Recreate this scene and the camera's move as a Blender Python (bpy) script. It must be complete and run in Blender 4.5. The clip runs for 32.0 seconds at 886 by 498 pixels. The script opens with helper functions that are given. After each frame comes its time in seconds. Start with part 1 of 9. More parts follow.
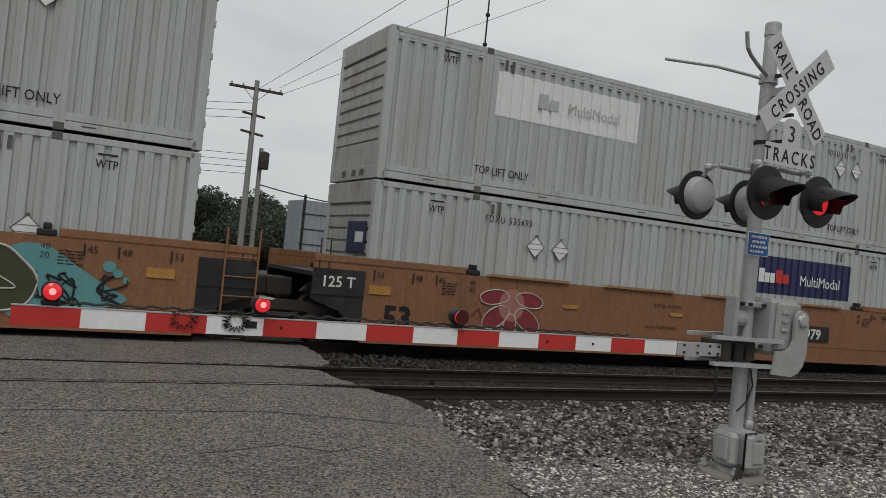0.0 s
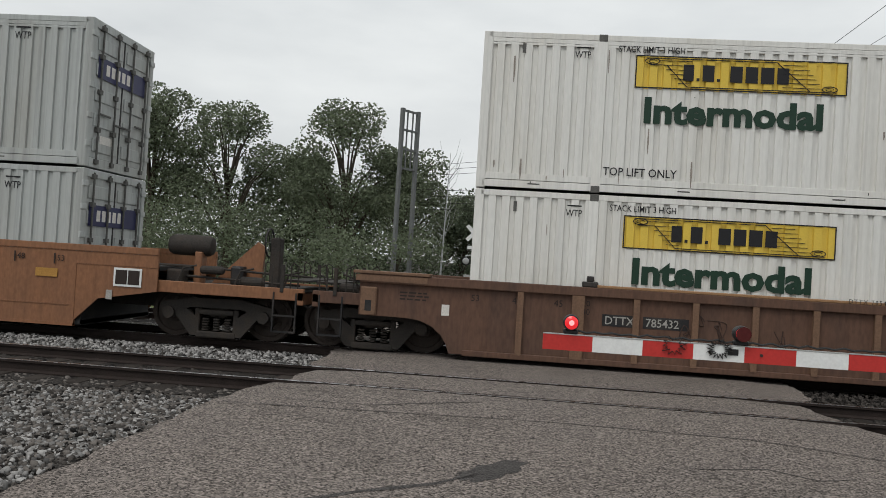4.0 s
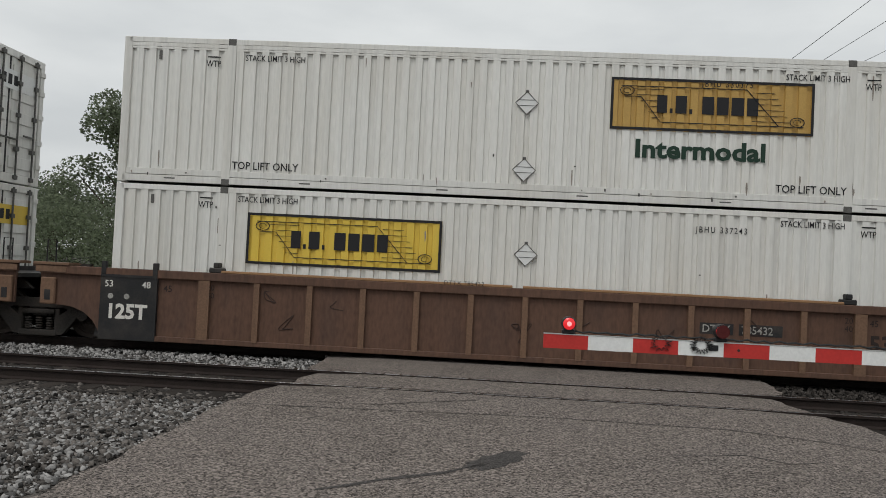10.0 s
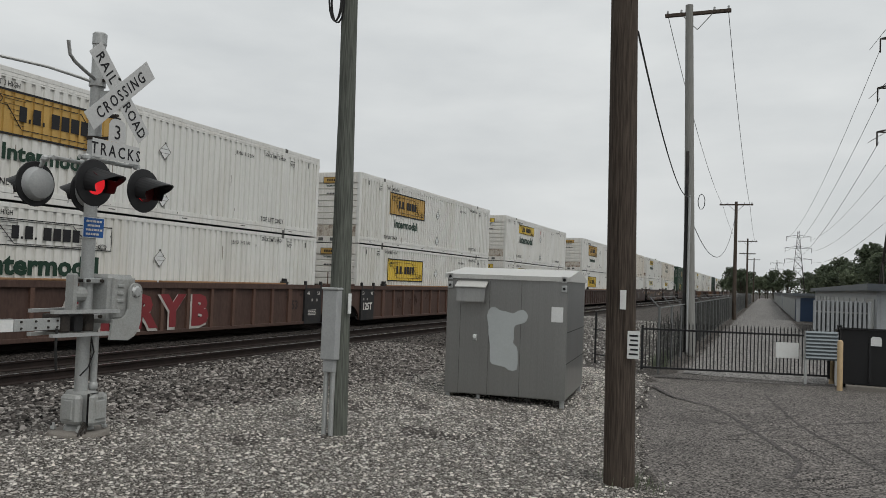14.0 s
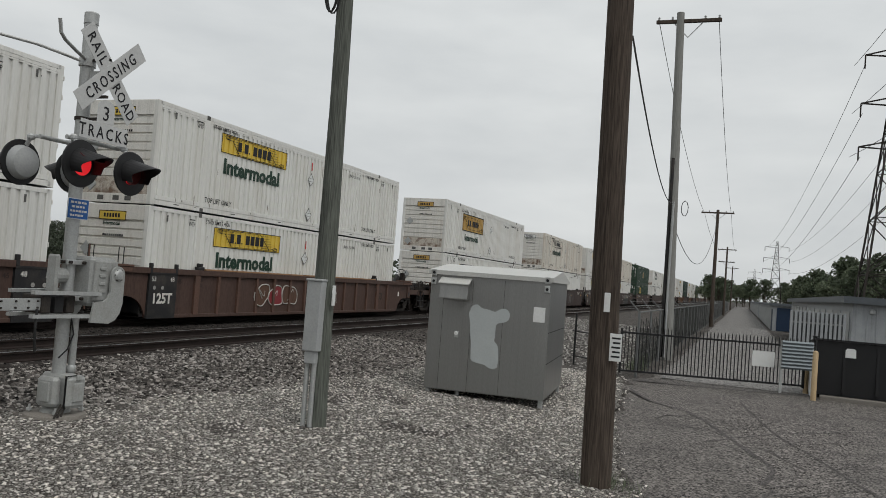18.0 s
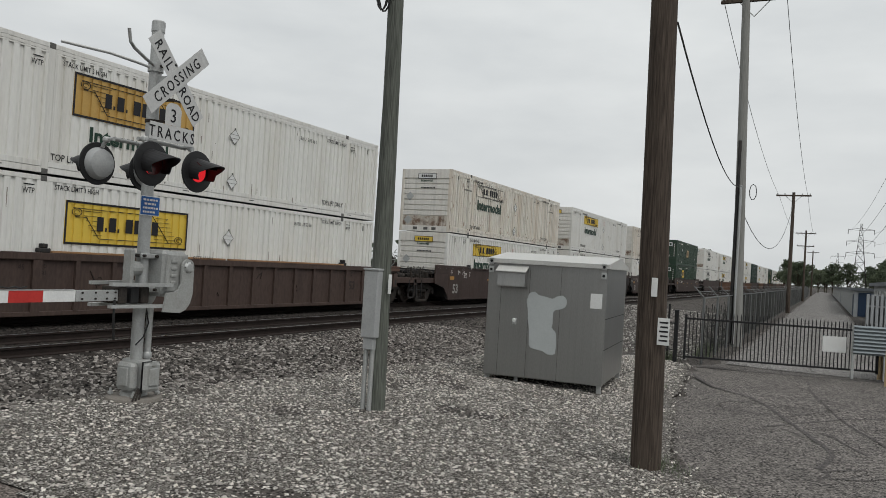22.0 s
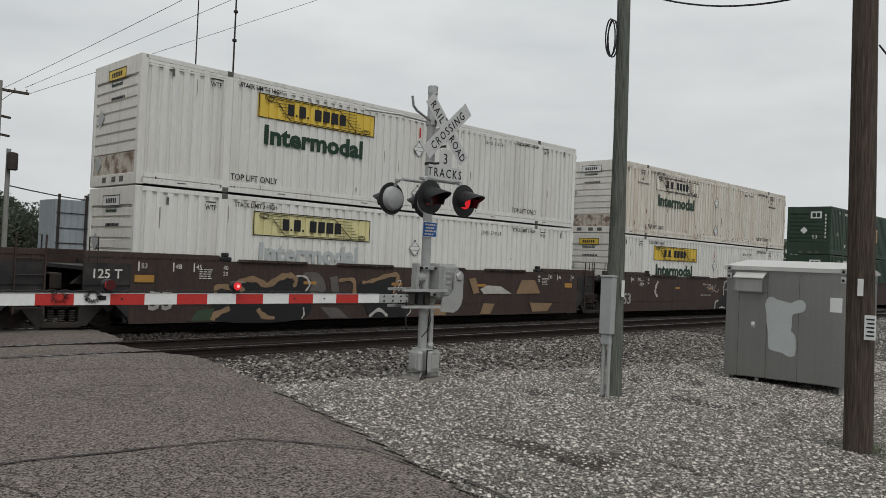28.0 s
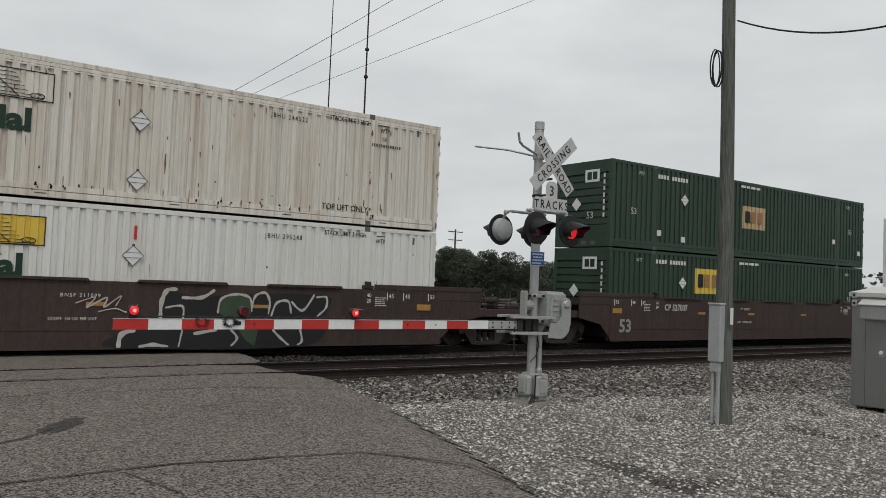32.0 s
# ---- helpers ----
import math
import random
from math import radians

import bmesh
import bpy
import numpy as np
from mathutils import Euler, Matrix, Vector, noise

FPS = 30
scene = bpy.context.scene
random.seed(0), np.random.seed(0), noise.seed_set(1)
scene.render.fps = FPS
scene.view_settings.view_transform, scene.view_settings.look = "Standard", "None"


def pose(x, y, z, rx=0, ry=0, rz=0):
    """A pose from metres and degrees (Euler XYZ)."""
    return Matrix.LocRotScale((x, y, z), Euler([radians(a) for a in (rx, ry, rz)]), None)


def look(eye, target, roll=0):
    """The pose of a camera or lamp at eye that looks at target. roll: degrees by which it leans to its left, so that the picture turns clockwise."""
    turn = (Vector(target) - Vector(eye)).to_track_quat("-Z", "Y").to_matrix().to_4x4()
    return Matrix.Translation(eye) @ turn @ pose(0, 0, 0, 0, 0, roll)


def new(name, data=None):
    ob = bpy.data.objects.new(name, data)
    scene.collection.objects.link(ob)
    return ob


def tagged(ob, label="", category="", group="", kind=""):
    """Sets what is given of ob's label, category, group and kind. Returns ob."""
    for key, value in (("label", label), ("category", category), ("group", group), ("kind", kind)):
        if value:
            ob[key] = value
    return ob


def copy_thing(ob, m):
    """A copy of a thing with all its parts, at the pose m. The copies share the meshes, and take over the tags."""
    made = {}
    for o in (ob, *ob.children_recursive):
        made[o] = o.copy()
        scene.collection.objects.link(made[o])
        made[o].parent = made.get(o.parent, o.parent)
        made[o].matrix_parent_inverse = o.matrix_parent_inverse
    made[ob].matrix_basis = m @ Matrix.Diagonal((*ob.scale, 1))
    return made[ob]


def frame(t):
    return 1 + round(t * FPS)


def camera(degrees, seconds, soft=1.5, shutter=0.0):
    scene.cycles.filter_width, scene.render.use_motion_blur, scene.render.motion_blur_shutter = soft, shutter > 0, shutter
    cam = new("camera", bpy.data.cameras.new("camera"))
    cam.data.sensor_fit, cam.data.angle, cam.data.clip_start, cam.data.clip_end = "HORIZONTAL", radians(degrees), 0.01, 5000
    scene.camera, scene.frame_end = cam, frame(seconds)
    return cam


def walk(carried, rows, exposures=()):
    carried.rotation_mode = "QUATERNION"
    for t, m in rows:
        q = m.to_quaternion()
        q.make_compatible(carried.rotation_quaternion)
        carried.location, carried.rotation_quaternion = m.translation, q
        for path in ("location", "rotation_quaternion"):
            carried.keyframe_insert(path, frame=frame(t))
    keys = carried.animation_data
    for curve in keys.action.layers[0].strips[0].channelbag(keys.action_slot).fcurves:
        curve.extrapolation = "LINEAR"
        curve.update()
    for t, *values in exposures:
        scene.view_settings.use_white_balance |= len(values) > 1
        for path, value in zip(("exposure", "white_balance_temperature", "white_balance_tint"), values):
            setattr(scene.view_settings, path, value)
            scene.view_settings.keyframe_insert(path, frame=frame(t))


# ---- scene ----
cam = camera(58.54, 32.0, soft=0.4)
PATH = [
    (0, (-6.674, -5.776, 1.911), (-2.005, 3.066, 2.053), 5.77),
    (0.5, (-6.733, -5.770, 1.914), (-4.301, 3.929, 2.007), 4.94),
    (1, (-6.691, -5.823, 1.909), (-5.589, 4.115, 1.970), 4.44),
    (1.5, (-6.689, -5.842, 1.908), (-6.326, 4.151, 1.973), 3.97),
    (2, (-6.701, -5.935, 1.907), (-6.752, 4.061, 2.187), 3.79),
    (2.5, (-6.738, -6.054, 1.909), (-7.086, 3.933, 2.261), 3.35),
    (4.5, (-7.060, -6.958, 1.888), (-7.974, 3.000, 1.999), 3.65),
    (5, (-7.094, -7.206, 1.903), (-7.185, 2.793, 2.019), 4.08),
    (5.5, (-7.169, -7.348, 1.911), (-6.831, 2.644, 2.127), 3.87),
    (6, (-7.269, -7.398, 1.918), (-6.980, 2.595, 2.154), 2.92),
    (6.5, (-7.286, -7.430, 1.929), (-7.337, 2.567, 2.148), 2.61),
    (7, (-7.284, -7.391, 1.928), (-7.773, 2.595, 2.132), 2.71),
    (7.5, (-7.273, -7.395, 1.921), (-7.975, 2.578, 2.122), 2.80),
    (8, (-7.270, -7.393, 1.916), (-8.031, 2.576, 2.126), 2.65),
    (8.5, (-7.275, -7.384, 1.911), (-8.041, 2.584, 2.123), 2.62),
    (9, (-7.289, -7.396, 1.917), (-8.085, 2.570, 2.130), 2.61),
    (9.5, (-7.283, -7.390, 1.917), (-8.099, 2.574, 2.129), 2.82),
    (10, (-7.265, -7.374, 1.903), (-7.807, 2.608, 2.153), 2.84),
    (10.5, (-7.273, -7.401, 1.897), (-7.035, 2.591, 2.200), 2.77),
    (11, (-7.273, -7.401, 1.902), (-6.644, 2.574, 2.218), 2.92),
    (11.5, (-7.239, -7.381, 1.914), (-5.472, 2.456, 2.249), 2.92),
    (12, (-7.091, -7.291, 1.908), (-2.421, 1.542, 2.317), 2.53),
    (12.5, (-7.028, -7.398, 1.895), (-0.068, -0.228, 2.277), 0.87),
    (13, (-7.069, -7.390, 1.923), (1.539, -2.314, 2.291), 0.12),
    (13.5, (-7.057, -7.404, 1.931), (2.054, -3.300, 2.314), 0.81),
    (14, (-7.050, -7.392, 1.933), (2.201, -3.615, 2.331), 2.11),
    (14.5, (-7.050, -7.381, 1.931), (2.212, -3.632, 2.336), 2.66),
    (16.5, (-7.098, -7.343, 1.930), (2.149, -3.555, 2.326), 3.38),
    (17, (-7.093, -7.359, 1.932), (2.158, -3.584, 2.333), 3.67),
    (17.5, (-7.085, -7.358, 1.926), (2.215, -3.705, 2.341), 4.15),
    (18, (-7.076, -7.337, 1.923), (2.262, -3.778, 2.290), 4.37),
    (18.5, (-7.086, -7.327, 1.925), (2.265, -3.799, 2.275), 4.43),
    (19, (-7.075, -7.332, 1.919), (2.268, -3.786, 2.278), 4.14),
    (19.5, (-7.077, -7.334, 1.923), (2.262, -3.777, 2.283), 3.91),
    (20, (-7.083, -7.344, 1.928), (2.253, -3.779, 2.293), 3.83),
    (20.5, (-7.098, -7.354, 1.928), (2.234, -3.778, 2.298), 3.69),
    (21, (-7.125, -7.371, 1.929), (2.203, -3.784, 2.258), 3.49),
    (21.5, (-7.196, -7.492, 1.937), (2.086, -3.782, 2.218), 3.43),
    (22, (-7.256, -7.663, 1.922), (1.742, -3.304, 2.095), 3.54),
    (22.5, (-7.390, -7.801, 1.914), (1.479, -3.183, 2.026), 2.40),
    (23, (-7.522, -7.916, 1.910), (1.331, -3.266, 1.807), 0.80),
    (23.5, (-7.610, -8.092, 1.916), (1.172, -3.311, 1.811), 1.01),
    (24, (-7.742, -8.291, 1.922), (0.600, -2.777, 1.958), 0.73),
    (24.5, (-7.940, -8.450, 1.918), (-0.007, -2.369, 2.214), 0.89),
    (25, (-8.113, -8.584, 1.918), (-0.679, -1.903, 2.228), 0.59),
    (25.5, (-8.267, -8.808, 1.891), (-0.996, -1.948, 2.148), 0.64),
    (27.5, (-8.711, -9.114, 1.899), (-1.236, -2.472, 1.957), 2.74),
    (28, (-8.814, -9.204, 1.887), (-1.747, -2.130, 2.052), 2.46),
    (28.5, (-8.844, -9.314, 1.892), (-2.158, -1.883, 2.168), 2.37),
    (29, (-8.864, -9.406, 1.896), (-2.359, -1.819, 2.244), 2.14),
    (29.5, (-8.885, -9.488, 1.900), (-2.357, -1.922, 2.245), 3.99),
    (30, (-8.933, -9.610, 1.904), (-2.411, -2.038, 2.260), 4.79),
    (30.5, (-8.909, -9.661, 1.915), (-2.381, -2.091, 2.213), 3.99),
    (31, (-8.934, -9.753, 1.926), (-2.393, -2.192, 2.143), 3.23),
    (31.5, (-8.955, -9.833, 1.936), (-2.578, -2.137, 2.248), 3.06),
    (32, (-8.975, -9.920, 1.947), (-3.177, -1.783, 2.364), 2.31),
]
walk(cam, [(t, look(e, g, r)) for t, e, g, r in PATH], [(0.0, -0.15), (1.0, 0.2), (2.0, 0.22), (3.0, 0.18), (5.0, 0.1), (6.0, -0.03), (9.0, 0.02), (11.0, 0.04), (13.0, -0.04), (20.0, -0.04), (22.0, 0.02), (24.0, 0.04), (26.0, 0.0), (30.0, -0.04), (32.0, -0.04)])

# ---- sky, sun ----
SPEED = 7.655          # train, metres a second towards -x
RAIL_Z = 0.143
NEAR_Y, FAR_Y = 4.768, 9.176

world = bpy.data.worlds.new("overcast")
scene.world = world
world.use_nodes = True
wn, wl = world.node_tree.nodes, world.node_tree.links
sky = wn.new("ShaderNodeTexSky")
sky.sky_type, sky.sun_disc = "NISHITA", False
sky.sun_elevation, sky.sun_rotation = radians(59), radians(208)
grey = wn.new("ShaderNodeHueSaturation")
grey.inputs["Saturation"].default_value = 0.10
wl.new(sky.outputs[0], grey.inputs["Color"])
coord = wn.new("ShaderNodeTexCoord")
stretch = wn.new("ShaderNodeMapping")
stretch.inputs["Scale"].default_value = (1.6, 1.6, 5.0)
wl.new(coord.outputs["Generated"], stretch.inputs[0])
cloud = wn.new("ShaderNodeTexNoise")
cloud.inputs["Scale"].default_value, cloud.inputs["Detail"].default_value = 2.2, 6
wl.new(stretch.outputs[0], cloud.inputs["Vector"])
ramp = wn.new("ShaderNodeValToRGB")
ramp.color_ramp.elements[0].position, ramp.color_ramp.elements[0].color = 0.3, (5.9, 6.2, 6.35, 1)
ramp.color_ramp.elements[1].position, ramp.color_ramp.elements[1].color = 0.75, (7.85, 8.1, 8.1, 1)
wl.new(cloud.outputs[0], ramp.inputs[0])
mix = wn.new("ShaderNodeMixRGB")
mix.inputs[0].default_value = 0.88
wl.new(grey.outputs[0], mix.inputs[1])
wl.new(ramp.outputs[0], mix.inputs[2])
# an overcast sky is dimmer towards the horizon
split = wn.new("ShaderNodeSeparateXYZ")
wl.new(coord.outputs["Generated"], split.inputs[0])
rise = wn.new("ShaderNodeMapRange")
rise.inputs[1].default_value, rise.inputs[2].default_value = 0.0, 0.4
rise.inputs[3].default_value, rise.inputs[4].default_value = 0.9, 1.06
wl.new(split.outputs[2], rise.inputs[0])
dim = wn.new("ShaderNodeVectorMath")
dim.operation = "SCALE"
wl.new(mix.outputs[0], dim.inputs[0])
wl.new(rise.outputs[0], dim.inputs["Scale"])
back = wn["Background"]
back.inputs[1].default_value = 0.102
wl.new(dim.outputs[0], back.inputs[0])

sun_data = bpy.data.lights.new("sun", "SUN")
sun_data.energy, sun_data.angle, sun_data.color = 1.35, radians(30), (1, 0.97, 0.93)
sun = new("sun", sun_data)
sun.matrix_world = look((0, 0, 60), (17, 32, 0))
scene.view_settings.exposure = 0.0

# ---- materials ----
def material(name, color, rough=0.6, metal=0.0, vary=0.15, scale=3.0, fine=40.0, bump=0.0, second=None, amount=0.5,
             stretch_z=1.0, island=0.0, rnd=0.0, sharp=(0.45, 0.7), spec=0.3, speck=0.0, speck_scale=70.0, streak=0.0):
    """Base colour with two scales of variation, optional stain colour, bump, and random tint by object or island."""
    m = bpy.data.materials.new(name)
    m.use_nodes = True
    n, l = m.node_tree.nodes, m.node_tree.links
    b = n["Principled BSDF"]
    b.inputs["Roughness"].default_value, b.inputs["Metallic"].default_value = rough, metal
    b.inputs["Specular IOR Level"].default_value = 0.12 if rough > 0.72 and not metal else spec
    tc = n.new("ShaderNodeTexCoord")
    mp = n.new("ShaderNodeMapping")
    mp.inputs["Scale"].default_value = (1, 1, stretch_z)
    l.new(tc.outputs["Object"], mp.inputs[0])
    info = n.new("ShaderNodeObjectInfo")
    shift = n.new("ShaderNodeVectorMath")
    shift.operation = "MULTIPLY_ADD"
    shift.inputs[1].default_value = (37, 19, 11)
    l.new(info.outputs["Random"], shift.inputs[0])
    l.new(mp.outputs[0], shift.inputs[2])
    big = n.new("ShaderNodeTexNoise")
    big.inputs["Scale"].default_value, big.inputs["Detail"].default_value, big.inputs["Roughness"].default_value = scale, 5, 0.62
    small = n.new("ShaderNodeTexNoise")
    small.inputs["Scale"].default_value, small.inputs["Detail"].default_value = fine, 3
    for t in (big, small):
        l.new(shift.outputs[0], t.inputs["Vector"])
    add = n.new("ShaderNodeMath")
    add.operation = "ADD"
    l.new(big.outputs[0], add.inputs[0])
    l.new(small.outputs[0], add.inputs[1])
    val = n.new("ShaderNodeMapRange")
    val.inputs[1].default_value, val.inputs[2].default_value = 0.7, 1.3
    val.inputs[3].default_value, val.inputs[4].default_value = 1 - vary, 1 + vary
    l.new(add.outputs[0], val.inputs[0])
    value = val.outputs[0]
    if speck:
        cell = n.new("ShaderNodeTexVoronoi")
        cell.inputs["Scale"].default_value = speck_scale
        l.new(tc.outputs["Object"], cell.inputs["Vector"])
        grain = n.new("ShaderNodeSeparateColor")
        l.new(cell.outputs["Color"], grain.inputs[0])
        r = n.new("ShaderNodeMapRange")
        r.inputs[3].default_value, r.inputs[4].default_value = 1 - speck, 1 + speck
        l.new(grain.outputs[0], r.inputs[0])
        mu = n.new("ShaderNodeMath")
        mu.operation = "MULTIPLY"
        l.new(value, mu.inputs[0])
        l.new(r.outputs[0], mu.inputs[1])
        value = mu.outputs[0]
    if streak:
        # grime that ran down from the top edge
        down = n.new("ShaderNodeMapping")
        down.inputs["Scale"].default_value = (9.0, 9.0, 0.3)
        l.new(shift.outputs[0], down.inputs[0])
        run = n.new("ShaderNodeTexNoise")
        run.inputs["Scale"].default_value, run.inputs["Detail"].default_value, run.inputs["Roughness"].default_value = 1.0, 4, 0.7
        l.new(down.outputs[0], run.inputs["Vector"])
        r = n.new("ShaderNodeMapRange")
        r.inputs[1].default_value, r.inputs[2].default_value = 0.48, 0.8
        r.inputs[3].default_value, r.inputs[4].default_value = 1.0, 1.0 - streak
        l.new(run.outputs[0], r.inputs[0])
        mu = n.new("ShaderNodeMath")
        mu.operation = "MULTIPLY"
        l.new(value, mu.inputs[0])
        l.new(r.outputs[0], mu.inputs[1])
        value = mu.outputs[0]
    for amt, src in ((rnd, info.outputs["Random"]), (island, None)):
        if not amt:
            continue
        if src is None:
            src = n.new("ShaderNodeNewGeometry").outputs["Random Per Island"]
        r = n.new("ShaderNodeMapRange")
        r.inputs[3].default_value, r.inputs[4].default_value = 1 - amt, 1 + amt
        l.new(src, r.inputs[0])
        mu = n.new("ShaderNodeMath")
        mu.operation = "MULTIPLY"
        l.new(value, mu.inputs[0])
        l.new(r.outputs[0], mu.inputs[1])
        value = mu.outputs[0]
    base = n.new("ShaderNodeMixRGB")
    base.inputs[1].default_value = (*color, 1)
    base.inputs[2].default_value = (*(second or color), 1)
    if second:
        st = n.new("ShaderNodeMapRange")
        st.inputs[1].default_value, st.inputs[2].default_value = sharp
        st.inputs[3].default_value, st.inputs[4].default_value = 0, amount
        l.new(big.outputs[0], st.inputs[0])
        l.new(st.outputs[0], base.inputs[0])
    mul = n.new("ShaderNodeVectorMath")
    mul.operation = "SCALE"
    l.new(base.outputs[0], mul.inputs[0])
    l.new(value, mul.inputs["Scale"])
    l.new(mul.outputs[0], b.inputs["Base Color"])
    rr = n.new("ShaderNodeMapRange")
    rr.inputs[3].default_value, rr.inputs[4].default_value = max(0.05, rough - 0.12), min(1, rough + 0.12)
    l.new(big.outputs[0], rr.inputs[0])
    l.new(rr.outputs[0], b.inputs["Roughness"])
    if bump:
        bm_ = n.new("ShaderNodeBump")
        bm_.inputs["Strength"].default_value, bm_.inputs["Distance"].default_value = min(1, bump), 0.02
        l.new(small.outputs[0], bm_.inputs["Height"])
        l.new(bm_.outputs[0], b.inputs["Normal"])
    return m


def glow(name, color, strength, base=(0.3, 0.02, 0.02)):
    m = bpy.data.materials.new(name)
    m.use_nodes = True
    b = m.node_tree.nodes["Principled BSDF"]
    b.inputs["Base Color"].default_value = (*base, 1)
    b.inputs["Roughness"].default_value = 0.2
    b.inputs["Emission Color"].default_value = (*color, 1)
    b.inputs["Emission Strength"].default_value = strength
    return m


WHITE = material("container_white", (0.70, 0.697, 0.665), 0.45, vary=0.06, scale=0.8, fine=25, second=(0.46, 0.43, 0.37), amount=0.45, stretch_z=0.2, rnd=0.05, bump=0.03, streak=0.22)
CREAM = material("container_cream", (0.70, 0.67, 0.60), 0.5, vary=0.08, scale=1.5, fine=25, second=(0.40, 0.29, 0.2), amount=0.55, stretch_z=0.12, rnd=0.05, bump=0.03, streak=0.6)
GREY = material("container_grey", (0.41, 0.43, 0.42), 0.5, vary=0.06, scale=0.8, fine=25, second=(0.27, 0.255, 0.22), amount=0.5, stretch_z=0.2, bump=0.03, streak=0.35)
GREEN = material("container_green", (0.026, 0.051, 0.033), 0.5, vary=0.16, scale=0.8, fine=25, second=(0.04, 0.058, 0.045), amount=0.5, stretch_z=0.3, bump=0.03, streak=0.3)
DARKBOX = material("container_dark_green", (0.03, 0.05, 0.04), 0.5, vary=0.1)
TAN = material("car_tan", (0.235, 0.108, 0.054), 0.6, vary=0.2, scale=0.9, fine=20, second=(0.135, 0.068, 0.04), amount=0.8, stretch_z=0.5, bump=0.05, streak=0.25)
RUST = material("car_rust", (0.112, 0.06, 0.04), 0.7, vary=0.25, scale=1.2, fine=18, second=(0.055, 0.034, 0.027), amount=0.8, stretch_z=0.35, bump=0.06, streak=0.25)
CHORD = material("car_dusty_brown", (0.165, 0.096, 0.06), 0.7, vary=0.2, scale=2.0, fine=25, second=(0.11, 0.065, 0.043), amount=0.8, bump=0.05, streak=0.2)
RUST2 = material("car_dark_rust", (0.078, 0.046, 0.036), 0.7, vary=0.25, scale=1.2, fine=18, second=(0.048, 0.03, 0.025), amount=0.8, stretch_z=0.35, bump=0.06, streak=0.25)
CHORD2 = material("car_dull_brown", (0.115, 0.064, 0.047), 0.7, vary=0.2, scale=2.0, fine=25, second=(0.07, 0.043, 0.033), amount=0.8, bump=0.05, streak=0.2)
RUST3 = material("car_dark_brown", (0.068, 0.045, 0.037), 0.7, vary=0.25, scale=1.2, fine=18, second=(0.042, 0.029, 0.025), amount=0.8, stretch_z=0.35, bump=0.06, streak=0.25)
MAROON = material("car_maroon", (0.052, 0.034, 0.029), 0.65, vary=0.25, scale=1.0, fine=18, second=(0.026, 0.018, 0.016), amount=0.7, stretch_z=0.4, bump=0.05, streak=0.4)
LEDGE = material("car_ledge_tan", (0.30, 0.17, 0.085), 0.65, vary=0.15, second=(0.18, 0.1, 0.05), amount=0.7)
BLACK = material("black_steel", (0.018, 0.018, 0.019), 0.6, vary=0.25, scale=2.0, fine=30, second=(0.05, 0.042, 0.036), amount=0.6)
TRUCK = material("truck_steel", (0.04, 0.036, 0.033), 0.75, vary=0.3, scale=4.0, fine=40, second=(0.042, 0.032, 0.025), amount=0.6, bump=0.1)
WHEEL = material("wheel_steel", (0.045, 0.035, 0.03), 0.7, metal=0.3, vary=0.3, scale=6)
RAIL = material("rail_rust", (0.026, 0.020, 0.018), 0.8, vary=0.3, scale=4, fine=60)
RAILTOP = material("rail_polished_steel", (0.35, 0.35, 0.36), 0.28, metal=1.0, vary=0.15, scale=8)
TIE = material("creosote_wood", (0.030, 0.025, 0.022), 0.85, vary=0.35, scale=5, fine=50, bump=0.3, rnd=0.3)
# near black: oil between the rails, and the train's shade put into the colour
BED = material("oily_shaded_track_bed", (0.026, 0.023, 0.021), 0.9, vary=0.35, scale=2, fine=40, speck=0.8, speck_scale=30)
OILYSHADE = material("oily_shaded_ballast_stone", (0.036, 0.032, 0.029), 0.85, vary=0.2, scale=5, fine=60, island=0.9)
ASPHALT = material("asphalt", (0.150, 0.130, 0.117), 0.85, vary=0.45, scale=0.8, fine=26, second=(0.088, 0.077, 0.071), amount=0.9, bump=0.9, speck=0.85, speck_scale=62)
ASPHALT2 = material("asphalt_worn", (0.138, 0.12, 0.109), 0.85, vary=0.4, scale=0.9, fine=26, second=(0.096, 0.086, 0.079), amount=0.9, bump=0.9, speck=1.0, speck_scale=62)
DRIVE = material("asphalt_drive", (0.135, 0.124, 0.115), 0.8, vary=0.5, scale=0.7, fine=20, second=(0.062, 0.057, 0.054), amount=0.95, bump=0.6, speck=1.0, speck_scale=45)
LANE = material("pale_lane_asphalt", (0.19, 0.183, 0.175), 0.85, vary=0.4, scale=0.5, fine=12, second=(0.10, 0.095, 0.09), amount=0.8, bump=0.5, speck=0.8, speck_scale=30)
TAR = material("tar_stain", (0.052, 0.048, 0.046), 0.75, vary=0.3, scale=6, fine=60, speck=0.8, speck_scale=95)
DRIVECRACK = material("drive_crack_fill", (0.078, 0.072, 0.069), 0.8, vary=0.3, scale=6, fine=60, speck=0.8, speck_scale=90)
GROUND = material("gravel_ground", (0.074, 0.067, 0.061), 0.9, vary=0.35, scale=0.9, fine=25, second=(0.036, 0.032, 0.029), amount=0.8, bump=1.0, speck=0.9, speck_scale=40)
STONE = material("pale_gravel_stone", (0.43, 0.41, 0.378), 0.85, vary=0.2, scale=5, fine=60, island=0.85, second=(0.20, 0.165, 0.135), amount=0.5)
BALLAST4 = material("dull_gravel_stone", (0.26, 0.25, 0.235), 0.85, vary=0.15, scale=5, fine=60, island=0.9)
BALLAST = material("dark_ballast_stone", (0.082, 0.074, 0.068), 0.85, vary=0.15, scale=5, fine=60, island=0.95)
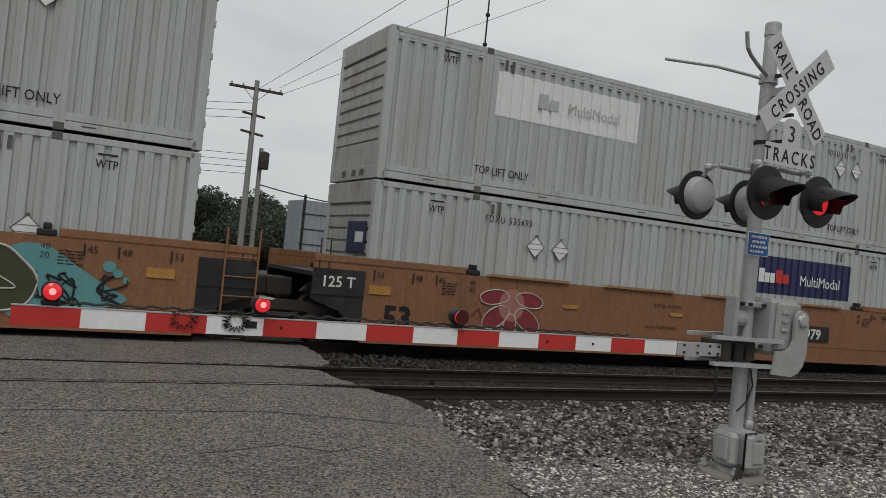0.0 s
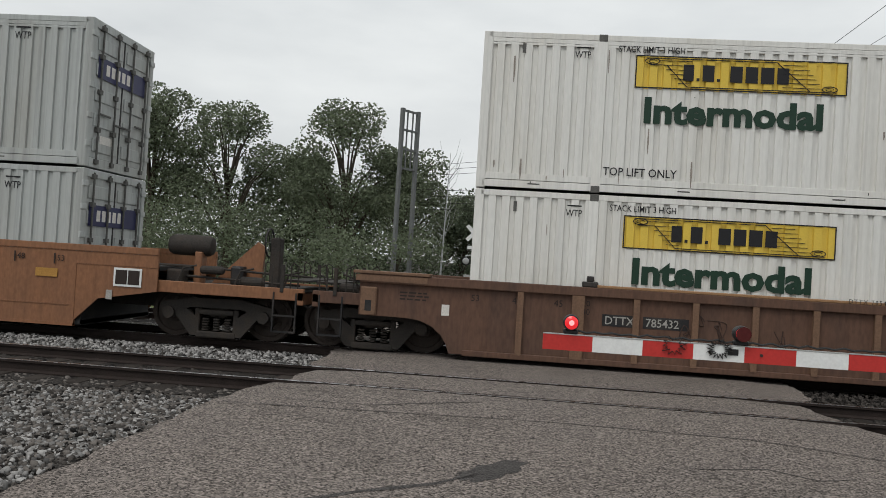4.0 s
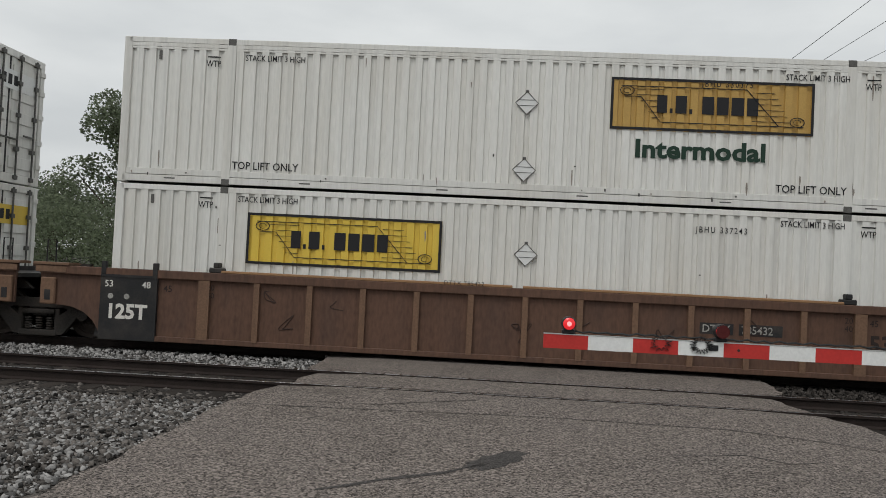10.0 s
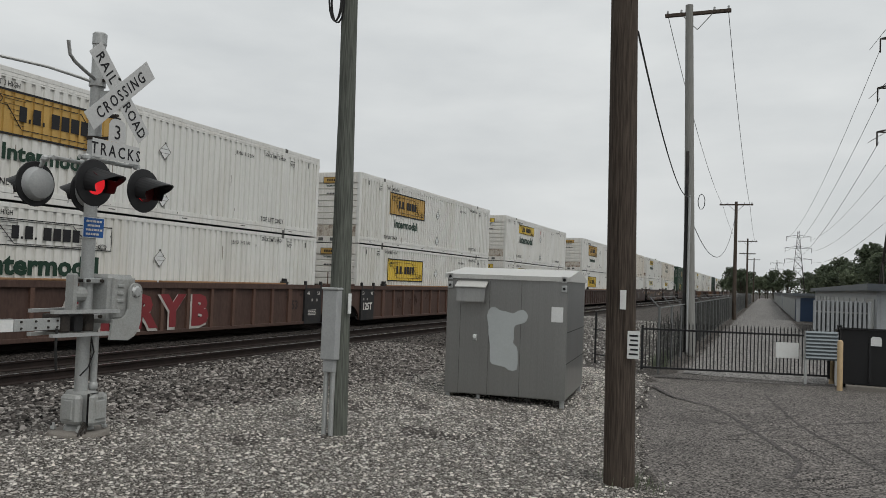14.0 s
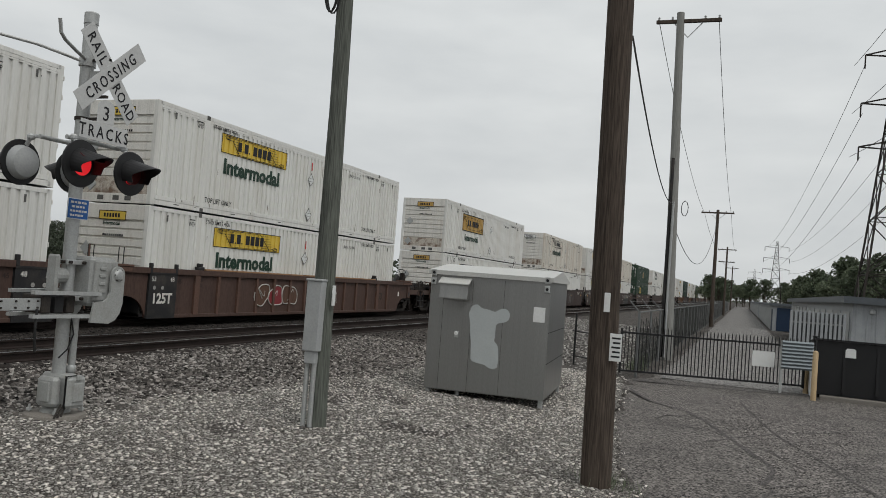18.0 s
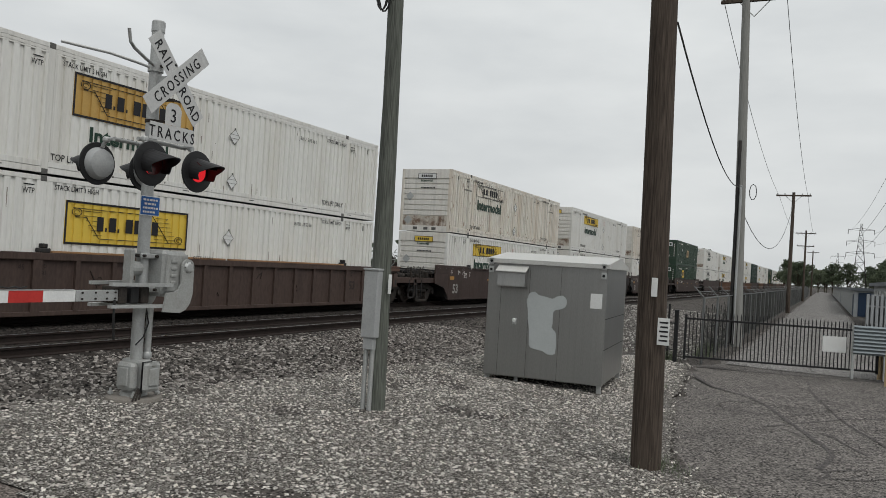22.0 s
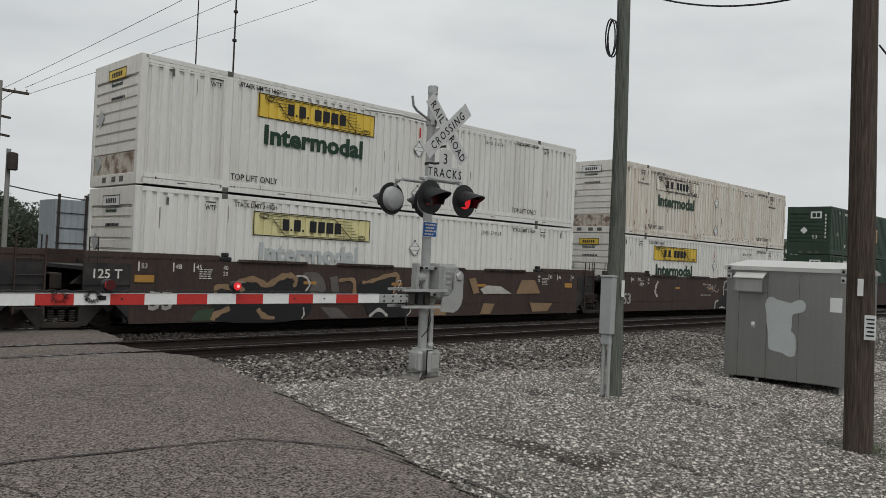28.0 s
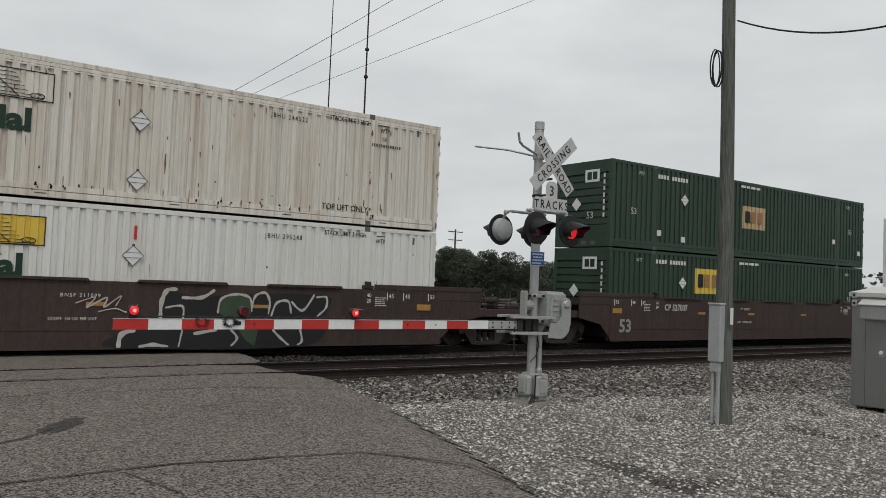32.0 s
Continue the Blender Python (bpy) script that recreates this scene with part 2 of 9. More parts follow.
GALV = material("galvanised_steel", (0.42, 0.43, 0.425), 0.5, metal=0.4, vary=0.16, scale=5, fine=50, second=(0.30, 0.30, 0.29), amount=0.6)
CAST = material("grey_painted_cast", (0.32, 0.328, 0.318), 0.5, vary=0.16, scale=6, fine=50, second=(0.2, 0.195, 0.18), amount=0.6)
CABINET = material("cabinet_aluminium", (0.29, 0.29, 0.283), 0.36, metal=0.8, vary=0.08, scale=1.2, fine=60, second=(0.30, 0.30, 0.29), amount=0.6, stretch_z=0.3, streak=0.12)
ROOFMETAL = material("cabinet_roof_pale", (0.5, 0.5, 0.48), 0.45, metal=0.2, vary=0.1, scale=2, second=(0.45, 0.44, 0.41), amount=0.5)
PATCH = material("cabinet_pale_paint", (0.40, 0.425, 0.425), 0.6, vary=0.05)
PANELBLUE = material("blue_grey_sheet", (0.15, 0.175, 0.19), 0.5, metal=0.2, vary=0.12)
SIGNWHITE = material("sign_white", (0.68, 0.69, 0.68), 0.45, vary=0.06, scale=6, second=(0.5, 0.49, 0.46), amount=0.4)
LETTER = material("letter_black", (0.014, 0.014, 0.016), 0.6, vary=0.1)
LETTERW = material("letter_white", (0.62, 0.6, 0.56), 0.6, vary=0.15, scale=9)
LETTERG = material("letter_dark_green", (0.011, 0.036, 0.022), 0.5, vary=0.1)
LETTERO = material("letter_brown", (0.026, 0.018, 0.015), 0.6, vary=0.1)
YELLOW = material("panel_yellow", (0.66, 0.47, 0.07), 0.5, vary=0.07, scale=1.5, second=(0.55, 0.38, 0.07), amount=0.4)
PALEYELLOW = material("panel_pale_yellow", (0.62, 0.57, 0.3), 0.5, vary=0.08, scale=1.5)
PALEOCHRE = material("panel_pale_ochre", (0.52, 0.40, 0.17), 0.5, vary=0.12, scale=1.5)
ORANGE = material("panel_faded_ochre", (0.46, 0.29, 0.085), 0.5, vary=0.1, scale=1.5)
REFLECT = material("reflector_yellow", (0.36, 0.19, 0.045), 0.5, vary=0.2)
NAVY = material("panel_navy", (0.028, 0.03, 0.085), 0.45, vary=0.1)
BLUE = material("sign_blue", (0.02, 0.10, 0.32), 0.4, vary=0.05)
REDP = material("gate_red", (0.46, 0.035, 0.03), 0.4, vary=0.1, scale=4)
CROSSWHITE = material("crossbuck_dull_white", (0.5, 0.505, 0.5), 0.5, vary=0.1, scale=6, second=(0.4, 0.395, 0.38), amount=0.4)
GATEWHITE = material("gate_white", (0.70, 0.71, 0.70), 0.4, vary=0.08, scale=4)
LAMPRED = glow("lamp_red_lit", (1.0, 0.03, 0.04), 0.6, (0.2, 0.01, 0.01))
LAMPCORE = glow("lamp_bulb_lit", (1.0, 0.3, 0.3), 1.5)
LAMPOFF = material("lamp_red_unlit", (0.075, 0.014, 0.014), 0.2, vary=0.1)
HOOD = material("signal_black", (0.016, 0.016, 0.017), 0.5, vary=0.15)
LAMPBACK = material("signal_lamp_back", (0.34, 0.35, 0.35), 0.45, vary=0.1)
POLEWOOD = material("weathered_pole_wood", (0.125, 0.133, 0.117), 0.85, vary=0.55, scale=3, fine=60, stretch_z=0.05, bump=1.0, second=(0.06, 0.066, 0.052), amount=0.7)
POLEBROWN = material("brown_pole_wood", (0.082, 0.065, 0.053), 0.85, vary=0.55, scale=3, fine=60, stretch_z=0.05, bump=1.0, second=(0.043, 0.035, 0.029), amount=0.7)
FARPOLE = material("pale_weathered_pole", (0.25, 0.25, 0.235), 0.85, vary=0.25, scale=3, fine=60, stretch_z=0.05, second=(0.15, 0.15, 0.14), amount=0.6)
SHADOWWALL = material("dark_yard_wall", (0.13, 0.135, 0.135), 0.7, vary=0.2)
WIRE = material("wire_black", (0.02, 0.02, 0.02), 0.6)
BARK = material("bark", (0.07, 0.058, 0.045), 0.9, vary=0.3, fine=40, bump=0.5)
LEAF = material("leaf_green", (0.088, 0.108, 0.068), 0.6, vary=0.2, island=0.5, second=(0.045, 0.065, 0.036), amount=0.7)
LEAF3 = material("leaf_dark_green", (0.075, 0.09, 0.062), 0.6, vary=0.2, island=0.5, second=(0.045, 0.056, 0.038), amount=0.7)
LEAF2 = material("leaf_light_green", (0.14, 0.165, 0.105), 0.6, vary=0.2, island=0.4, second=(0.095, 0.12, 0.07), amount=0.6)


def translucent_leaves(m, share):
    """Thin leaves let part of the light through."""
    n, l = m.node_tree.nodes, m.node_tree.links
    b, out = n["Principled BSDF"], n["Material Output"]
    tr = n.new("ShaderNodeBsdfTranslucent")
    l.new(b.inputs["Base Color"].links[0].from_socket, tr.inputs["Color"])
    mix = n.new("ShaderNodeMixShader")
    mix.inputs[0].default_value = share
    l.new(b.outputs[0], mix.inputs[1])
    l.new(tr.outputs[0], mix.inputs[2])
    l.new(mix.outputs[0], out.inputs["Surface"])


translucent_leaves(LEAF, 0.4)
translucent_leaves(LEAF2, 0.45)
translucent_leaves(LEAF3, 0.35)

GRASS = material("grass", (0.075, 0.10, 0.04), 0.9, vary=0.3, scale=0.5, fine=30, second=(0.12, 0.11, 0.06), amount=0.6, bump=0.6)
FENCE = material("black_fence_iron", (0.014, 0.014, 0.015), 0.5, vary=0.2)
SLAT = material("fence_slat_dark", (0.045, 0.046, 0.043), 0.8, vary=0.4, scale=1.5, rnd=0.4, island=0.5)
SHEDWALL = material("shed_metal", (0.33, 0.345, 0.355), 0.5, metal=0.1, vary=0.12, streak=0.3)
SHEDROOF = material("shed_roof_grey", (0.085, 0.095, 0.105), 0.5, vary=0.15)
SHEDBLUE = material("shed_door_blue", (0.016, 0.032, 0.065), 0.5, vary=0.1)
BOLLARD = material("bollard_cream", (0.46, 0.34, 0.2), 0.6, vary=0.15)
CONC = material("concrete", (0.20, 0.185, 0.165), 0.85, vary=0.25, scale=4, fine=60, bump=0.3, second=(0.12, 0.11, 0.1), amount=0.6)
GLASS = material("dark_glass", (0.02, 0.025, 0.03), 0.1, vary=0.05)

def pebbles(name, pale, dark, gap, scale):
    """A bed of small stones: each cell its own tone between two colours, dark gaps, and relief."""
    m = bpy.data.materials.new(name)
    m.use_nodes = True
    n, l = m.node_tree.nodes, m.node_tree.links
    b = n["Principled BSDF"]
    b.inputs["Roughness"].default_value, b.inputs["Specular IOR Level"].default_value = 0.9, 0.1
    tc = n.new("ShaderNodeTexCoord")
    wob = n.new("ShaderNodeTexNoise")
    wob.inputs["Scale"].default_value = scale * 0.6
    l.new(tc.outputs["Object"], wob.inputs["Vector"])
    mv = n.new("ShaderNodeVectorMath")
    mv.operation = "MULTIPLY_ADD"
    mv.inputs[1].default_value = (0.6 / scale,) * 3
    l.new(wob.outputs["Color"], mv.inputs[0])
    l.new(tc.outputs["Object"], mv.inputs[2])
    cell, edge = n.new("ShaderNodeTexVoronoi"), n.new("ShaderNodeTexVoronoi")
    edge.feature = "DISTANCE_TO_EDGE"
    for t in (cell, edge):
        t.inputs["Scale"].default_value = scale
        l.new(mv.outputs[0], t.inputs["Vector"])
    tone = n.new("ShaderNodeSeparateColor")
    l.new(cell.outputs["Color"], tone.inputs[0])
    two = n.new("ShaderNodeMixRGB")
    two.inputs[1].default_value, two.inputs[2].default_value = (*dark, 1), (*pale, 1)
    l.new(tone.outputs[0], two.inputs[0])
    cut = n.new("ShaderNodeMapRange")
    cut.inputs[1].default_value, cut.inputs[2].default_value = 0.02, 0.16
    l.new(edge.outputs["Distance"], cut.inputs[0])
    fin = n.new("ShaderNodeMixRGB")
    fin.inputs[1].default_value = (*gap, 1)
    l.new(cut.outputs[0], fin.inputs[0])
    l.new(two.outputs[0], fin.inputs[2])
    l.new(fin.outputs[0], b.inputs["Base Color"])
    bp = n.new("ShaderNodeBump")
    bp.inputs["Strength"].default_value, bp.inputs["Distance"].default_value = 0.9, 0.02
    l.new(cut.outputs[0], bp.inputs["Height"])
    l.new(bp.outputs[0], b.inputs["Normal"])
    return m


PEBBLE = pebbles("pale_gravel_bed", (0.43, 0.41, 0.375), (0.09, 0.08, 0.07), (0.022, 0.02, 0.018), 34)
COBBLE = pebbles("dark_ballast_bed", (0.16, 0.147, 0.135), (0.022, 0.02, 0.018), (0.008, 0.007, 0.006), 24)

# ---- mesh helpers ----
class Mesh:
    """Vertices and faces of one part."""

    def __init__(self):
        self.v, self.f = [], []

    def add(self, verts, faces):
        k = len(self.v)
        self.v += [tuple(p) for p in verts]
        self.f += [tuple(i + k for i in q) for q in faces]
        return self

    def box(self, x0, x1, y0, y1, z0, z1, c=0.0):
        if c <= 0:
            v = [(x, y, z) for x in (x0, x1) for y in (y0, y1) for z in (z0, z1)]
            return self.add(v, [(0, 1, 3, 2), (4, 6, 7, 5), (0, 4, 5, 1), (2, 3, 7, 6), (0, 2, 6, 4), (1, 5, 7, 3)])
        c = min(c, (x1 - x0) / 2.01, (y1 - y0) / 2.01, (z1 - z0) / 2.01)
        ring = lambda z, d: [(x0 + c + d, y0 + d, z), (x1 - c - d, y0 + d, z), (x1 - d, y0 + c + d, z), (x1 - d, y1 - c - d, z),
                             (x1 - c - d, y1 - d, z), (x0 + c + d, y1 - d, z), (x0 + d, y1 - c - d, z), (x0 + d, y0 + c + d, z)]
        v = ring(z0, c * 0.5) + ring(z0 + c, 0) + ring(z1 - c, 0) + ring(z1, c * 0.5)
        fs = [tuple(reversed(range(8))), tuple(range(24, 32))]
        for k in range(3):
            fs += [(8 * k + i, 8 * k + (i + 1) % 8, 8 * k + 8 + (i + 1) % 8, 8 * k + 8 + i) for i in range(8)]
        return self.add(v, fs)

    def rod(self, points, r, seg=8, r1=None):
        """A tube through points, capped; r at its start, r1 at its end."""
        pts = [Vector(p) for p in points]
        r1 = r if r1 is None else r1
        rings = []
        for i, p in enumerate(pts):
            d = (pts[min(i + 1, len(pts) - 1)] - pts[max(i - 1, 0)]).normalized()
            a = d.orthogonal().normalized() if i == 0 else (a - d * a.dot(d)).normalized()
            b = d.cross(a)
            q = r + (r1 - r) * i / (len(pts) - 1)
            rings.append([p + (a * math.cos(w) + b * math.sin(w)) * q for w in [2 * math.pi * k / seg for k in range(seg)]])
        v = [p for ring in rings for p in ring]
        fs = [tuple(reversed(range(seg))), tuple(range(len(v) - seg, len(v)))]
        for k in range(len(pts) - 1):
            fs += [(seg * k + i, seg * k + (i + 1) % seg, seg * k + seg + (i + 1) % seg, seg * k + seg + i) for i in range(seg)]
        return self.add(v, fs)

    def prism(self, outline, lo, hi, axis="y"):
        """An outline (a convex or simple polygon) pushed from lo to hi along an axis; the outline's pairs are the other two axes in order."""
        put = {"x": lambda p, t: (t, p[0], p[1]), "y": lambda p, t: (p[0], t, p[1]), "z": lambda p, t: (p[0], p[1], t)}[axis]
        n = len(outline)
        v = [put(p, lo) for p in outline] + [put(p, hi) for p in outline]
        fs = [tuple(range(n)), tuple(reversed(range(n, 2 * n)))]
        fs += [(i, i + n, (i + 1) % n + n, (i + 1) % n) for i in range(n)]
        return self.add(v, fs)

    def lathe(self, profile, center, axis="z", seg=24):
        """Pairs (radius, height) turned about an axis through center."""
        cx, cy, cz = center
        v = []
        for r, h in profile:
            for k in range(seg):
                w = 2 * math.pi * k / seg
                a, b = r * math.cos(w), r * math.sin(w)
                v.append({"z": (cx + a, cy + b, cz + h), "y": (cx + a, cy + h, cz + b), "x": (cx + h, cy + a, cz + b)}[axis])
        fs = []
        for k in range(len(profile) - 1):
            fs += [(seg * k + i, seg * k + (i + 1) % seg, seg * k + seg + (i + 1) % seg, seg * k + seg + i) for i in range(seg)]
        fs += [tuple(range(seg)), tuple(reversed(range(len(v) - seg, len(v))))]
        return self.add(v, fs)

    def data(self, name, mat, smooth=False):
        me = bpy.data.meshes.new(name)
        me.from_pydata(self.v, [], self.f)
        b = bmesh.new()
        b.from_mesh(me)
        bmesh.ops.recalc_face_normals(b, faces=b.faces)
        b.to_mesh(me)
        b.free()
        if smooth:
            me.shade_smooth()
            me.set_sharp_from_angle(angle=radians(40))
        me.materials.append(mat)
        return me


def part(name, mesh, mat, parent=None, label="", smooth=False, at=None):
    me = mesh.data(name, mat, smooth) if isinstance(mesh, Mesh) else mesh
    ob = new(name, me)
    if parent is not None:
        ob.parent = parent
    if at is not None:
        ob.matrix_basis = at
    if label:
        ob["label"] = label
    return ob


def thing(name, label, category, group="", kind="", at=None):
    ob = new(name)
    ob.empty_display_size = 0.2
    if at is not None:
        ob.matrix_basis = at
    return tagged(ob, label, category, group, kind)


TEXTS = {}


def text_data(words, height, mat, align="LEFT", bold=0.0, squeeze=1.0, spacing=1.0):
    """Flat letters with a little thickness; their plane is xz, they face -y."""
    key = (words, height, mat.name, align, bold, squeeze, spacing)
    if key in TEXTS:
        return TEXTS[key]
    cu = bpy.data.curves.new("lettering", "FONT")
    cu.body, cu.size, cu.align_x = words, height * 1.38, align
    cu.extrude, cu.offset, cu.resolution_u, cu.space_character = 0.0012, bold * height, 2, spacing
    tmp = bpy.data.objects.new("lettering", cu)
    scene.collection.objects.link(tmp)
    bpy.context.view_layer.update()
    me = bpy.data.meshes.new_from_object(tmp.evaluated_get(bpy.context.evaluated_depsgraph_get()))
    bpy.data.objects.remove(tmp)
    me.transform(Matrix(((squeeze, 0, 0, 0), (0, 0, -1, 0), (0, 1, 0, 0), (0, 0, 0, 1))))
    me.name = "lettering"
    me.materials.clear()
    me.materials.append(mat)
    TEXTS[key] = me
    return me


def lettering(words, x, y, z, height, mat, parent, name="lettering", **kw):
    return part(name, text_data(words, height, mat, **kw), mat, parent, at=Matrix.Translation((x, y, z)))


# ---- ground, tracks, road ----
def clamp(v, a, b):
    return max(a, min(b, v))


def ground_z(x, y):
    """Height of the gravel: level along the tracks, falling a little towards the drive."""
    z = -0.035 * clamp(-y, 0, 6) - 0.02 * clamp(x, 0, 8) - 0.033 * clamp(y / 0.75, 0, 1)
    t = clamp((y - 0.75) / 1.5, 0, 1)
    return z * (1 - t) - 0.05 * t


def road_z(y):
    return min(0.135, 0.02 + 0.036 * max(y, -7))


ROAD_LEFT = [(-16, -12.6), (-3, -10.95), (0, -10.62), (1.8, -10.5), (3.2, -10.35), (4.0, -10.1), (5.4, -9.95), (6.0, -10.15), (7.0, -10.2), (11.5, -10.4), (40, -11.5), (120, -14)]
ROAD_RIGHT = [(-16, -4.6), (-4.8, -3.58), (-3.46, -3.3), (-1.95, -2.9), (0.45, -2.5), (3.0, -2.15), (3.9, -2.45), (5.5, -2.7), (6.2, -2.2), (8.0, -2.0), (11.5, -2.2), (40, -3.3), (120, -6)]


def along(table, y):
    for (a, u), (b, w) in zip(table, table[1:]):
        if a <= y <= b:
            return u + (w - u) * (y - a) / (b - a)
    return table[-1][1]


def grid_lines(lo, hi, step, far):
    fine = list(np.arange(lo, hi + step / 2, step))
    out, d = [], step
    while d < far:
        d *= 1.9
        out.append(d)
    return [lo - d for d in reversed(out)] + fine + [hi + d for d in out]


gx, gy = grid_lines(-30, 50, 1.0, 2500), grid_lines(-18, 30, 0.75, 2500)
m = Mesh()
rng = random.Random(4)
for x in gx:
    for y in gy:
        z = ground_z(x, y) + rng.uniform(-0.012, 0.012)
        if along(ROAD_LEFT, clamp(y, -16, 120)) - 0.9 < x < along(ROAD_RIGHT, clamp(y, -16, 120)) + 0.9:
            z = min(z, road_z(y) - 0.10)
        if y < -4 and x > -1:
            z -= 0.06
        if y > 50:
            # hollow in which the brick house stands
            z -= 4.4 * clamp((x + 2) / 3, 0, 1) * clamp((21 - x) / 4, 0, 1) * clamp((y - 50) / 14, 0, 1) * clamp((150 - y) / 40, 0, 1)
        m.v.append((x, y, z))
ny = len(gy)
m.f = [(i * ny + j, (i + 1) * ny + j, (i + 1) * ny + j + 1, i * ny + j + 1) for i in range(len(gx) - 1) for j in range(ny - 1)]
tagged(part("ground", m, GROUND, smooth=True), "grey-brown gravel ground beside the tracks", "ground", kind="structure")

# asphalt road, in strips between the rails so that each rail lies in its slot
FLANGEWAY = 0.125
cuts = [-16.0]
for c in (NEAR_Y, FAR_Y, 13.6):
    for s in (-0.7525, 0.7525):
        cuts += [c + s - 0.06, c + s + FLANGEWAY] if s < 0 else [c + s - FLANGEWAY, c + s + 0.06]
cuts.append(120.0)
road = thing("road", "worn dark asphalt road crossing the railway tracks", "road", kind="structure")


def surface_strip(y0, y1, left, right, z_of, depth=0.16, step=0.22, nx=8, wobble=0.05):
    n = max(2, int((y1 - y0) / step) + 1) if y1 - y0 < 30 else 12
    ms, r = Mesh(), random.Random(int(y0 * 100))
    rows = []
    for k in range(n):
        y = y0 + (y1 - y0) * k / (n - 1)
        a, b = left(y) + r.uniform(-wobble, wobble), right(y) + r.uniform(-wobble, wobble)
        rows.append([(a + (b - a) * i / nx, y, z_of(y) - (0.03 if i in (0, nx) else 0)) for i in range(nx + 1)])
    top = [p for row in rows for p in row]
    low = [(x, y, z - depth) for x, y, z in top]
    w = nx + 1
    fs = [(k * w + i, k * w + i + 1, (k + 1) * w + i + 1, (k + 1) * w + i) for k in range(n - 1) for i in range(nx)]
    off = len(top)
    edge = [k * w for k in range(n)]
    edge2 = [k * w + nx for k in range(n)]
    for line in (edge, edge2, list(range(w)), list(range((n - 1) * w, n * w))):
        fs += [(a, b, b + off, a + off) for a, b in zip(line, line[1:])]
    return ms.add(top + low, fs)


for a, b in zip(cuts[::2], cuts[1::2]):
    part("asphalt_strip", surface_strip(a, b, lambda y: along(ROAD_LEFT, y), lambda y: along(ROAD_RIGHT, y), road_z), ASPHALT, road)


def flat_shape(outline, z_of, lift, mat, name, parent, thick=0.012):
    """A thin irregular sheet lying on the ground, following its height."""
    ms = Mesh()
    n = len(outline)
    cx, cy = sum(p[0] for p in outline) / n, sum(p[1] for p in outline) / n
    ring = [[(cx + (x - cx) * s, cy + (y - cy) * s) for x, y in outline] for s in (1.0, 0.66, 0.33)]
    pts = [p for rg in ring for p in rg] + [(cx, cy)]
    fs = []
    for k in range(2):
        fs += [(k * n + i, k * n + (i + 1) % n, (k + 1) * n + (i + 1) % n, (k + 1) * n + i) for i in range(n)]
    fs += [(2 * n + i, 2 * n + (i + 1) % n, 3 * n) for i in range(n)]
    ms.add([(x, y, z_of(x, y) + lift) for x, y in pts], fs)
    return part(name, ms, mat, parent)


def ribbon(points, width, z_of, lift, mat, name, parent, seed=1, rough=0.35):
    """A narrow strip along points, for cracks, seams and tyre marks."""
    r, ms = random.Random(seed), Mesh()
    fine = []
    for (x0, y0), (x1, y1) in zip(points, points[1:]):
        n = max(2, int(math.hypot(x1 - x0, y1 - y0) / 0.25))
        fine += [(x0 + (x1 - x0) * k / n, y0 + (y1 - y0) * k / n) for k in range(n)]
    fine.append(points[-1])
    v = []
    for i, (x, y) in enumerate(fine):
        a, b = fine[max(i - 1, 0)], fine[min(i + 1, len(fine) - 1)]
        d = Vector((b[0] - a[0], b[1] - a[1])).normalized()
        w = width * (0.5 + r.uniform(-rough, rough) * 0.5)
        j = r.uniform(-1, 1) * width * rough
        for s in (-1, 1):
            px, py = x - d.y * (s * w + j), y + d.x * (s * w + j)
            v.append((px, py, z_of(px, py) + lift))
    ms.add(v, [(2 * i, 2 * i + 2, 2 * i + 3, 2 * i + 1) for i in range(len(fine) - 1)])
    return part(name, ms, mat, parent)


roadz = lambda x, y: road_z(y)
r7 = random.Random(7)


def blob(cx, cy, a, b, turn, seed, n=28, rough=0.2):
    r = random.Random(seed)
    out = []
    for k in range(n):
        w = 2 * math.pi * k / n
        q = 1 + r.uniform(-rough, rough)
        x, y = a * q * math.cos(w), b * q * math.sin(w)
        out.append((cx + x * math.cos(turn) - y * math.sin(turn), cy + x * math.sin(turn) + y * math.cos(turn)))
    return out


flat_shape(blob(-7.05, 0.52, 0.46, 0.17, 0.95, 3), roadz, 0.004, TAR, "oil_stain", road)
ribbon([(-8.6, -0.75), (-8.1, -0.38), (-7.55, 0.0), (-7.2, 0.35)], 0.06, roadz, 0.004, TAR, "crack", road, 21, 0.5)
ribbon([(-10.3, 2.35), (-8.5, 2.45), (-6.5, 2.6), (-4.2, 2.5), (-2.6, 1.9)], 0.022, roadz, 0.004, TAR, "crack", road, 2)
ribbon([(-9.75, 2.75), (-8.6, 2.75), (-7.75, 3.2), (-7.3, 3.45)], 0.022, roadz, 0.004, TAR, "crack", road, 3)
ribbon([(-5.2, 1.1), (-4.4, 1.3), (-4.0, 1.05), (-3.6, 1.2)], 0.018, roadz, 0.004, TAR, "crack", road, 4)
# paler apron laid against the older road
apron = thing("asphalt_apron", "paler worn asphalt apron beside the crossing road", "pavement", kind="structure")
m = surface_strip(-16, -1.9, lambda y: -13.5, lambda y: -3.45 - 0.1 * max(0, -3 - y) - 0.9 * max(0, y + 3.0), lambda y: road_z(y) + 0.006, 0.1, nx=10)
part("asphalt_sheet", m, ASPHALT2, apron)
ribbon([(-13, -1.75), (-8, -1.75), (-6.4, -1.66), (-4.35, -1.95), (-3.5, -2.85), (-3.4, -4.2), (-3.6, -6)], 0.035, roadz, 0.012, TAR, "seam", apron, 5)
ribbon([(-7.0, -3.6), (-6.6, -2.7), (-6.9, -1.8)], 0.02, roadz, 0.012, TAR, "crack", apron, 6)
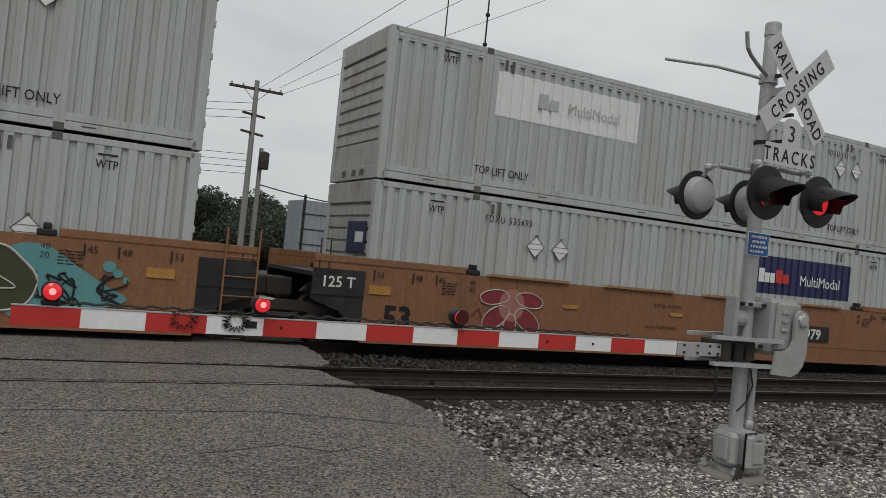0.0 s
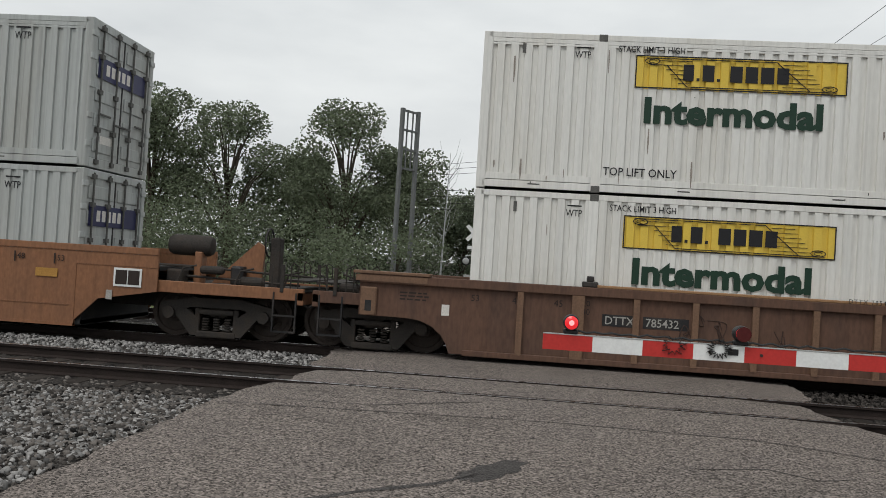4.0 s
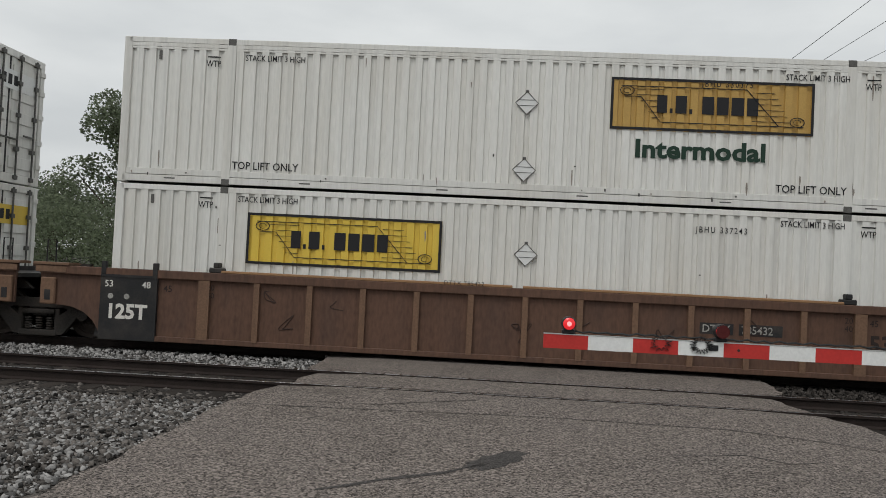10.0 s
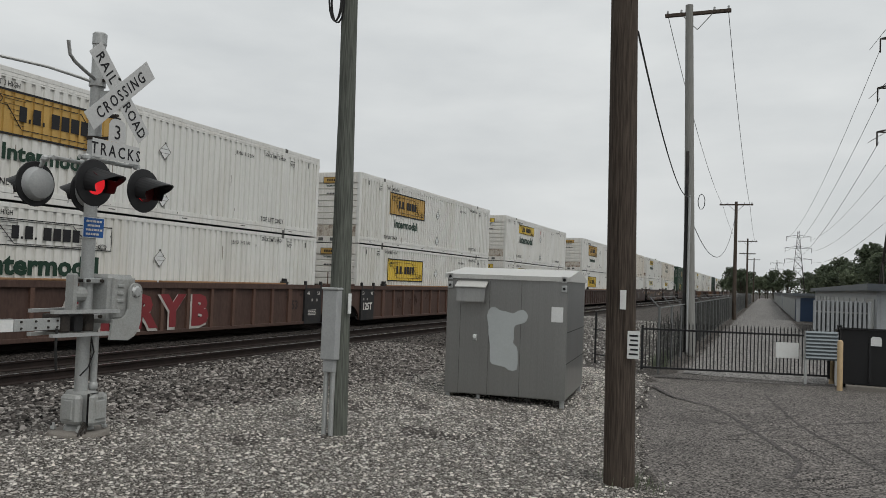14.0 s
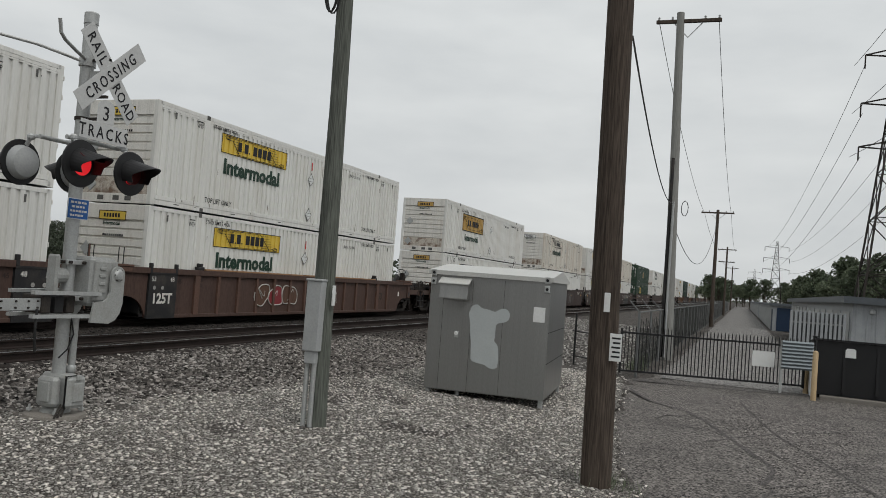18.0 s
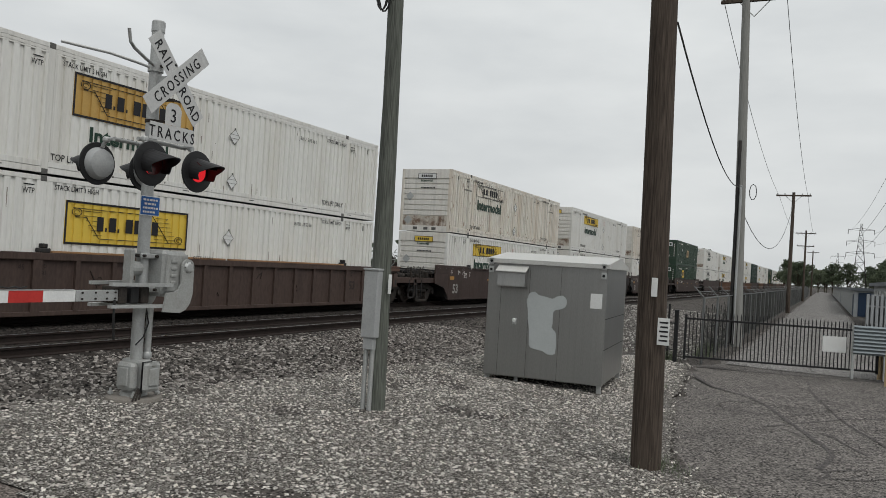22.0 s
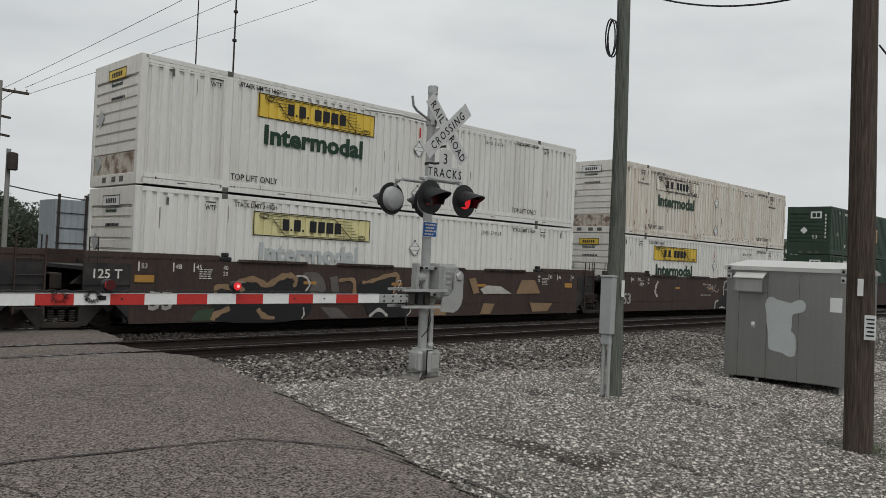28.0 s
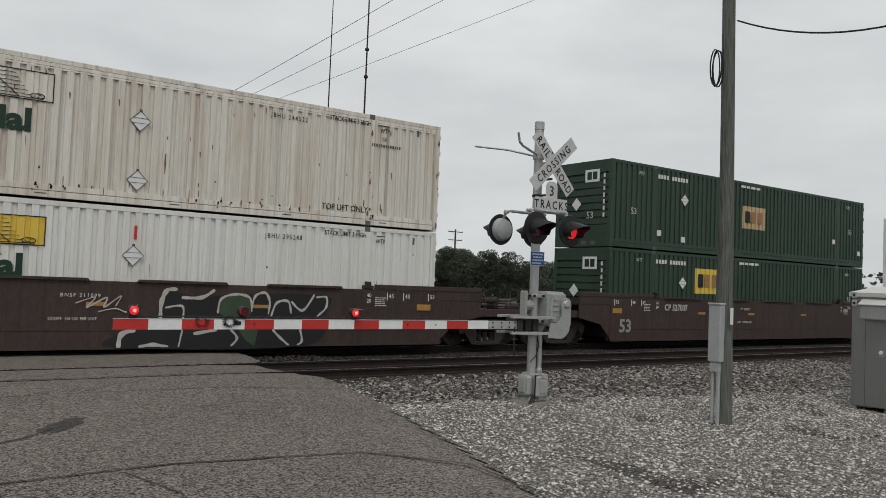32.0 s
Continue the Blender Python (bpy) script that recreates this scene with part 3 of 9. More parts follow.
for k in range(5):
    flat_shape(blob(r7.uniform(-7, -4.2), r7.uniform(-4.5, -2.3), 0.16, 0.05, 0.2, 30 + k), roadz, 0.011, TAR, "oil_spot", apron)

# drive to the gate and on between fence and sheds
drive = thing("drive", "grey patched asphalt drive leading through the gate", "road", kind="structure")
DRIVE_EDGE = [(0.6, -8.6), (0.95, -8.1), (1.25, -7.0), (1.8, -6.35), (2.6, -6.05), (5.3, -5.65), (8, -5.2), (11, -4.95), (14.2, -4.5), (16, -5.1), (60, -5.15), (330, -5.2)]
m = Mesh()
for x, y in DRIVE_EDGE:
    for k in range(7):
        yy = y + (-13.5 - y) * k / 6 if x < 15 else y + (-9.6 - y) * k / 6
        m.v.append((x, yy, ground_z(x, yy) - 0.02 + (0.0 if k else -0.04)))
m.f = [(i * 7 + j, i * 7 + 7 + j, i * 7 + 8 + j, i * 7 + 1 + j) for i in range(len(DRIVE_EDGE) - 1) for j in range(6)]
part("asphalt_sheet", m, DRIVE, drive)
drz = lambda x, y: ground_z(x, y) - 0.02
ribbon([(12.3, -4.95), (10.7, -5.58), (9.78, -6.43), (8.58, -6.9), (7.06, -7.27), (6.09, -7.54), (5.17, -7.77), (4.54, -7.88), (4.15, -7.83), (3.46, -7.7)], 0.085, drz, 0.006, DRIVECRACK, "tyre_mark", drive, 8, 0.2)
ribbon([(12.56, -7.43), (10.76, -7.65), (8.43, -8.0), (7.19, -8.26), (6.36, -8.49), (5.45, -8.68), (4.49, -8.86), (3.74, -9.03)], 0.055, drz, 0.006, DRIVECRACK, "tyre_mark", drive, 9, 0.2)
ribbon([(6.42, -7.7), (6.1, -7.92), (5.3, -8.15), (4.93, -8.3)], 0.04, drz, 0.006, DRIVECRACK, "crack", drive, 10, 0.4)
ribbon([(9.06, -6.39), (8.9, -6.11), (8.36, -5.97), (7.93, -6.17)], 0.035, drz, 0.006, DRIVECRACK, "crack", drive, 11, 0.4)
ribbon([(6.31, -6.91), (7.11, -7.34), (8.35, -8.07), (9.3, -9.02), (10.32, -10.04)], 0.05, drz, 0.006, DRIVECRACK, "crack", drive, 12, 0.4)
ribbon([(6.83, -7.54), (7.11, -8.15), (8.06, -8.9), (8.54, -9.78)], 0.03, drz, 0.006, DRIVECRACK, "crack", drive, 13, 0.4)
ribbon([(5.9, -6.8), (6.24, -7.21), (5.94, -7.47)], 0.03, drz, 0.006, DRIVECRACK, "crack", drive, 14, 0.4)
ribbon([(2.83, -7.71), (3.18, -7.81), (3.33, -7.77), (3.52, -7.88), (3.85, -8.24)], 0.03, drz, 0.006, DRIVECRACK, "crack", drive, 15, 0.4)
ribbon([(2.92, -7.69), (3.16, -8.19), (3.89, -8.74), (4.16, -8.95)], 0.03, drz, 0.006, DRIVECRACK, "crack", drive, 16, 0.4)
ribbon([(7.66, -7.11), (8.74, -7.63), (9.84, -8.13)], 0.025, drz, 0.006, DRIVECRACK, "crack", drive, 17, 0.4)
ribbon([(14.25, -4.75), (14.7, -6.5), (15.35, -9.0)], 0.2, drz, 0.006, DRIVECRACK, "dark_strip", drive, 18, 0.2)
# paler lane past the gate
m = Mesh()
for x in [15.7 + 6.0 * k for k in range(53)]:
    for k in range(5):
        y = -5.35 - 4.1 * k / 4
        m.v.append((x, y, ground_z(x, y) - 0.011))
m.f = [(i * 5 + j, i * 5 + 5 + j, i * 5 + 6 + j, i * 5 + 1 + j) for i in range(52) for j in range(4)]
part("lane_sheet", m, LANE, drive, "paler cracked asphalt lane")
rl_ = random.Random(12)
for k in range(14):
    x, y = 16.5 + 3.2 * k, rl_.uniform(-9, -5.8)
    ribbon([(x, y), (x + 1.5, y + rl_.uniform(-0.6, 0.6)), (x + rl_.uniform(2, 4), y + rl_.uniform(-1, 1))], 0.05, drz, 0.014, DRIVECRACK, "crack", drive, 60 + k, 0.4)

# tracks: rails with foot, web and head on wooden ties
def rail_mesh(x0, x1):
    z = RAIL_Z
    prof = [(-0.07, z - 0.172), (0.07, z - 0.172), (0.07, z - 0.158), (0.010, z - 0.135), (0.010, z - 0.045), (0.036, z - 0.036), (0.036, z - 0.004), (-0.036, z - 0.004), (-0.036, z - 0.036), (-0.010, z - 0.045), (-0.010, z - 0.135), (-0.07, z - 0.158)]
    return Mesh().prism(prof, x0, x1, "x")


rail_data = rail_mesh(-400, 900).data("rail", RAIL)
head_data = Mesh().box(-400, 900, -0.032, 0.032, RAIL_Z - 0.003, RAIL_Z, 0.002).data("rail_head", RAILTOP)
tie_data = Mesh().box(-0.115, 0.115, -1.3, 1.3, RAIL_Z - 0.35, RAIL_Z - 0.172, 0.012).data("tie", TIE)
TRACKS = []
for label, cy in (("near railway track with rusty rails on wooden ties", NEAR_Y), ("railway track carrying the passing train", FAR_Y), ("third railway track beyond the train", 13.6)):
    tr = thing("railway_track", label, "railway track", "railway tracks", "structure", at=pose(0, cy, 0))
    for s in (-0.7525, 0.7525):
        rl = part("rail", rail_data, RAIL, tr, at=pose(0, s, 0))
        part("rail_head", head_data, RAILTOP, rl, "polished steel running surface")
    TRACKS.append(tr)
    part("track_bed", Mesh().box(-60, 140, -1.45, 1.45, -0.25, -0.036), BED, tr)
# dark strip that stands for the shade in front of the train
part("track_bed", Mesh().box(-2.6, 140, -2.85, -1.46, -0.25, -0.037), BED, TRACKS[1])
# ---- train: containers ----
CL, CW, CH = 16.31, 2.591, 2.896
HALF = CW / 2
PITCH, GROOVE = 0.253, 0.038


def wave(x0, x1, side, z0, z1, off=0.0, start=0.0):
    """A corrugated sheet from x0 to x1 on the side wall, its flutes upright; off: how far proud of the wall."""
    flat, slope = 0.14, 0.012
    xs = []
    k = math.floor((x0 - start) / PITCH) - 1
    while start + k * PITCH < x1 + PITCH:
        b = start + k * PITCH
        xs += [(b, 0), (b + flat, 0), (b + flat + slope, 1), (b + PITCH - slope, 1)]
        k += 1
    pts = []
    for (a, u), (b, w) in zip(xs, xs[1:]):
        for e in (x0, x1):
            if a < e < b:
                pts.append((e, u + (w - u) * (e - a) / (b - a)))
        if x0 <= b <= x1:
            pts.append((b, w))
    pts = sorted(set(pts))
    ms = Mesh()
    y = lambda d: side * (HALF - 0.006 - GROOVE * d + off)
    v = [(x, y(d), z) for x, d in pts for z in (z0, z1)]
    ms.add(v, [(2 * i, 2 * i + 2, 2 * i + 3, 2 * i + 1) for i in range(len(pts) - 1)])
    return ms


POSTX = (2.18, CL - 2.18)
WHITEEND = material("container_end_dirty_white", (0.68, 0.66, 0.615), 0.55, vary=0.12, scale=1.6, fine=25, second=(0.27, 0.17, 0.11), amount=0.35, sharp=(0.55, 0.75), bump=0.05, streak=0.25)
GREYEND = material("container_end_dirty_grey", (0.38, 0.38, 0.36), 0.55, vary=0.12, scale=1.6, fine=25, second=(0.2, 0.16, 0.125), amount=0.7, sharp=(0.5, 0.7), bump=0.05, streak=0.4)
ENDS = {"white": WHITEEND, "cream": WHITEEND, "grey": GREYEND}
RUSTEND = material("container_end_rusty_foot", (0.55, 0.5, 0.43), 0.65, vary=0.25, scale=3.0, fine=30, second=(0.12, 0.065, 0.04), amount=0.9, sharp=(0.45, 0.62), bump=0.1, streak=0.5)


def container_parts(parent, mat, dark, far=False, end=None):
    """One 53-foot domestic container, its near left lower corner at the origin's end."""
    for side, nm in ((-1, "side_wall"), (1, "side_wall")):
        w = wave(0.13, CL - 0.13, side, 0.16, CH - 0.1)
        part(nm, w, mat, parent)
        part("top_rail", Mesh().box(0.1, CL - 0.1, side * HALF - (0.0 if side < 0 else 0.07), side * HALF + (0.07 if side < 0 else 0.0), CH - 0.11, CH - 0.005, 0.006), mat, parent)
        part("bottom_rail", Mesh().box(0.1, CL - 0.1, side * HALF - (0.0 if side < 0 else 0.07), side * HALF + (0.07 if side < 0 else 0.0), 0.02, 0.15, 0.006).box(0.17, CL - 0.17, *sorted((side * (HALF - 0.003), side * (HALF - 0.06))), 0.163, 0.28, 0.004), mat, parent)
        sl = Mesh()
        for k in range(6):
            xs_ = 0.95 + k * 2.7
            y0, y1 = sorted((side * (HALF + 0.0015), side * (HALF - 0.02)))
            sl.box(xs_, xs_ + 0.22, y0, y1, 0.085, 0.11)
        if not far:
            tagged(part("rail_slotting", sl, dark, parent), kind="stuff")
        for px in POSTX:
            y0, y1 = sorted((side * (HALF + 0.002), side * (HALF - 0.09)))
            part("lift_post", Mesh().box(px - 0.09, px + 0.09, y0, y1, 0.1, CH - 0.1, 0.01), mat, parent)
            for z0, z1 in () if far else ((-0.005, 0.125), (CH - 0.13, CH + 0.004)):
                y0, y1 = sorted((side * (HALF + 0.006), side * (HALF - 0.16)))
                part("corner_casting", Mesh().box(px - 0.085, px + 0.085, y0, y1, z0, z1, 0.012), dark, parent)
        for x0 in (0.0, CL - 0.17):
            y0, y1 = sorted((side * HALF, side * (HALF - 0.15)))
            part("corner_post", Mesh().box(x0, x0 + 0.17, y0, y1, 0.0, CH, 0.012), mat, parent)
    ms = Mesh()
    n = 58
    for i in range(n):
        a = 0.1 + (CL - 0.2) * i / n
        b = 0.1 + (CL - 0.2) * (i + 0.55) / n
        c = 0.1 + (CL - 0.2) * (i + 1) / n
        ms.add([(a, -HALF + .06, CH - 0.02), (a, HALF - .06, CH - 0.02), (b, HALF - .06, CH - 0.005), (b, -HALF + .06, CH - 0.005), (c, -HALF + .06, CH - 0.02), (c, HALF - .06, CH - 0.02)], [(0, 1, 2, 3), (3, 2, 5, 4)])
    part("roof", ms, mat, parent)
    part("floor", Mesh().box(0.1, CL - 0.1, -HALF + 0.05, HALF - 0.05, 0.04, 0.14), dark, parent)
    # front end wall with deep level ribs
    prof = [(0.05, 0.26)]
    for i in range(7):
        a = 0.74 + i * 0.246
        prof += [(0.06, a), (0.018, a + 0.018), (0.018, a + 0.196), (0.06, a + 0.214)]
    prof += [(0.06, CH - 0.1), (0.12, CH - 0.1), (0.12, 0.26)]
    ms = Mesh()
    nv = len(prof)
    v = [(x, y, z) for y in (-HALF + 0.14, HALF - 0.14) for x, z in prof]
    ms.add(v, [(i, i + 1, i + 1 + nv, i + nv) for i in range(nv - 1)] + [tuple(range(nv)), tuple(reversed(range(nv, 2 * nv)))])
    part("front_wall", ms, end or mat, parent)
    part("kick_plate", Mesh().box(0.012, 0.05, -HALF + 0.14, HALF - 0.14, 0.263, 0.72, 0.004), RUSTEND if end is WHITEEND else end or mat, parent)
    part("header", Mesh().box(0.0, 0.14, -HALF + 0.14, HALF - 0.14, CH - 0.42, CH - 0.002, 0.01), end or mat, parent)
    sl_ = part("sill", Mesh().box(0.0, 0.14, -HALF + 0.14, HALF - 0.14, 0.0, 0.26, 0.01), end or mat, parent)
    for yy in () if far else (-0.62, -0.2, 0.35):
        part("fork_slot", Mesh().box(-0.003, 0.004, yy, yy + 0.22, 0.07, 0.2), dark, sl_)
    # rear doors with lock rods, handles and hinges
    for s in (-1, 1):
        y0, y1 = sorted((s * 0.012, s * (HALF - 0.16)))
        dms = Mesh().box(CL - 0.07, CL - 0.03, y0, y1, 0.2, CH - 0.16)
        for i in range(5):
            zc = 0.45 + i * 0.5
            dms.box(CL - 0.03, CL - 0.008, y0 + 0.08, y1 - 0.08, zc - 0.13, zc + 0.13, 0.015)
        d = part("door", dms, mat, parent)
        if not far:
            part("gasket", Mesh().box(CL - 0.045, CL - 0.02, min(s * 0.002, s * 0.022), max(s * 0.002, s * 0.022), 0.2, CH - 0.16), BLACK, d)
        for q in (0.25, 0.72):
            yq = s * HALF * q
            if far:
                continue
            rm = Mesh().rod([(CL + 0.025, yq, 0.1), (CL + 0.025, yq, CH - 0.06)], 0.021, 6)
            for z in (0.12, 0.75, 1.5, 2.2, CH - 0.14):
                rm.box(CL - 0.03, CL + 0.05, yq - 0.06, yq + 0.06, z - 0.045, z + 0.045)
            rd = part("lock_rod", rm, dark, d)
            part("lock_handle", Mesh().box(CL + 0.03, CL + 0.055, min(yq, yq - s * 0.42), max(yq, yq - s * 0.42), 0.93 + 0.12 * (q > 0.5), 0.97 + 0.12 * (q > 0.5), 0.006), dark, rd)
        for z in () if far else (0.45, 1.0, 1.6, 2.15, 2.6):
            a, b = sorted((s * (HALF + 0.012), s * (HALF - 0.17)))
            part("hinge", Mesh().box(CL - 0.025, CL + 0.02, a, b, z - 0.055, z + 0.055, 0.008), mat, d)
    part("door_header", Mesh().box(CL - 0.14, CL, -HALF + 0.14, HALF - 0.14, CH - 0.16, CH - 0.002, 0.01), mat, parent)
    part("door_sill", Mesh().box(CL - 0.14, CL, -HALF + 0.14, HALF - 0.14, 0.0, 0.19, 0.01), mat, parent)


CASTDARK = material("casting_dirty_grey", (0.10, 0.098, 0.092), 0.7, vary=0.3, scale=8)
RUSTRUN = material("rust_run", (0.19, 0.105, 0.06), 0.8, vary=0.3)
RUSTDARK = material("rust_hole_dark", (0.045, 0.026, 0.018), 0.85, vary=0.3)
GRIME = material("grime_run", (0.26, 0.23, 0.2), 0.8, vary=0.3)
PATTERN, PLAINER = {}, {}
for key, mat in (("white", WHITE), ("cream", CREAM), ("grey", GREY), ("green", GREEN), ("dark", DARKBOX)):
    e = thing("shipping_container", "", "container", "stacked containers of the train")
    container_parts(e, mat, CASTDARK, False, ENDS.get(key))
    PATTERN[key] = e
    e = thing("shipping_container", "", "container", "stacked containers of the train")
    container_parts(e, mat, CASTDARK, True, ENDS.get(key))
    PLAINER[key] = e

FACE = -HALF - 0.004
MOVING = []


def bars(parent, x, z, widths, h, gap, mat, y=FACE, name="mark"):
    ms = Mesh()
    for w in widths:
        if w > 0:
            ms.box(x, x + w, y - 0.002, y, z, z + h)
        x += abs(w) + gap
    return part(name, ms, mat, parent)


def wave_panel(parent, x0, x1, z0, z1, mat, name, off=0.006):
    """A painted panel that follows the flutes of the near side wall."""
    return part(name, wave(x0, x1, -1, z0, z1, off), mat, parent)


def scroll_logo(parent, x0, x1, z0, z1, ground, ink, boxed):
    """A framed colour panel with a slanted scroll and a row of block shapes for the company's mark."""
    p = wave_panel(parent, x0, x1, z0, z1, ground, "logo_panel")
    w, h = x1 - x0, z1 - z0
    y = FACE - 0.005
    t = 0.05 if boxed else 0.022
    fm = Mesh()
    for a, b, c, d in ((x0, x1, z0, z0 + t), (x0, x1, z1 - t, z1), (x0, x0 + t, z0 + t, z1 - t), (x1 - t, x1, z0 + t, z1 - t)):
        fm.box(a, b, y - 0.002, y, c, d)
    part("logo_frame", fm, ink, p)
    # scroll: rolled ends, slanted edges, rules above and below the mark
    g = 0.16 if boxed else 0.08
    q0, q1 = z0 + h * g, z1 - h * g
    xa, xb = x0 + w * 0.05, x1 - w * 0.05
    ms = Mesh()
    line = lambda pts, r=0.009: ms.rod([(px, y - 0.001, pz) for px, pz in pts], r, 4)
    line([(xa, q1), (xa + w * 0.62, q1), (xa + w * 0.78, q0), (xb, q0)])
    line([(xa + w * 0.02, q1 - h * 0.2), (xa + w * 0.1, q1 - h * 0.2), (xa + w * 0.2, q0), (xb, q0)])
    for k in range(6):
        zz = q0 + (q1 - q0) * (0.12 + 0.16 * k)
        s_ = (q1 - zz) / (q1 - q0)
        line([(xa + w * (0.05 + 0.12 * s_), zz), (xa + w * 0.22, zz)], 0.006)
        line([(xb - w * 0.25, zz), (xb - w * (0.05 + 0.1 * (1 - s_)), zz)], 0.006)
    for cx, cz in ((xa + w * 0.03, q1 - h * 0.09), (xb - w * 0.03, q0 + h * 0.09)):
        line([(cx + math.cos(v) * w * 0.035, cz + math.sin(v) * h * 0.09) for v in [k * math.pi / 6 for k in range(13)]])
        line([(cx + math.cos(v) * w * 0.018, cz + math.sin(v) * h * 0.05) for v in [k * math.pi / 6 for k in range(11)]], 0.006)
    part("scroll_outline", ms, ink, p)
    xx = x0 + w * 0.23
    z2, z3 = z0 + h * (0.34 if boxed else 0.27), z0 + h * (0.68 if boxed else 0.76)
    for wd, dot in ((0.05, 0), (0.014, 1), (0.055, 0), (0.014, 1), (0.02, 2), (0.058, 0), (0.058, 0), (0.062, 0), (0.055, 0)):
        if dot < 2:
            part("block_mark", Mesh().box(xx, xx + w * wd, y - 0.002, y, z2, z2 + h * 0.09 if dot else z3), ink, p)
        xx += w * (wd + 0.014)


def diamond(parent, x, z, r=0.22):
    """A hinged placard holder: pale plate, thin dark edge and two hinge lines."""
    ob = part("placard_holder", Mesh().prism([(x - r, z), (x, z - r), (x + r, z), (x, z + r)], FACE - 0.010, FACE - 0.004, "y"), SIGNWHITE, parent)
    y = FACE - 0.012
    ms = Mesh().rod([(x - r, y, z), (x, y, z - r), (x + r, y, z), (x, y, z + r), (x - r, y, z)], 0.009, 4)
    for dz in (-0.05, 0.06):
        ms.rod([(x - r * 0.72, y, z + dz), (x + r * 0.72, y, z + dz)], 0.006, 4)
    part("placard_edge", ms.box(x - 0.03, x + 0.03, y - 0.006, y, z + r - 0.02, z + r + 0.03), CASTDARK, ob)


def common_marks(c, number, drop=0.0, high=True, at_right=False, code=(0.45, 0.45)):
    ink = LETTER
    for x in (POSTX[0] - 0.5, POSTX[1] + 0.25):
        lettering("WTP", x, FACE, CH - 0.42 - drop, 0.13, ink, c, bold=0.006, squeeze=0.75)
        bars(c, x + 0.02, CH - 0.24 - drop, (0.26,), 0.025, 0, ink)
    for x, dx in ((POSTX[0] + 0.12, 0.16), (POSTX[1] - 1.35, 0.12)):
        lettering("TOP LIFT ONLY", x, FACE, 0.33, 0.155, ink, c, bold=0.008, squeeze=0.88)
        if high:
            lettering("STACK LIMIT 3 HIGH", x + dx, FACE, CH - 0.28 - drop, 0.12, ink, c, bold=0.006, squeeze=0.78)
    if number:
        lettering(number, 4.6 if at_right else POSTX[1] - 2.8, FACE, CH - 0.46 - drop, 0.12, ink, c, bold=0.004, squeeze=0.8, spacing=1.35)
    for x in (0.75, CL - 0.75):
        part("reflector", Mesh().box(x - 0.03, x + 0.03, FACE - 0.004, FACE, CH - 0.38 - drop * 0.5, CH - 0.2 - drop * 0.5), CASTDARK, c)
    ms = Mesh()
    r = random.Random(sum(map(ord, number or "x")))
    for k in range(14):
        x, z = r.uniform(0.3, CL - 0.3), r.choice((0.1, 0.2, 0.14, r.uniform(0.2, 2.5)))
        ms.box(x, x + r.uniform(0.015, 0.04), FACE - 0.002, FACE - 0.0005, z, z + r.uniform(0.015, 0.06))
    part("scuff_mark", ms, CASTDARK, c)
    # rust that ran down the outer flutes
    worn = c.children[0].data.materials[0] is CREAM
    ms = Mesh()
    for k in range(70 if worn else 14):
        x = PITCH * r.randint(1, 58) + r.uniform(0.01, 0.11)
        z1 = min(2.62, r.choice((0.17, 0.17, 0.17, 1.2, 2.2)) + r.uniform(0.0, 0.5))
        z0, w = max(0.17, z1 - (r.uniform(0.05, 0.22) if worn and k > 16 else r.uniform(0.08, 0.5))), r.uniform(0.006, 0.02)
        ms.prism([(x - w * 0.3, z0), (x + w * 0.3, z0), (x + w, (z0 + z1) / 2), (x + w * 0.6, z1), (x - w * 0.7, z1), (x - w, (z0 + z1) * 0.52)], FACE + 0.002, FACE + 0.0075, "y")
    tagged(part("rust_run", ms, RUSTRUN if worn else GRIME, c), kind="stuff")
    if not worn:
        return
    # clusters of rusted-through spots low on the side, scraped posts and corners
    ms = Mesh()
    for x0, x1, count in ((6.2, 7.3, 12), (9.6, 12.2, 16), (2.0, 2.4, 5), (13.8, 14.2, 4)):
        for k in range(count):
            x = PITCH * round(r.uniform(x0, x1) / PITCH) + r.uniform(0.02, 0.1)
            z, w, h = r.choice((0.2, 0.24, 0.28, r.uniform(0.3, 0.75))), r.uniform(0.012, 0.03), r.uniform(0.02, 0.075)
            ms.prism([(x - w, z + 0.2 * h), (x - 0.3 * w, z), (x + 0.8 * w, z + 0.1 * h), (x + w, z + 0.7 * h), (x + 0.2 * w, z + h), (x - 0.9 * w, z + 0.8 * h)], FACE + 0.001, FACE + 0.0075, "y")
    tagged(part("rust_spot", ms, RUSTDARK, c), kind="stuff")
    ms = Mesh()
    for x in (*POSTX, 0.06, CL - 0.06):
        for k in range(7):
            z, w, h = r.choice((r.uniform(0.05, 0.4), r.uniform(0.9, 1.6), r.uniform(2.3, 2.6))), r.uniform(0.01, 0.035), r.uniform(0.04, 0.2)
            xa = x + r.uniform(-0.05, 0.05)
            ms.prism([(xa - w, z + 0.3 * h), (xa, z), (xa + w, z + 0.4 * h), (xa + 0.5 * w, z + h), (xa - 0.6 * w, z + 0.9 * h)], FACE - 0.012, FACE - 0.0085, "y")
    tagged(part("post_rust", ms, RUSTRUN, c), kind="stuff")
    for x in (POSTX[0] - 0.5, POSTX[1] + 0.25):
        lettering("OR", x + 0.07, FACE, CH - 0.63 - drop, 0.11, LETTER, c, bold=0.004, squeeze=0.75)
        bars(c, x - 0.24, CH - 0.79 - drop, (0.04, 0.04, 0.05, 0.05, 0.04, 0.05, 0.05, 0.03, 0.05, 0.05, 0.04, 0.04, 0.05), 0.075, 0.025, CASTDARK)


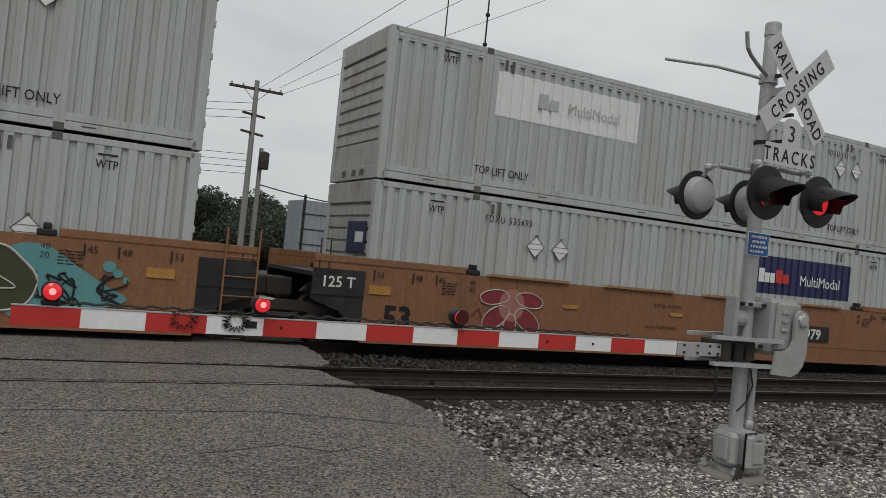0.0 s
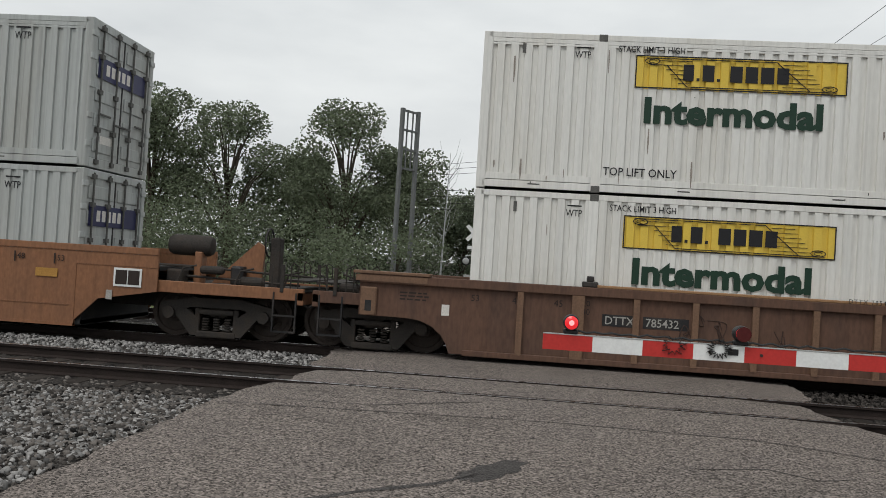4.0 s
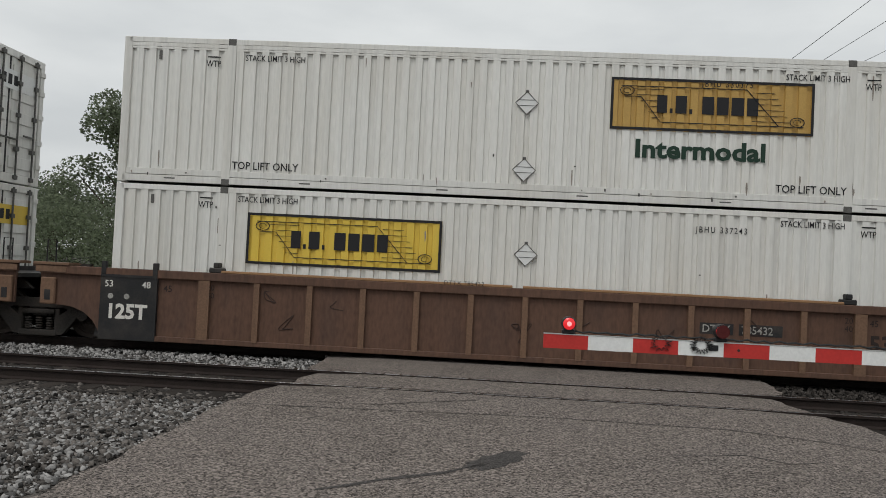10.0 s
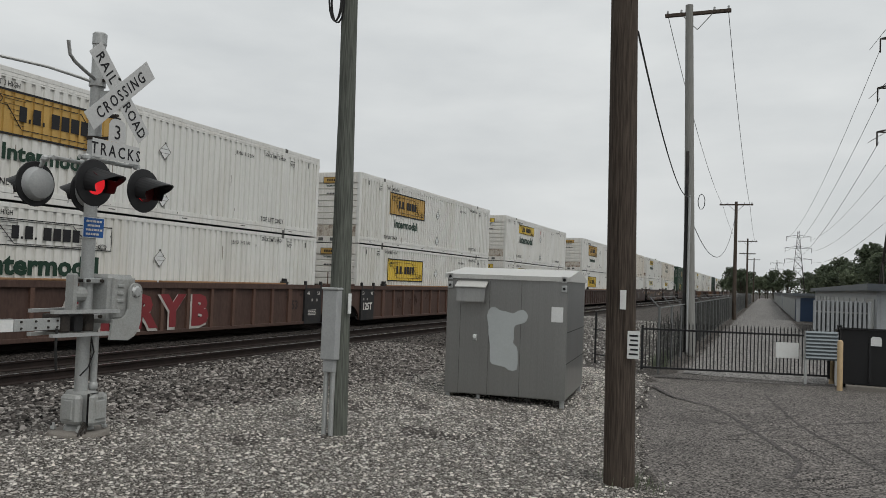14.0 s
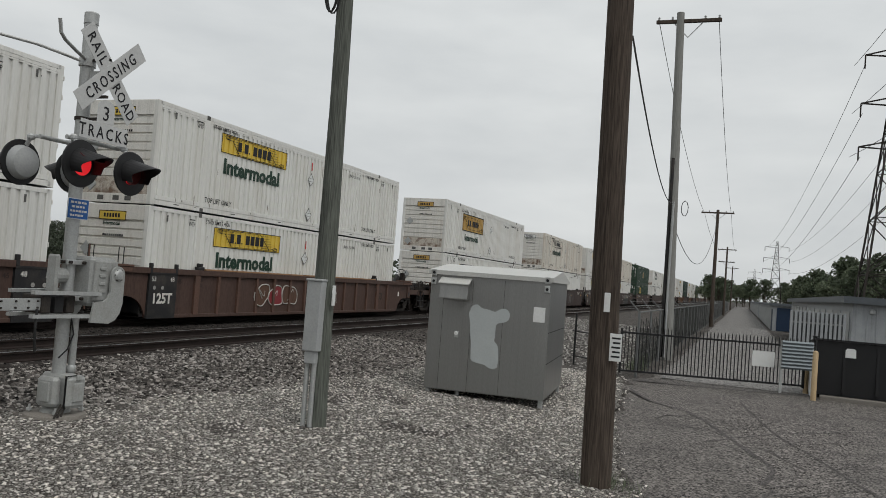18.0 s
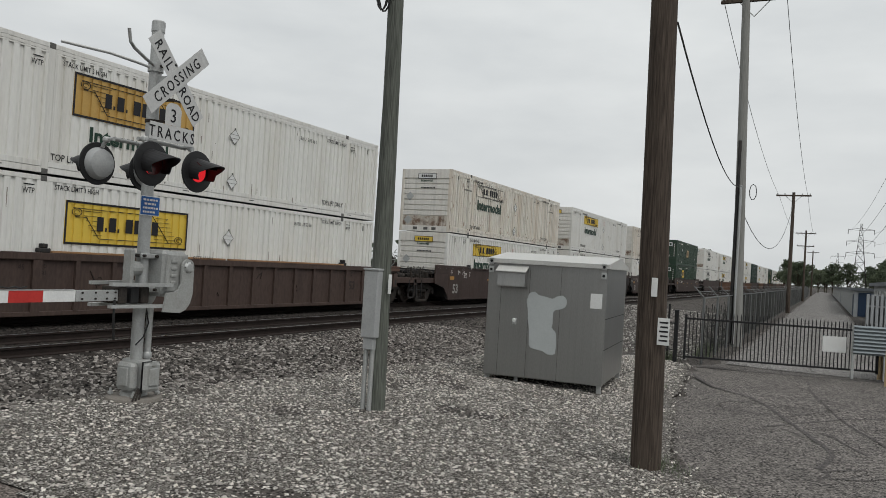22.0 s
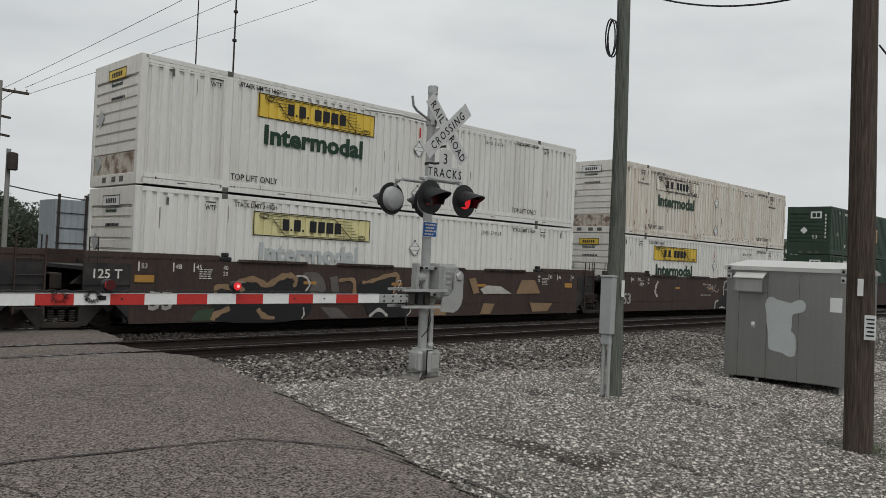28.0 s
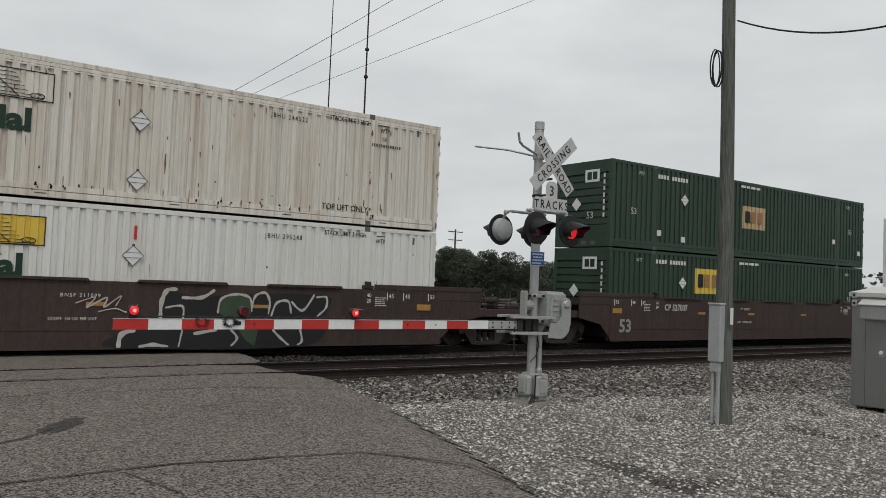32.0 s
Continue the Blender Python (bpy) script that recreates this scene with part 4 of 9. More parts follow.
def small_end_logo(c, mat):
    """Framed panel, word, number and placard holders on the front end."""
    y0, y1, z0, z1 = -0.52, 0.44, CH - 0.45, CH - 0.19
    p = part("end_panel", Mesh().box(-0.006, -0.002, y0, y1, z0, z1), mat, c)
    fm = Mesh()
    for a, b, d, e in ((y0, y1, z0, z0 + 0.022), (y0, y1, z1 - 0.022, z1), (y0, y0 + 0.022, z0, z1), (y1 - 0.022, y1, z0, z1)):
        fm.box(-0.01, -0.0065, a, b, d, e)
    for k in range(6):
        fm.box(-0.01, -0.0065, -0.3 + k * 0.1, -0.235 + k * 0.1, z0 + 0.075, z1 - 0.075)
    part("end_mark", fm, LETTER, p)
    part("lettering", text_data("Intermodal", 0.1, LETTERG, bold=0.03), LETTERG, c, at=pose(0.012, 0.3, CH - 0.585, 0, 0, -90))
    nm = Mesh()
    for k in range(10):
        nm.box(0.010, 0.0175, -0.45 + k * 0.075, -0.4 + k * 0.075, CH - 0.9, CH - 0.84)
    part("end_number", nm, LETTER, c)
    for yy, zz in ((0.82, 1.62), (0.86, 0.52)):
        part("end_placard", Mesh().prism([(yy - 0.21, zz), (yy, zz - 0.21), (yy + 0.21, zz), (yy, zz + 0.21)], -0.004, 0.008, "x"), GALV, c)


def container(x0, z0, key, label, style="", number="", logo_x=2.75, word=True):
    c = copy_thing((PATTERN if x0 < 262 else PLAINER)[key], pose(x0, FAR_Y, z0))
    tagged(c, label)
    MOVING.append((c, x0, FAR_Y, z0))
    if key in ("white", "cream", "grey") and x0 < 262 and z0 > 2:
        coat = c.children[0].data.materials[0]
        for a_, b_ in ((0.17, POSTX[0] - 0.09), (POSTX[0] + 0.09, POSTX[1] - 0.09), (POSTX[1] + 0.09, CL - 0.17)):
            part("side_beam", Mesh().box(a_, b_, -HALF + 0.003, -HALF + 0.06, CH - 0.19, CH - 0.115, 0.004).box(a_, b_, -HALF + 0.0045, -HALF + 0.06, CH - 0.235, CH - 0.198, 0.003), coat, c)
    if key in ("white", "cream", "grey") and x0 < 262:
        zp = 1.78 if key == "grey" else 2.02
        dp = part("door_panel", Mesh().box(CL - 0.006, CL - 0.002, -1.02, 1.02, zp, zp + 0.42), NAVY if key == "grey" else YELLOW if style in ("yellow", "boxed_yellow") else SIGNWHITE, c)
        for k in range(5):
            part("block_mark", Mesh().box(CL - 0.0015, CL, -0.72 + 0.21 * k, -0.58 + 0.21 * k, zp + 0.1, zp + 0.32), LETTERW if key == "grey" else LETTER, dp)
        for k, (yy, zz, ww, hh) in enumerate(((-0.55, 0.5, 0.5, 0.16),)):
            part("notice", Mesh().box(CL - 0.0065, CL - 0.003, yy - ww / 2, yy + ww / 2, zz, zz + hh), LETTERW if key == "grey" else LETTER, c)
    if key in ("white", "cream"):
        if x0 < 330:
            common_marks(c, number, 0.0 if z0 < 2 else 0.14 if style.startswith("boxed") else 0.02)
        if x0 < 330:
            small_end_logo(c, {"boxed": ORANGE, "boxed_yellow": ORANGE, "yellow": YELLOW}.get(style, SIGNWHITE))
        if style:
            paint = {"yellow": YELLOW, "ochre": PALEOCHRE, "boxed": ORANGE, "boxed_yellow": YELLOW, "faded": PALEYELLOW, "pale": c.children[0].data.materials[0]}[style]
            if style.startswith("boxed"):
                scroll_logo(c, logo_x, logo_x + 3.82, 1.42, 2.42, paint, LETTER, True)
                lettering("Intermodal", logo_x + 0.48, FACE - 0.004, 0.90, 0.35, LETTERG, c, bold=0.045, squeeze=1.16)
            else:
                scroll_logo(c, logo_x, logo_x + 3.72, 1.95, 2.55, paint, LETTER, False)
                lettering("Intermodal", logo_x + 0.17, FACE - 0.004, 1.33, 0.46, LETTERG if word else PATCH, c, bold=0.055, squeeze=1.13)
        far = logo_x + 5.45 if logo_x < 7 else logo_x - 1.6
        diamond(c, far, 1.85)
        diamond(c, far, 0.55)
        if logo_x < 7 and style == "yellow":
            part("red_tab", Mesh().box(far + 0.0, far + 0.06, FACE - 0.004, FACE, 2.2, 2.5), REDP, c)
    return c


# ---- train: well cars ----
wheel_profile = [(r * 1.13, h) for r, h in [(0.07, -0.1), (0.16, -0.1), (0.17, -0.04), (0.33, -0.03), (0.35, -0.06), (0.42, -0.06), (0.425, 0.05), (0.445, 0.055), (0.445, 0.085), (0.35, 0.085), (0.33, 0.03), (0.16, 0.04), (0.07, 0.06)]]


def wheelset_mesh():
    ms = Mesh().rod([(0, -0.95, 0), (0, 0.95, 0)], 0.075, 10)
    for s in (-1, 1):
        ms.lathe([(r, -h * s * -1 if s > 0 else h) for r, h in wheel_profile], (0, s * 0.7525, 0), "y", 28)
    for k in range(3):
        w = k * 2.094
        ms.box(-0.04 + 0.25 * math.cos(w), 0.04 + 0.25 * math.cos(w), -0.80, -0.77, -0.04 + 0.25 * math.sin(w), 0.04 + 0.25 * math.sin(w), 0.01)
    return ms


WHEELSET = wheelset_mesh().data("wheelset", WHEEL, True)


def side_frame_mesh():
    """Cast truck side frame: arched top, pointed ends, spring nest below the middle."""
    ms = Mesh()
    top = [(-1.14, 0.50), (-1.1, 0.66), (-0.5, 0.78), (0.5, 0.78), (1.1, 0.66), (1.14, 0.50), (0.8, 0.50), (0.5, 0.60), (-0.5, 0.60), (-0.8, 0.50)]
    ms.prism(top, -1.13, -1.0, "y")
    for q in (-1, 1):
        ms.prism([(q * 0.88, 0.52), (q * 0.66, 0.61), (q * 0.34, 0.38), (q * 0.34, 0.06), (q * 0.5, 0.06)], -1.13, -1.0, "y")
    ms.box(-0.4, 0.4, -1.14, -0.99, 0.03, 0.15, 0.02)
    for s in (-1, 1):
        ms.box(s * 0.38 - 0.05, s * 0.38 + 0.05, -1.12, -1.0, 0.12, 0.58, 0.015)
        ms.rod([(s * 0.93, -1.2, 0.475), (s * 0.93, -0.98, 0.475)], 0.115, 12)
        ms.box(s * 0.93 - 0.16, s * 0.93 + 0.16, -1.1, -0.98, 0.40, 0.56, 0.02)
    return ms


def spring_mesh():
    ms = Mesh()
    for x in (-0.22, 0.0, 0.22):
        for k in range(5):
            ms.lathe([(0.05, 0), (0.072, 0.012), (0.072, 0.026), (0.05, 0.038)], (x, -1.08, 0.16 + 0.05 * k), "z", 8)
    ms.box(-0.34, 0.34, -1.16, -1.0, 0.47, 0.56, 0.015)
    return ms


SIDEFRAME = side_frame_mesh().data("side_frame", TRUCK)
SPRINGS = spring_mesh().data("spring_nest", TRUCK, True)
BOLSTER = Mesh().box(-0.2, 0.2, -1.05, 1.05, 0.42, 0.68, 0.03).rod([(0, 0, 0.6), (0, 0, 0.86)], 0.3, 16).data("bolster", TRUCK)
SPIN = []


def bogie(car, x, x_car, spin=True):
    """A two-axle truck under a car at x."""
    b = part("truck", BOLSTER, TRUCK, car, "dark cast steel truck", at=pose(x, 0, 0))
    for s in (0, 180):
        part("side_frame", SIDEFRAME, TRUCK, b, at=pose(0, 0, 0, 0, 0, s))
        part("spring_nest", SPRINGS, TRUCK, b, at=pose(0, 0, 0, 0, 0, s))
    for dx in (-0.93, 0.93):
        w = part("wheelset", WHEELSET, WHEEL, b, at=pose(dx, 0, 0.475))
        if spin and -30 < x_car < 262:
            SPIN.append((w, dx))


def end_ladder(car, x, y, z0, z1, mat, h=0.2):
    ms = Mesh()
    for dx in (-h, h):
        ms.box(x + dx - 0.015, x + dx + 0.015, y - 0.03, y, z0, z1)
    for k in range(int((z1 - z0) / 0.33)):
        ms.rod([(x - h, y - 0.015, z0 + 0.12 + k * 0.33), (x + h, y - 0.015, z0 + 0.12 + k * 0.33)], 0.012, 6)
    part("ladder", ms, mat, car)


def hand_rail(car, pts, mat=None):
    part("grab_iron", Mesh().rod(pts, 0.014, 6), mat or BLACK, car)


def side_outline(zb, zt, left, right):
    """Outline of one side sill from end to end, arched over the trucks; left and right: how far it reaches past the well."""
    def arch(reach):
        d = 0.06 if reach < 1.5 else 0.3
        return [(d, zb), (d + 0.05, 0.25), (d + 0.16, 0.42), (d + 0.34, 0.57), (d + 0.56, 0.66), (d + 0.8, 0.69), (reach, 0.70)]
    return [(CL + q, z) for q, z in arch(right)] + [(CL + right, zt), (-left, zt)] + [(-q, z) for q, z in reversed(arch(left))]


def coupler(car, x, s):
    ms = Mesh().box(min(x, x - s * 0.7), max(x, x - s * 0.7), -0.09, 0.09, 0.62, 0.82, 0.02)
    ms.prism([(x, -0.16), (x + s * 0.18, -0.16), (x + s * 0.26, -0.02), (x + s * 0.16, 0.06), (x + s * 0.2, 0.17), (x, 0.17)], 0.58, 0.87, "z")
    part("coupler", ms, TRUCK, car)
    pts = [(x - s * 0.2, -0.3, 0.7), (x + s * 0.02, -0.3, 0.45), (x + s * 0.25, -0.28, 0.36), (x + s * 0.42, -0.26, 0.5)]
    part("air_hose", Mesh().rod(pts, 0.022, 6), BLACK, car)


def end_platform(car, x_in, x_out, s, paint, brake):
    """The low deck beyond the well: draft sill, side beam, steps, tall grab irons, pipes and valves; on one end a brake wheel and tank."""
    a, b = sorted((x_in, x_out))
    L = b - a
    at = lambda q: x_in + s * q          # distance out from the well
    out = lambda q: x_out - s * q        # distance back from the end
    def span(u, v, y0, y1, z0, z1, bev=0.0):
        e0, e1 = sorted((u, v))
        return Mesh().box(e0, e1, y0, y1, z0, z1, bev)
    part("draft_sill", Mesh().box(a, b, -0.3, 0.3, 0.5, 0.98, 0.02), TRUCK, car)
    part("end_deck", Mesh().box(a, b, -1.3, 1.3, 0.98, 1.04, 0.01), TRUCK, car)
    for y in (-1.42, 1.32):
        part("side_beam", span(at(0.6), out(0.0), y, y + 0.10, 0.86, 1.08, 0.01), paint, car)
    part("end_beam", span(out(0.0), out(0.12), -1.42, 1.42, 0.78, 1.02, 0.01), paint, car)
    for y in (-1.4, 1.4):
        x = out(0.35)
        ms = Mesh()
        for z in (0.25, 0.55):
            ms.box(x - 0.22, x + 0.22, y - 0.04, y + 0.04, z, z + 0.03)
        ms.box(x - 0.23, x - 0.2, y - 0.03, y + 0.03, 0.25, 1.0)
        ms.box(x + 0.2, x + 0.23, y - 0.03, y + 0.03, 0.25, 1.0)
        part("step", ms, BLACK, car)
        for q in (0.12, 0.62):
            xx = out(q)
            hand_rail(car, [(xx, y, 1.0), (xx, y, 1.5), (xx - s * 0.1, y, 1.56), (xx - s * 0.14, y, 1.5), (xx - s * 0.14, y, 1.02)], TRUCK)
        part("end_post", Mesh().box(out(0.42) - 0.035, out(0.42) + 0.035, y - 0.035, y + 0.035, 1.0, 1.52, 0.008), TRUCK, car)
    part("walkway", span(out(0.0), out(0.45), -1.2, 1.2, 1.2, 1.24), TRUCK, car)
    if car.location.x > 262:
        return
    for y, z, q in ((-0.95, 1.16, 0.2), (-0.7, 1.34, 0.7), (0.4, 1.3, 0.3)):
        part("air_pipe", Mesh().rod([(at(0.1), y, z), (at(L * 0.45), y, z + 0.02), (out(q), y, z - 0.04)], 0.024, 6), TRUCK, car)
    part("valve_box", span(at(L * 0.35), at(L * 0.35 + 0.32), -1.15, -0.8, 1.04, 1.3, 0.03), TRUCK, car)
    part("control_valve", span(at(L * 0.62), at(L * 0.62 + 0.24), -0.85, -0.5, 1.04, 1.42, 0.04), BLACK, car)
    part("slanted_strut", Mesh().prism([(at(0.0), 1.05), (at(0.25), 1.05), (at(0.62), 1.44), (at(0.45), 1.44)], -1.25, -1.15, "y"), paint, car)
    rig = Mesh()
    for q, y, z, r_ in ((0.25, -1.1, 1.2, 0.11), (0.55, -1.0, 1.32, 0.08), (0.75, -1.15, 1.14, 0.1)):
        rig.lathe([(r_ * 0.5, -0.24), (r_, -0.2), (r_, 0.2), (r_ * 0.5, 0.24)], (at(L * q), y, z), "x", 12)
    for q in (0.15, 0.42, 0.68, 0.9):
        rig.rod([(at(L * q), -1.32, 1.05), (at(L * q + 0.1), -1.28, 1.34), (at(L * q + 0.34), -1.24, 1.4)], 0.02, 6)
    part("brake_rigging", rig, TRUCK, car)
    part("uncoupling_lever", Mesh().rod([(out(0.02), -1.35, 0.8), (out(-0.06), -1.3, 0.74), (out(-0.06), -0.5, 0.78), (out(-0.02), -0.2, 0.86)], 0.016, 6), BLACK, car)
    if brake:
        tall = paint is TAN
        if tall:
            xb = at(1.75)
            tank = Mesh().lathe([(0.08, -0.46), (0.17, -0.43), (0.205, -0.36), (0.205, 0.36), (0.17, 0.43), (0.08, 0.46)], (xb, -0.55, 1.78), "x", 16)
            part("air_tank", tank, TRUCK, car, "dark rusty air tank", smooth=True)
            part("tank_bracket", span(at(1.9), at(2.05), -0.78, -0.5, 1.04, 1.66, 0.02), paint, car)
        xw, zw = out(0.95), 1.92 if tall else 1.78
        ring = [(xw, -0.62 + 0.28 * math.cos(w), zw + 0.28 * math.sin(w)) for w in [k * math.pi / 10 for k in range(21)]]
        ms = Mesh().rod(ring, 0.017, 6)
        for k in range(6):
            w = k * math.pi / 3
            ms.rod([(xw, -0.62, zw), (xw, -0.62 + 0.27 * math.cos(w), zw + 0.27 * math.sin(w))], 0.010, 5)
        part("brake_wheel", ms, LAMPBACK if paint is RUST3 else BLACK, car, "spoked hand brake wheel")
        part("brake_stand", Mesh().box(xw + s * 0.16 - 0.1, xw + s * 0.16 + 0.1, -0.75, -0.5, 1.04, zw + 0.1, 0.02), TRUCK, car)
        part("slanted_brace", Mesh().prism([(out(2.1), 1.06), (out(1.1), 1.06), (out(1.05), zw - 0.1), (out(1.2), zw)], -0.58, -0.48, "y"), paint if tall else BLACK, car)


def well_car(kind, paint, label, left, right, x0, near=True):
    """One well unit; left and right say what each end is: 'joint' (half a shared truck), 'plain' or 'brake'."""
    car = thing("well_car", label, "rail car", "well cars of the train", at=pose(x0, FAR_Y, RAIL_Z))
    MOVING.append((car, x0, FAR_Y, RAIL_Z))
    zb, zt = (0.10, 1.46) if kind == "ribbed" else (0.12, 1.54)
    reach = {"joint": 1.3 if kind == "ribbed" else 1.1, "plain": 2.0 if kind == "ribbed" else 1.5, "brake": 1.7}
    for s in (-1, 1):
        y0, y1 = sorted((s * 1.5, s * 1.44))
        if kind == "ribbed":
            part("side_sill", Mesh().prism(side_outline(zb, zt, reach[left], reach[right]), y0, y1, "y"), paint, car)
        else:
            part("side_sill", Mesh().box(-0.1, CL + 0.1, y0, y1, zb, zt), paint, car)
            part("sole_plate", Mesh().box(-0.1, CL + 0.1, y0 - 0.012, y1 + 0.012, zb - 0.01, zb + 0.05), paint, car)
            for xe, d, far in ((-0.1, -1, reach[left]), (CL + 0.1, 1, reach[right])):
                xo = (0 if d < 0 else CL) + d * far
                shared = (left if d < 0 else right) == "joint"
                part("end_gusset", Mesh().prism([(xe, zb + 0.1), (xe, 1.3), (xo, 1.3), (xo, 0.86), (xe + d * 0.45, 0.66)], y0 + 0.01, y1 - 0.01, "y"), BLACK if shared else paint, car)
                e0, e1 = sorted((xe, xo))
                part("end_top_plate", Mesh().box(e0, e1, y0, y1, 1.302, zt), paint, car)
        if kind == "ribbed":
            y0, y1 = sorted((s * 1.575, s * 1.38))
            part("top_chord", Mesh().box(-reach[left], CL + reach[right], y0, y1, zt - 0.16, zt, 0.012), paint, car)
            y0, y1 = sorted((s * 1.56, s * 1.40))
            part("bottom_chord", Mesh().box(-0.05, CL + 0.05, y0, y1, zb - 0.02, zb + 0.08, 0.01), paint, car)
            for k in range(15 if x0 < 262 or s < 0 and x0 < 400 else 0):
                xr = 0.95 + k * (CL - 1.9) / 14
                wide = 0.11 if k in (1, 13) else 0.055
                y0, y1 = sorted((s * 1.57, s * 1.50))
                part("rib", Mesh().prism([(xr - wide, zb + 0.06), (xr + wide, zb + 0.06), (xr + wide, zt - 0.16), (xr - wide, zt - 0.16)], y0, y1, "y"), CHORD if paint is RUST else CHORD2 if paint is RUST2 else paint, car)
            y0, y1 = sorted((s * 1.577, s * 1.42))
            for xa, xb in ((2.3, 7.9), (8.1, CL - 2.3)):
                part("ledge", Mesh().box(xa, xb, y0, y1, zt + 0.002, zt + 0.05, 0.01), LEDGE, car)
        else:
            y0, y1 = sorted((s * 1.515, s * 1.44))
            for xa, xb in ((-reach[left], 2.0), (CL - 2.0, CL + reach[right])):
                part("end_side_sheet", Mesh().box(xa, xb, y0, y1, zt + 0.002, zt + 0.13, 0.01), paint, car)
            y0, y1 = sorted((s * 1.56, s * 1.44))
            for k in range(0 if paint is RUST else 4):
                xa = 2.5 + k * 2.95
                part("ledge", Mesh().prism([(xa, zt + 0.002), (xa + 2.0, zt + 0.002), (xa + 1.95, zt + 0.055), (xa + 0.06, zt + 0.055)], y0, y1, "y"), LEDGE if paint is TAN else paint, car)
            y0, y1 = sorted((s * 1.51, s * 1.50))
            part("fold_line", Mesh().box(0, CL, y0, y1, zb + 0.38, zb + 0.40), paint, car)
        for px in POSTX:
            y0, y1 = sorted((s * 1.52, s * 1.34))
            part("lock_seat", Mesh().box(px - 0.14, px + 0.14, y0, y1, zt, zt + 0.1, 0.02).box(px - 0.06, px + 0.06, y0, y1, zt + 0.1, zt + 0.2, 0.02), BLACK, car)
    part("well_floor", Mesh().box(-0.2, CL + 0.2, -1.44, 1.44, zb + 0.02, zb + 0.1), BLACK, car)
    for xe, s, end in ((0.0, -1, left), (CL, 1, right)):
        xo = xe + s * reach[end]
        e0, e1 = sorted((xe + s * 0.1, xe + s * 0.2))
        part("bulkhead", Mesh().box(e0, e1, -1.4, 1.4, zb, zt - 0.1), BLACK, car)
        e0, e1 = sorted((xe + s * 0.2, xo))
        part("shear_plate", Mesh().box(e0, e1, -1.42, 1.42, zt - 0.28, zt - 0.2), BLACK, car)
        # dark painted end panel with load figures
        e0, e1 = sorted((xe - s * 1.06, xe + s * 0.06))
        if kind == "ribbed":
            if end == "joint":
                part("dark_end_panel", Mesh().box(e0, e1, -1.572, -1.502, zb - 0.022, zt - 0.17), BLACK, car)
                cap = Mesh().box(e0, e1, -1.583, -1.576, zt - 0.17, zt - 0.12)
                for px in (e0 + 0.05, e1 - 0.05):
                    cap.box(px - 0.05, px + 0.05, -1.586, -1.5, zt - 0.119, zt + 0.13, 0.01)
                part("panel_cap", cap, BLACK, car)
            pk_ = part("pocket", Mesh().box(xo - s * 0.18 - 0.15, xo - s * 0.18 + 0.15, -1.565, -1.5, 0.7, 1.22, 0.02), CHORD if paint is RUST else paint, car)
            part("pocket_hole", Mesh().box(xo - s * 0.18 - 0.06, xo - s * 0.18 + 0.06, -1.569, -1.56, 0.78, 0.98, 0.002), BLACK, pk_)
            e0, e1 = sorted((xe + s * 0.7, xo + s * 0.12))
            part("end_casting", Mesh().box(e0, e1, -1.6, -1.2, zt + 0.002, zt + 0.055, 0.008).box(e0 + 0.05, e1 - 0.05, -1.585, -1.576, zt - 0.13, zt - 0.02, 0.002), CHORD if paint is RUST else CHORD2, car)
        else:
            e0, e1 = sorted((xe + s * 0.1, xo))
            if end == "joint":
                part("dark_end_panel", Mesh().box(e0, e1, -1.512, -1.502, 0.95, zt - 0.12), BLACK, car)
        if end == "joint":
            part("articulation", Mesh().box(min(xo, xe + s * 1.6), max(xo, xe + s * 1.6), -0.35, 0.35, 0.8, 1.15, 0.03), TRUCK, car)
            part("slanted_strut", Mesh().prism([(xo - s * 0.25, 0.95), (xo + s * 0.05, 0.95), (xo - s * 0.55, 1.5), (xo - s * 0.75, 1.5)], -1.0, -0.9, "y"), TRUCK, car)
            hand_rail(car, [(xo - s * 0.1, -1.5, 1.4), (xo - s * 0.1, -1.5, 1.95), (xo - s * 0.28, -1.5, 1.95), (xo - s * 0.28, -1.5, 1.4)])
            if s > 0:
                bogie(car, CL + 1.59, x0)
                end_ladder(car, CL + 0.66 if kind == "ribbed" else xo - 0.3, -1.6 if kind == "ribbed" else -1.52, 0.36, 1.95, CHORD if paint is RUST else CHORD2 if paint is RUST2 else paint, 0.28)
        else:
            gap, mid = {"plain": (3.3, 1.78) if kind == "ribbed" else (3.85, 2.0), "brake": (4.5, 2.75) if kind == "smooth" else (3.5, 1.6)}[end]
            if abs(x0 - 22.87) < 0.01 and s < 0:
                gap = 2.9
            if abs(x0 - 193.72) < 0.01 and s < 0:
                gap = 3.2
            bogie(car, xe + s * mid, x0)
            end_platform(car, xe + s * 0.2, xe + s * gap, s, BLACK if kind == "smooth" and paint is RUST else paint, end == "brake")
            coupler(car, xe + s * gap, s)
    return car


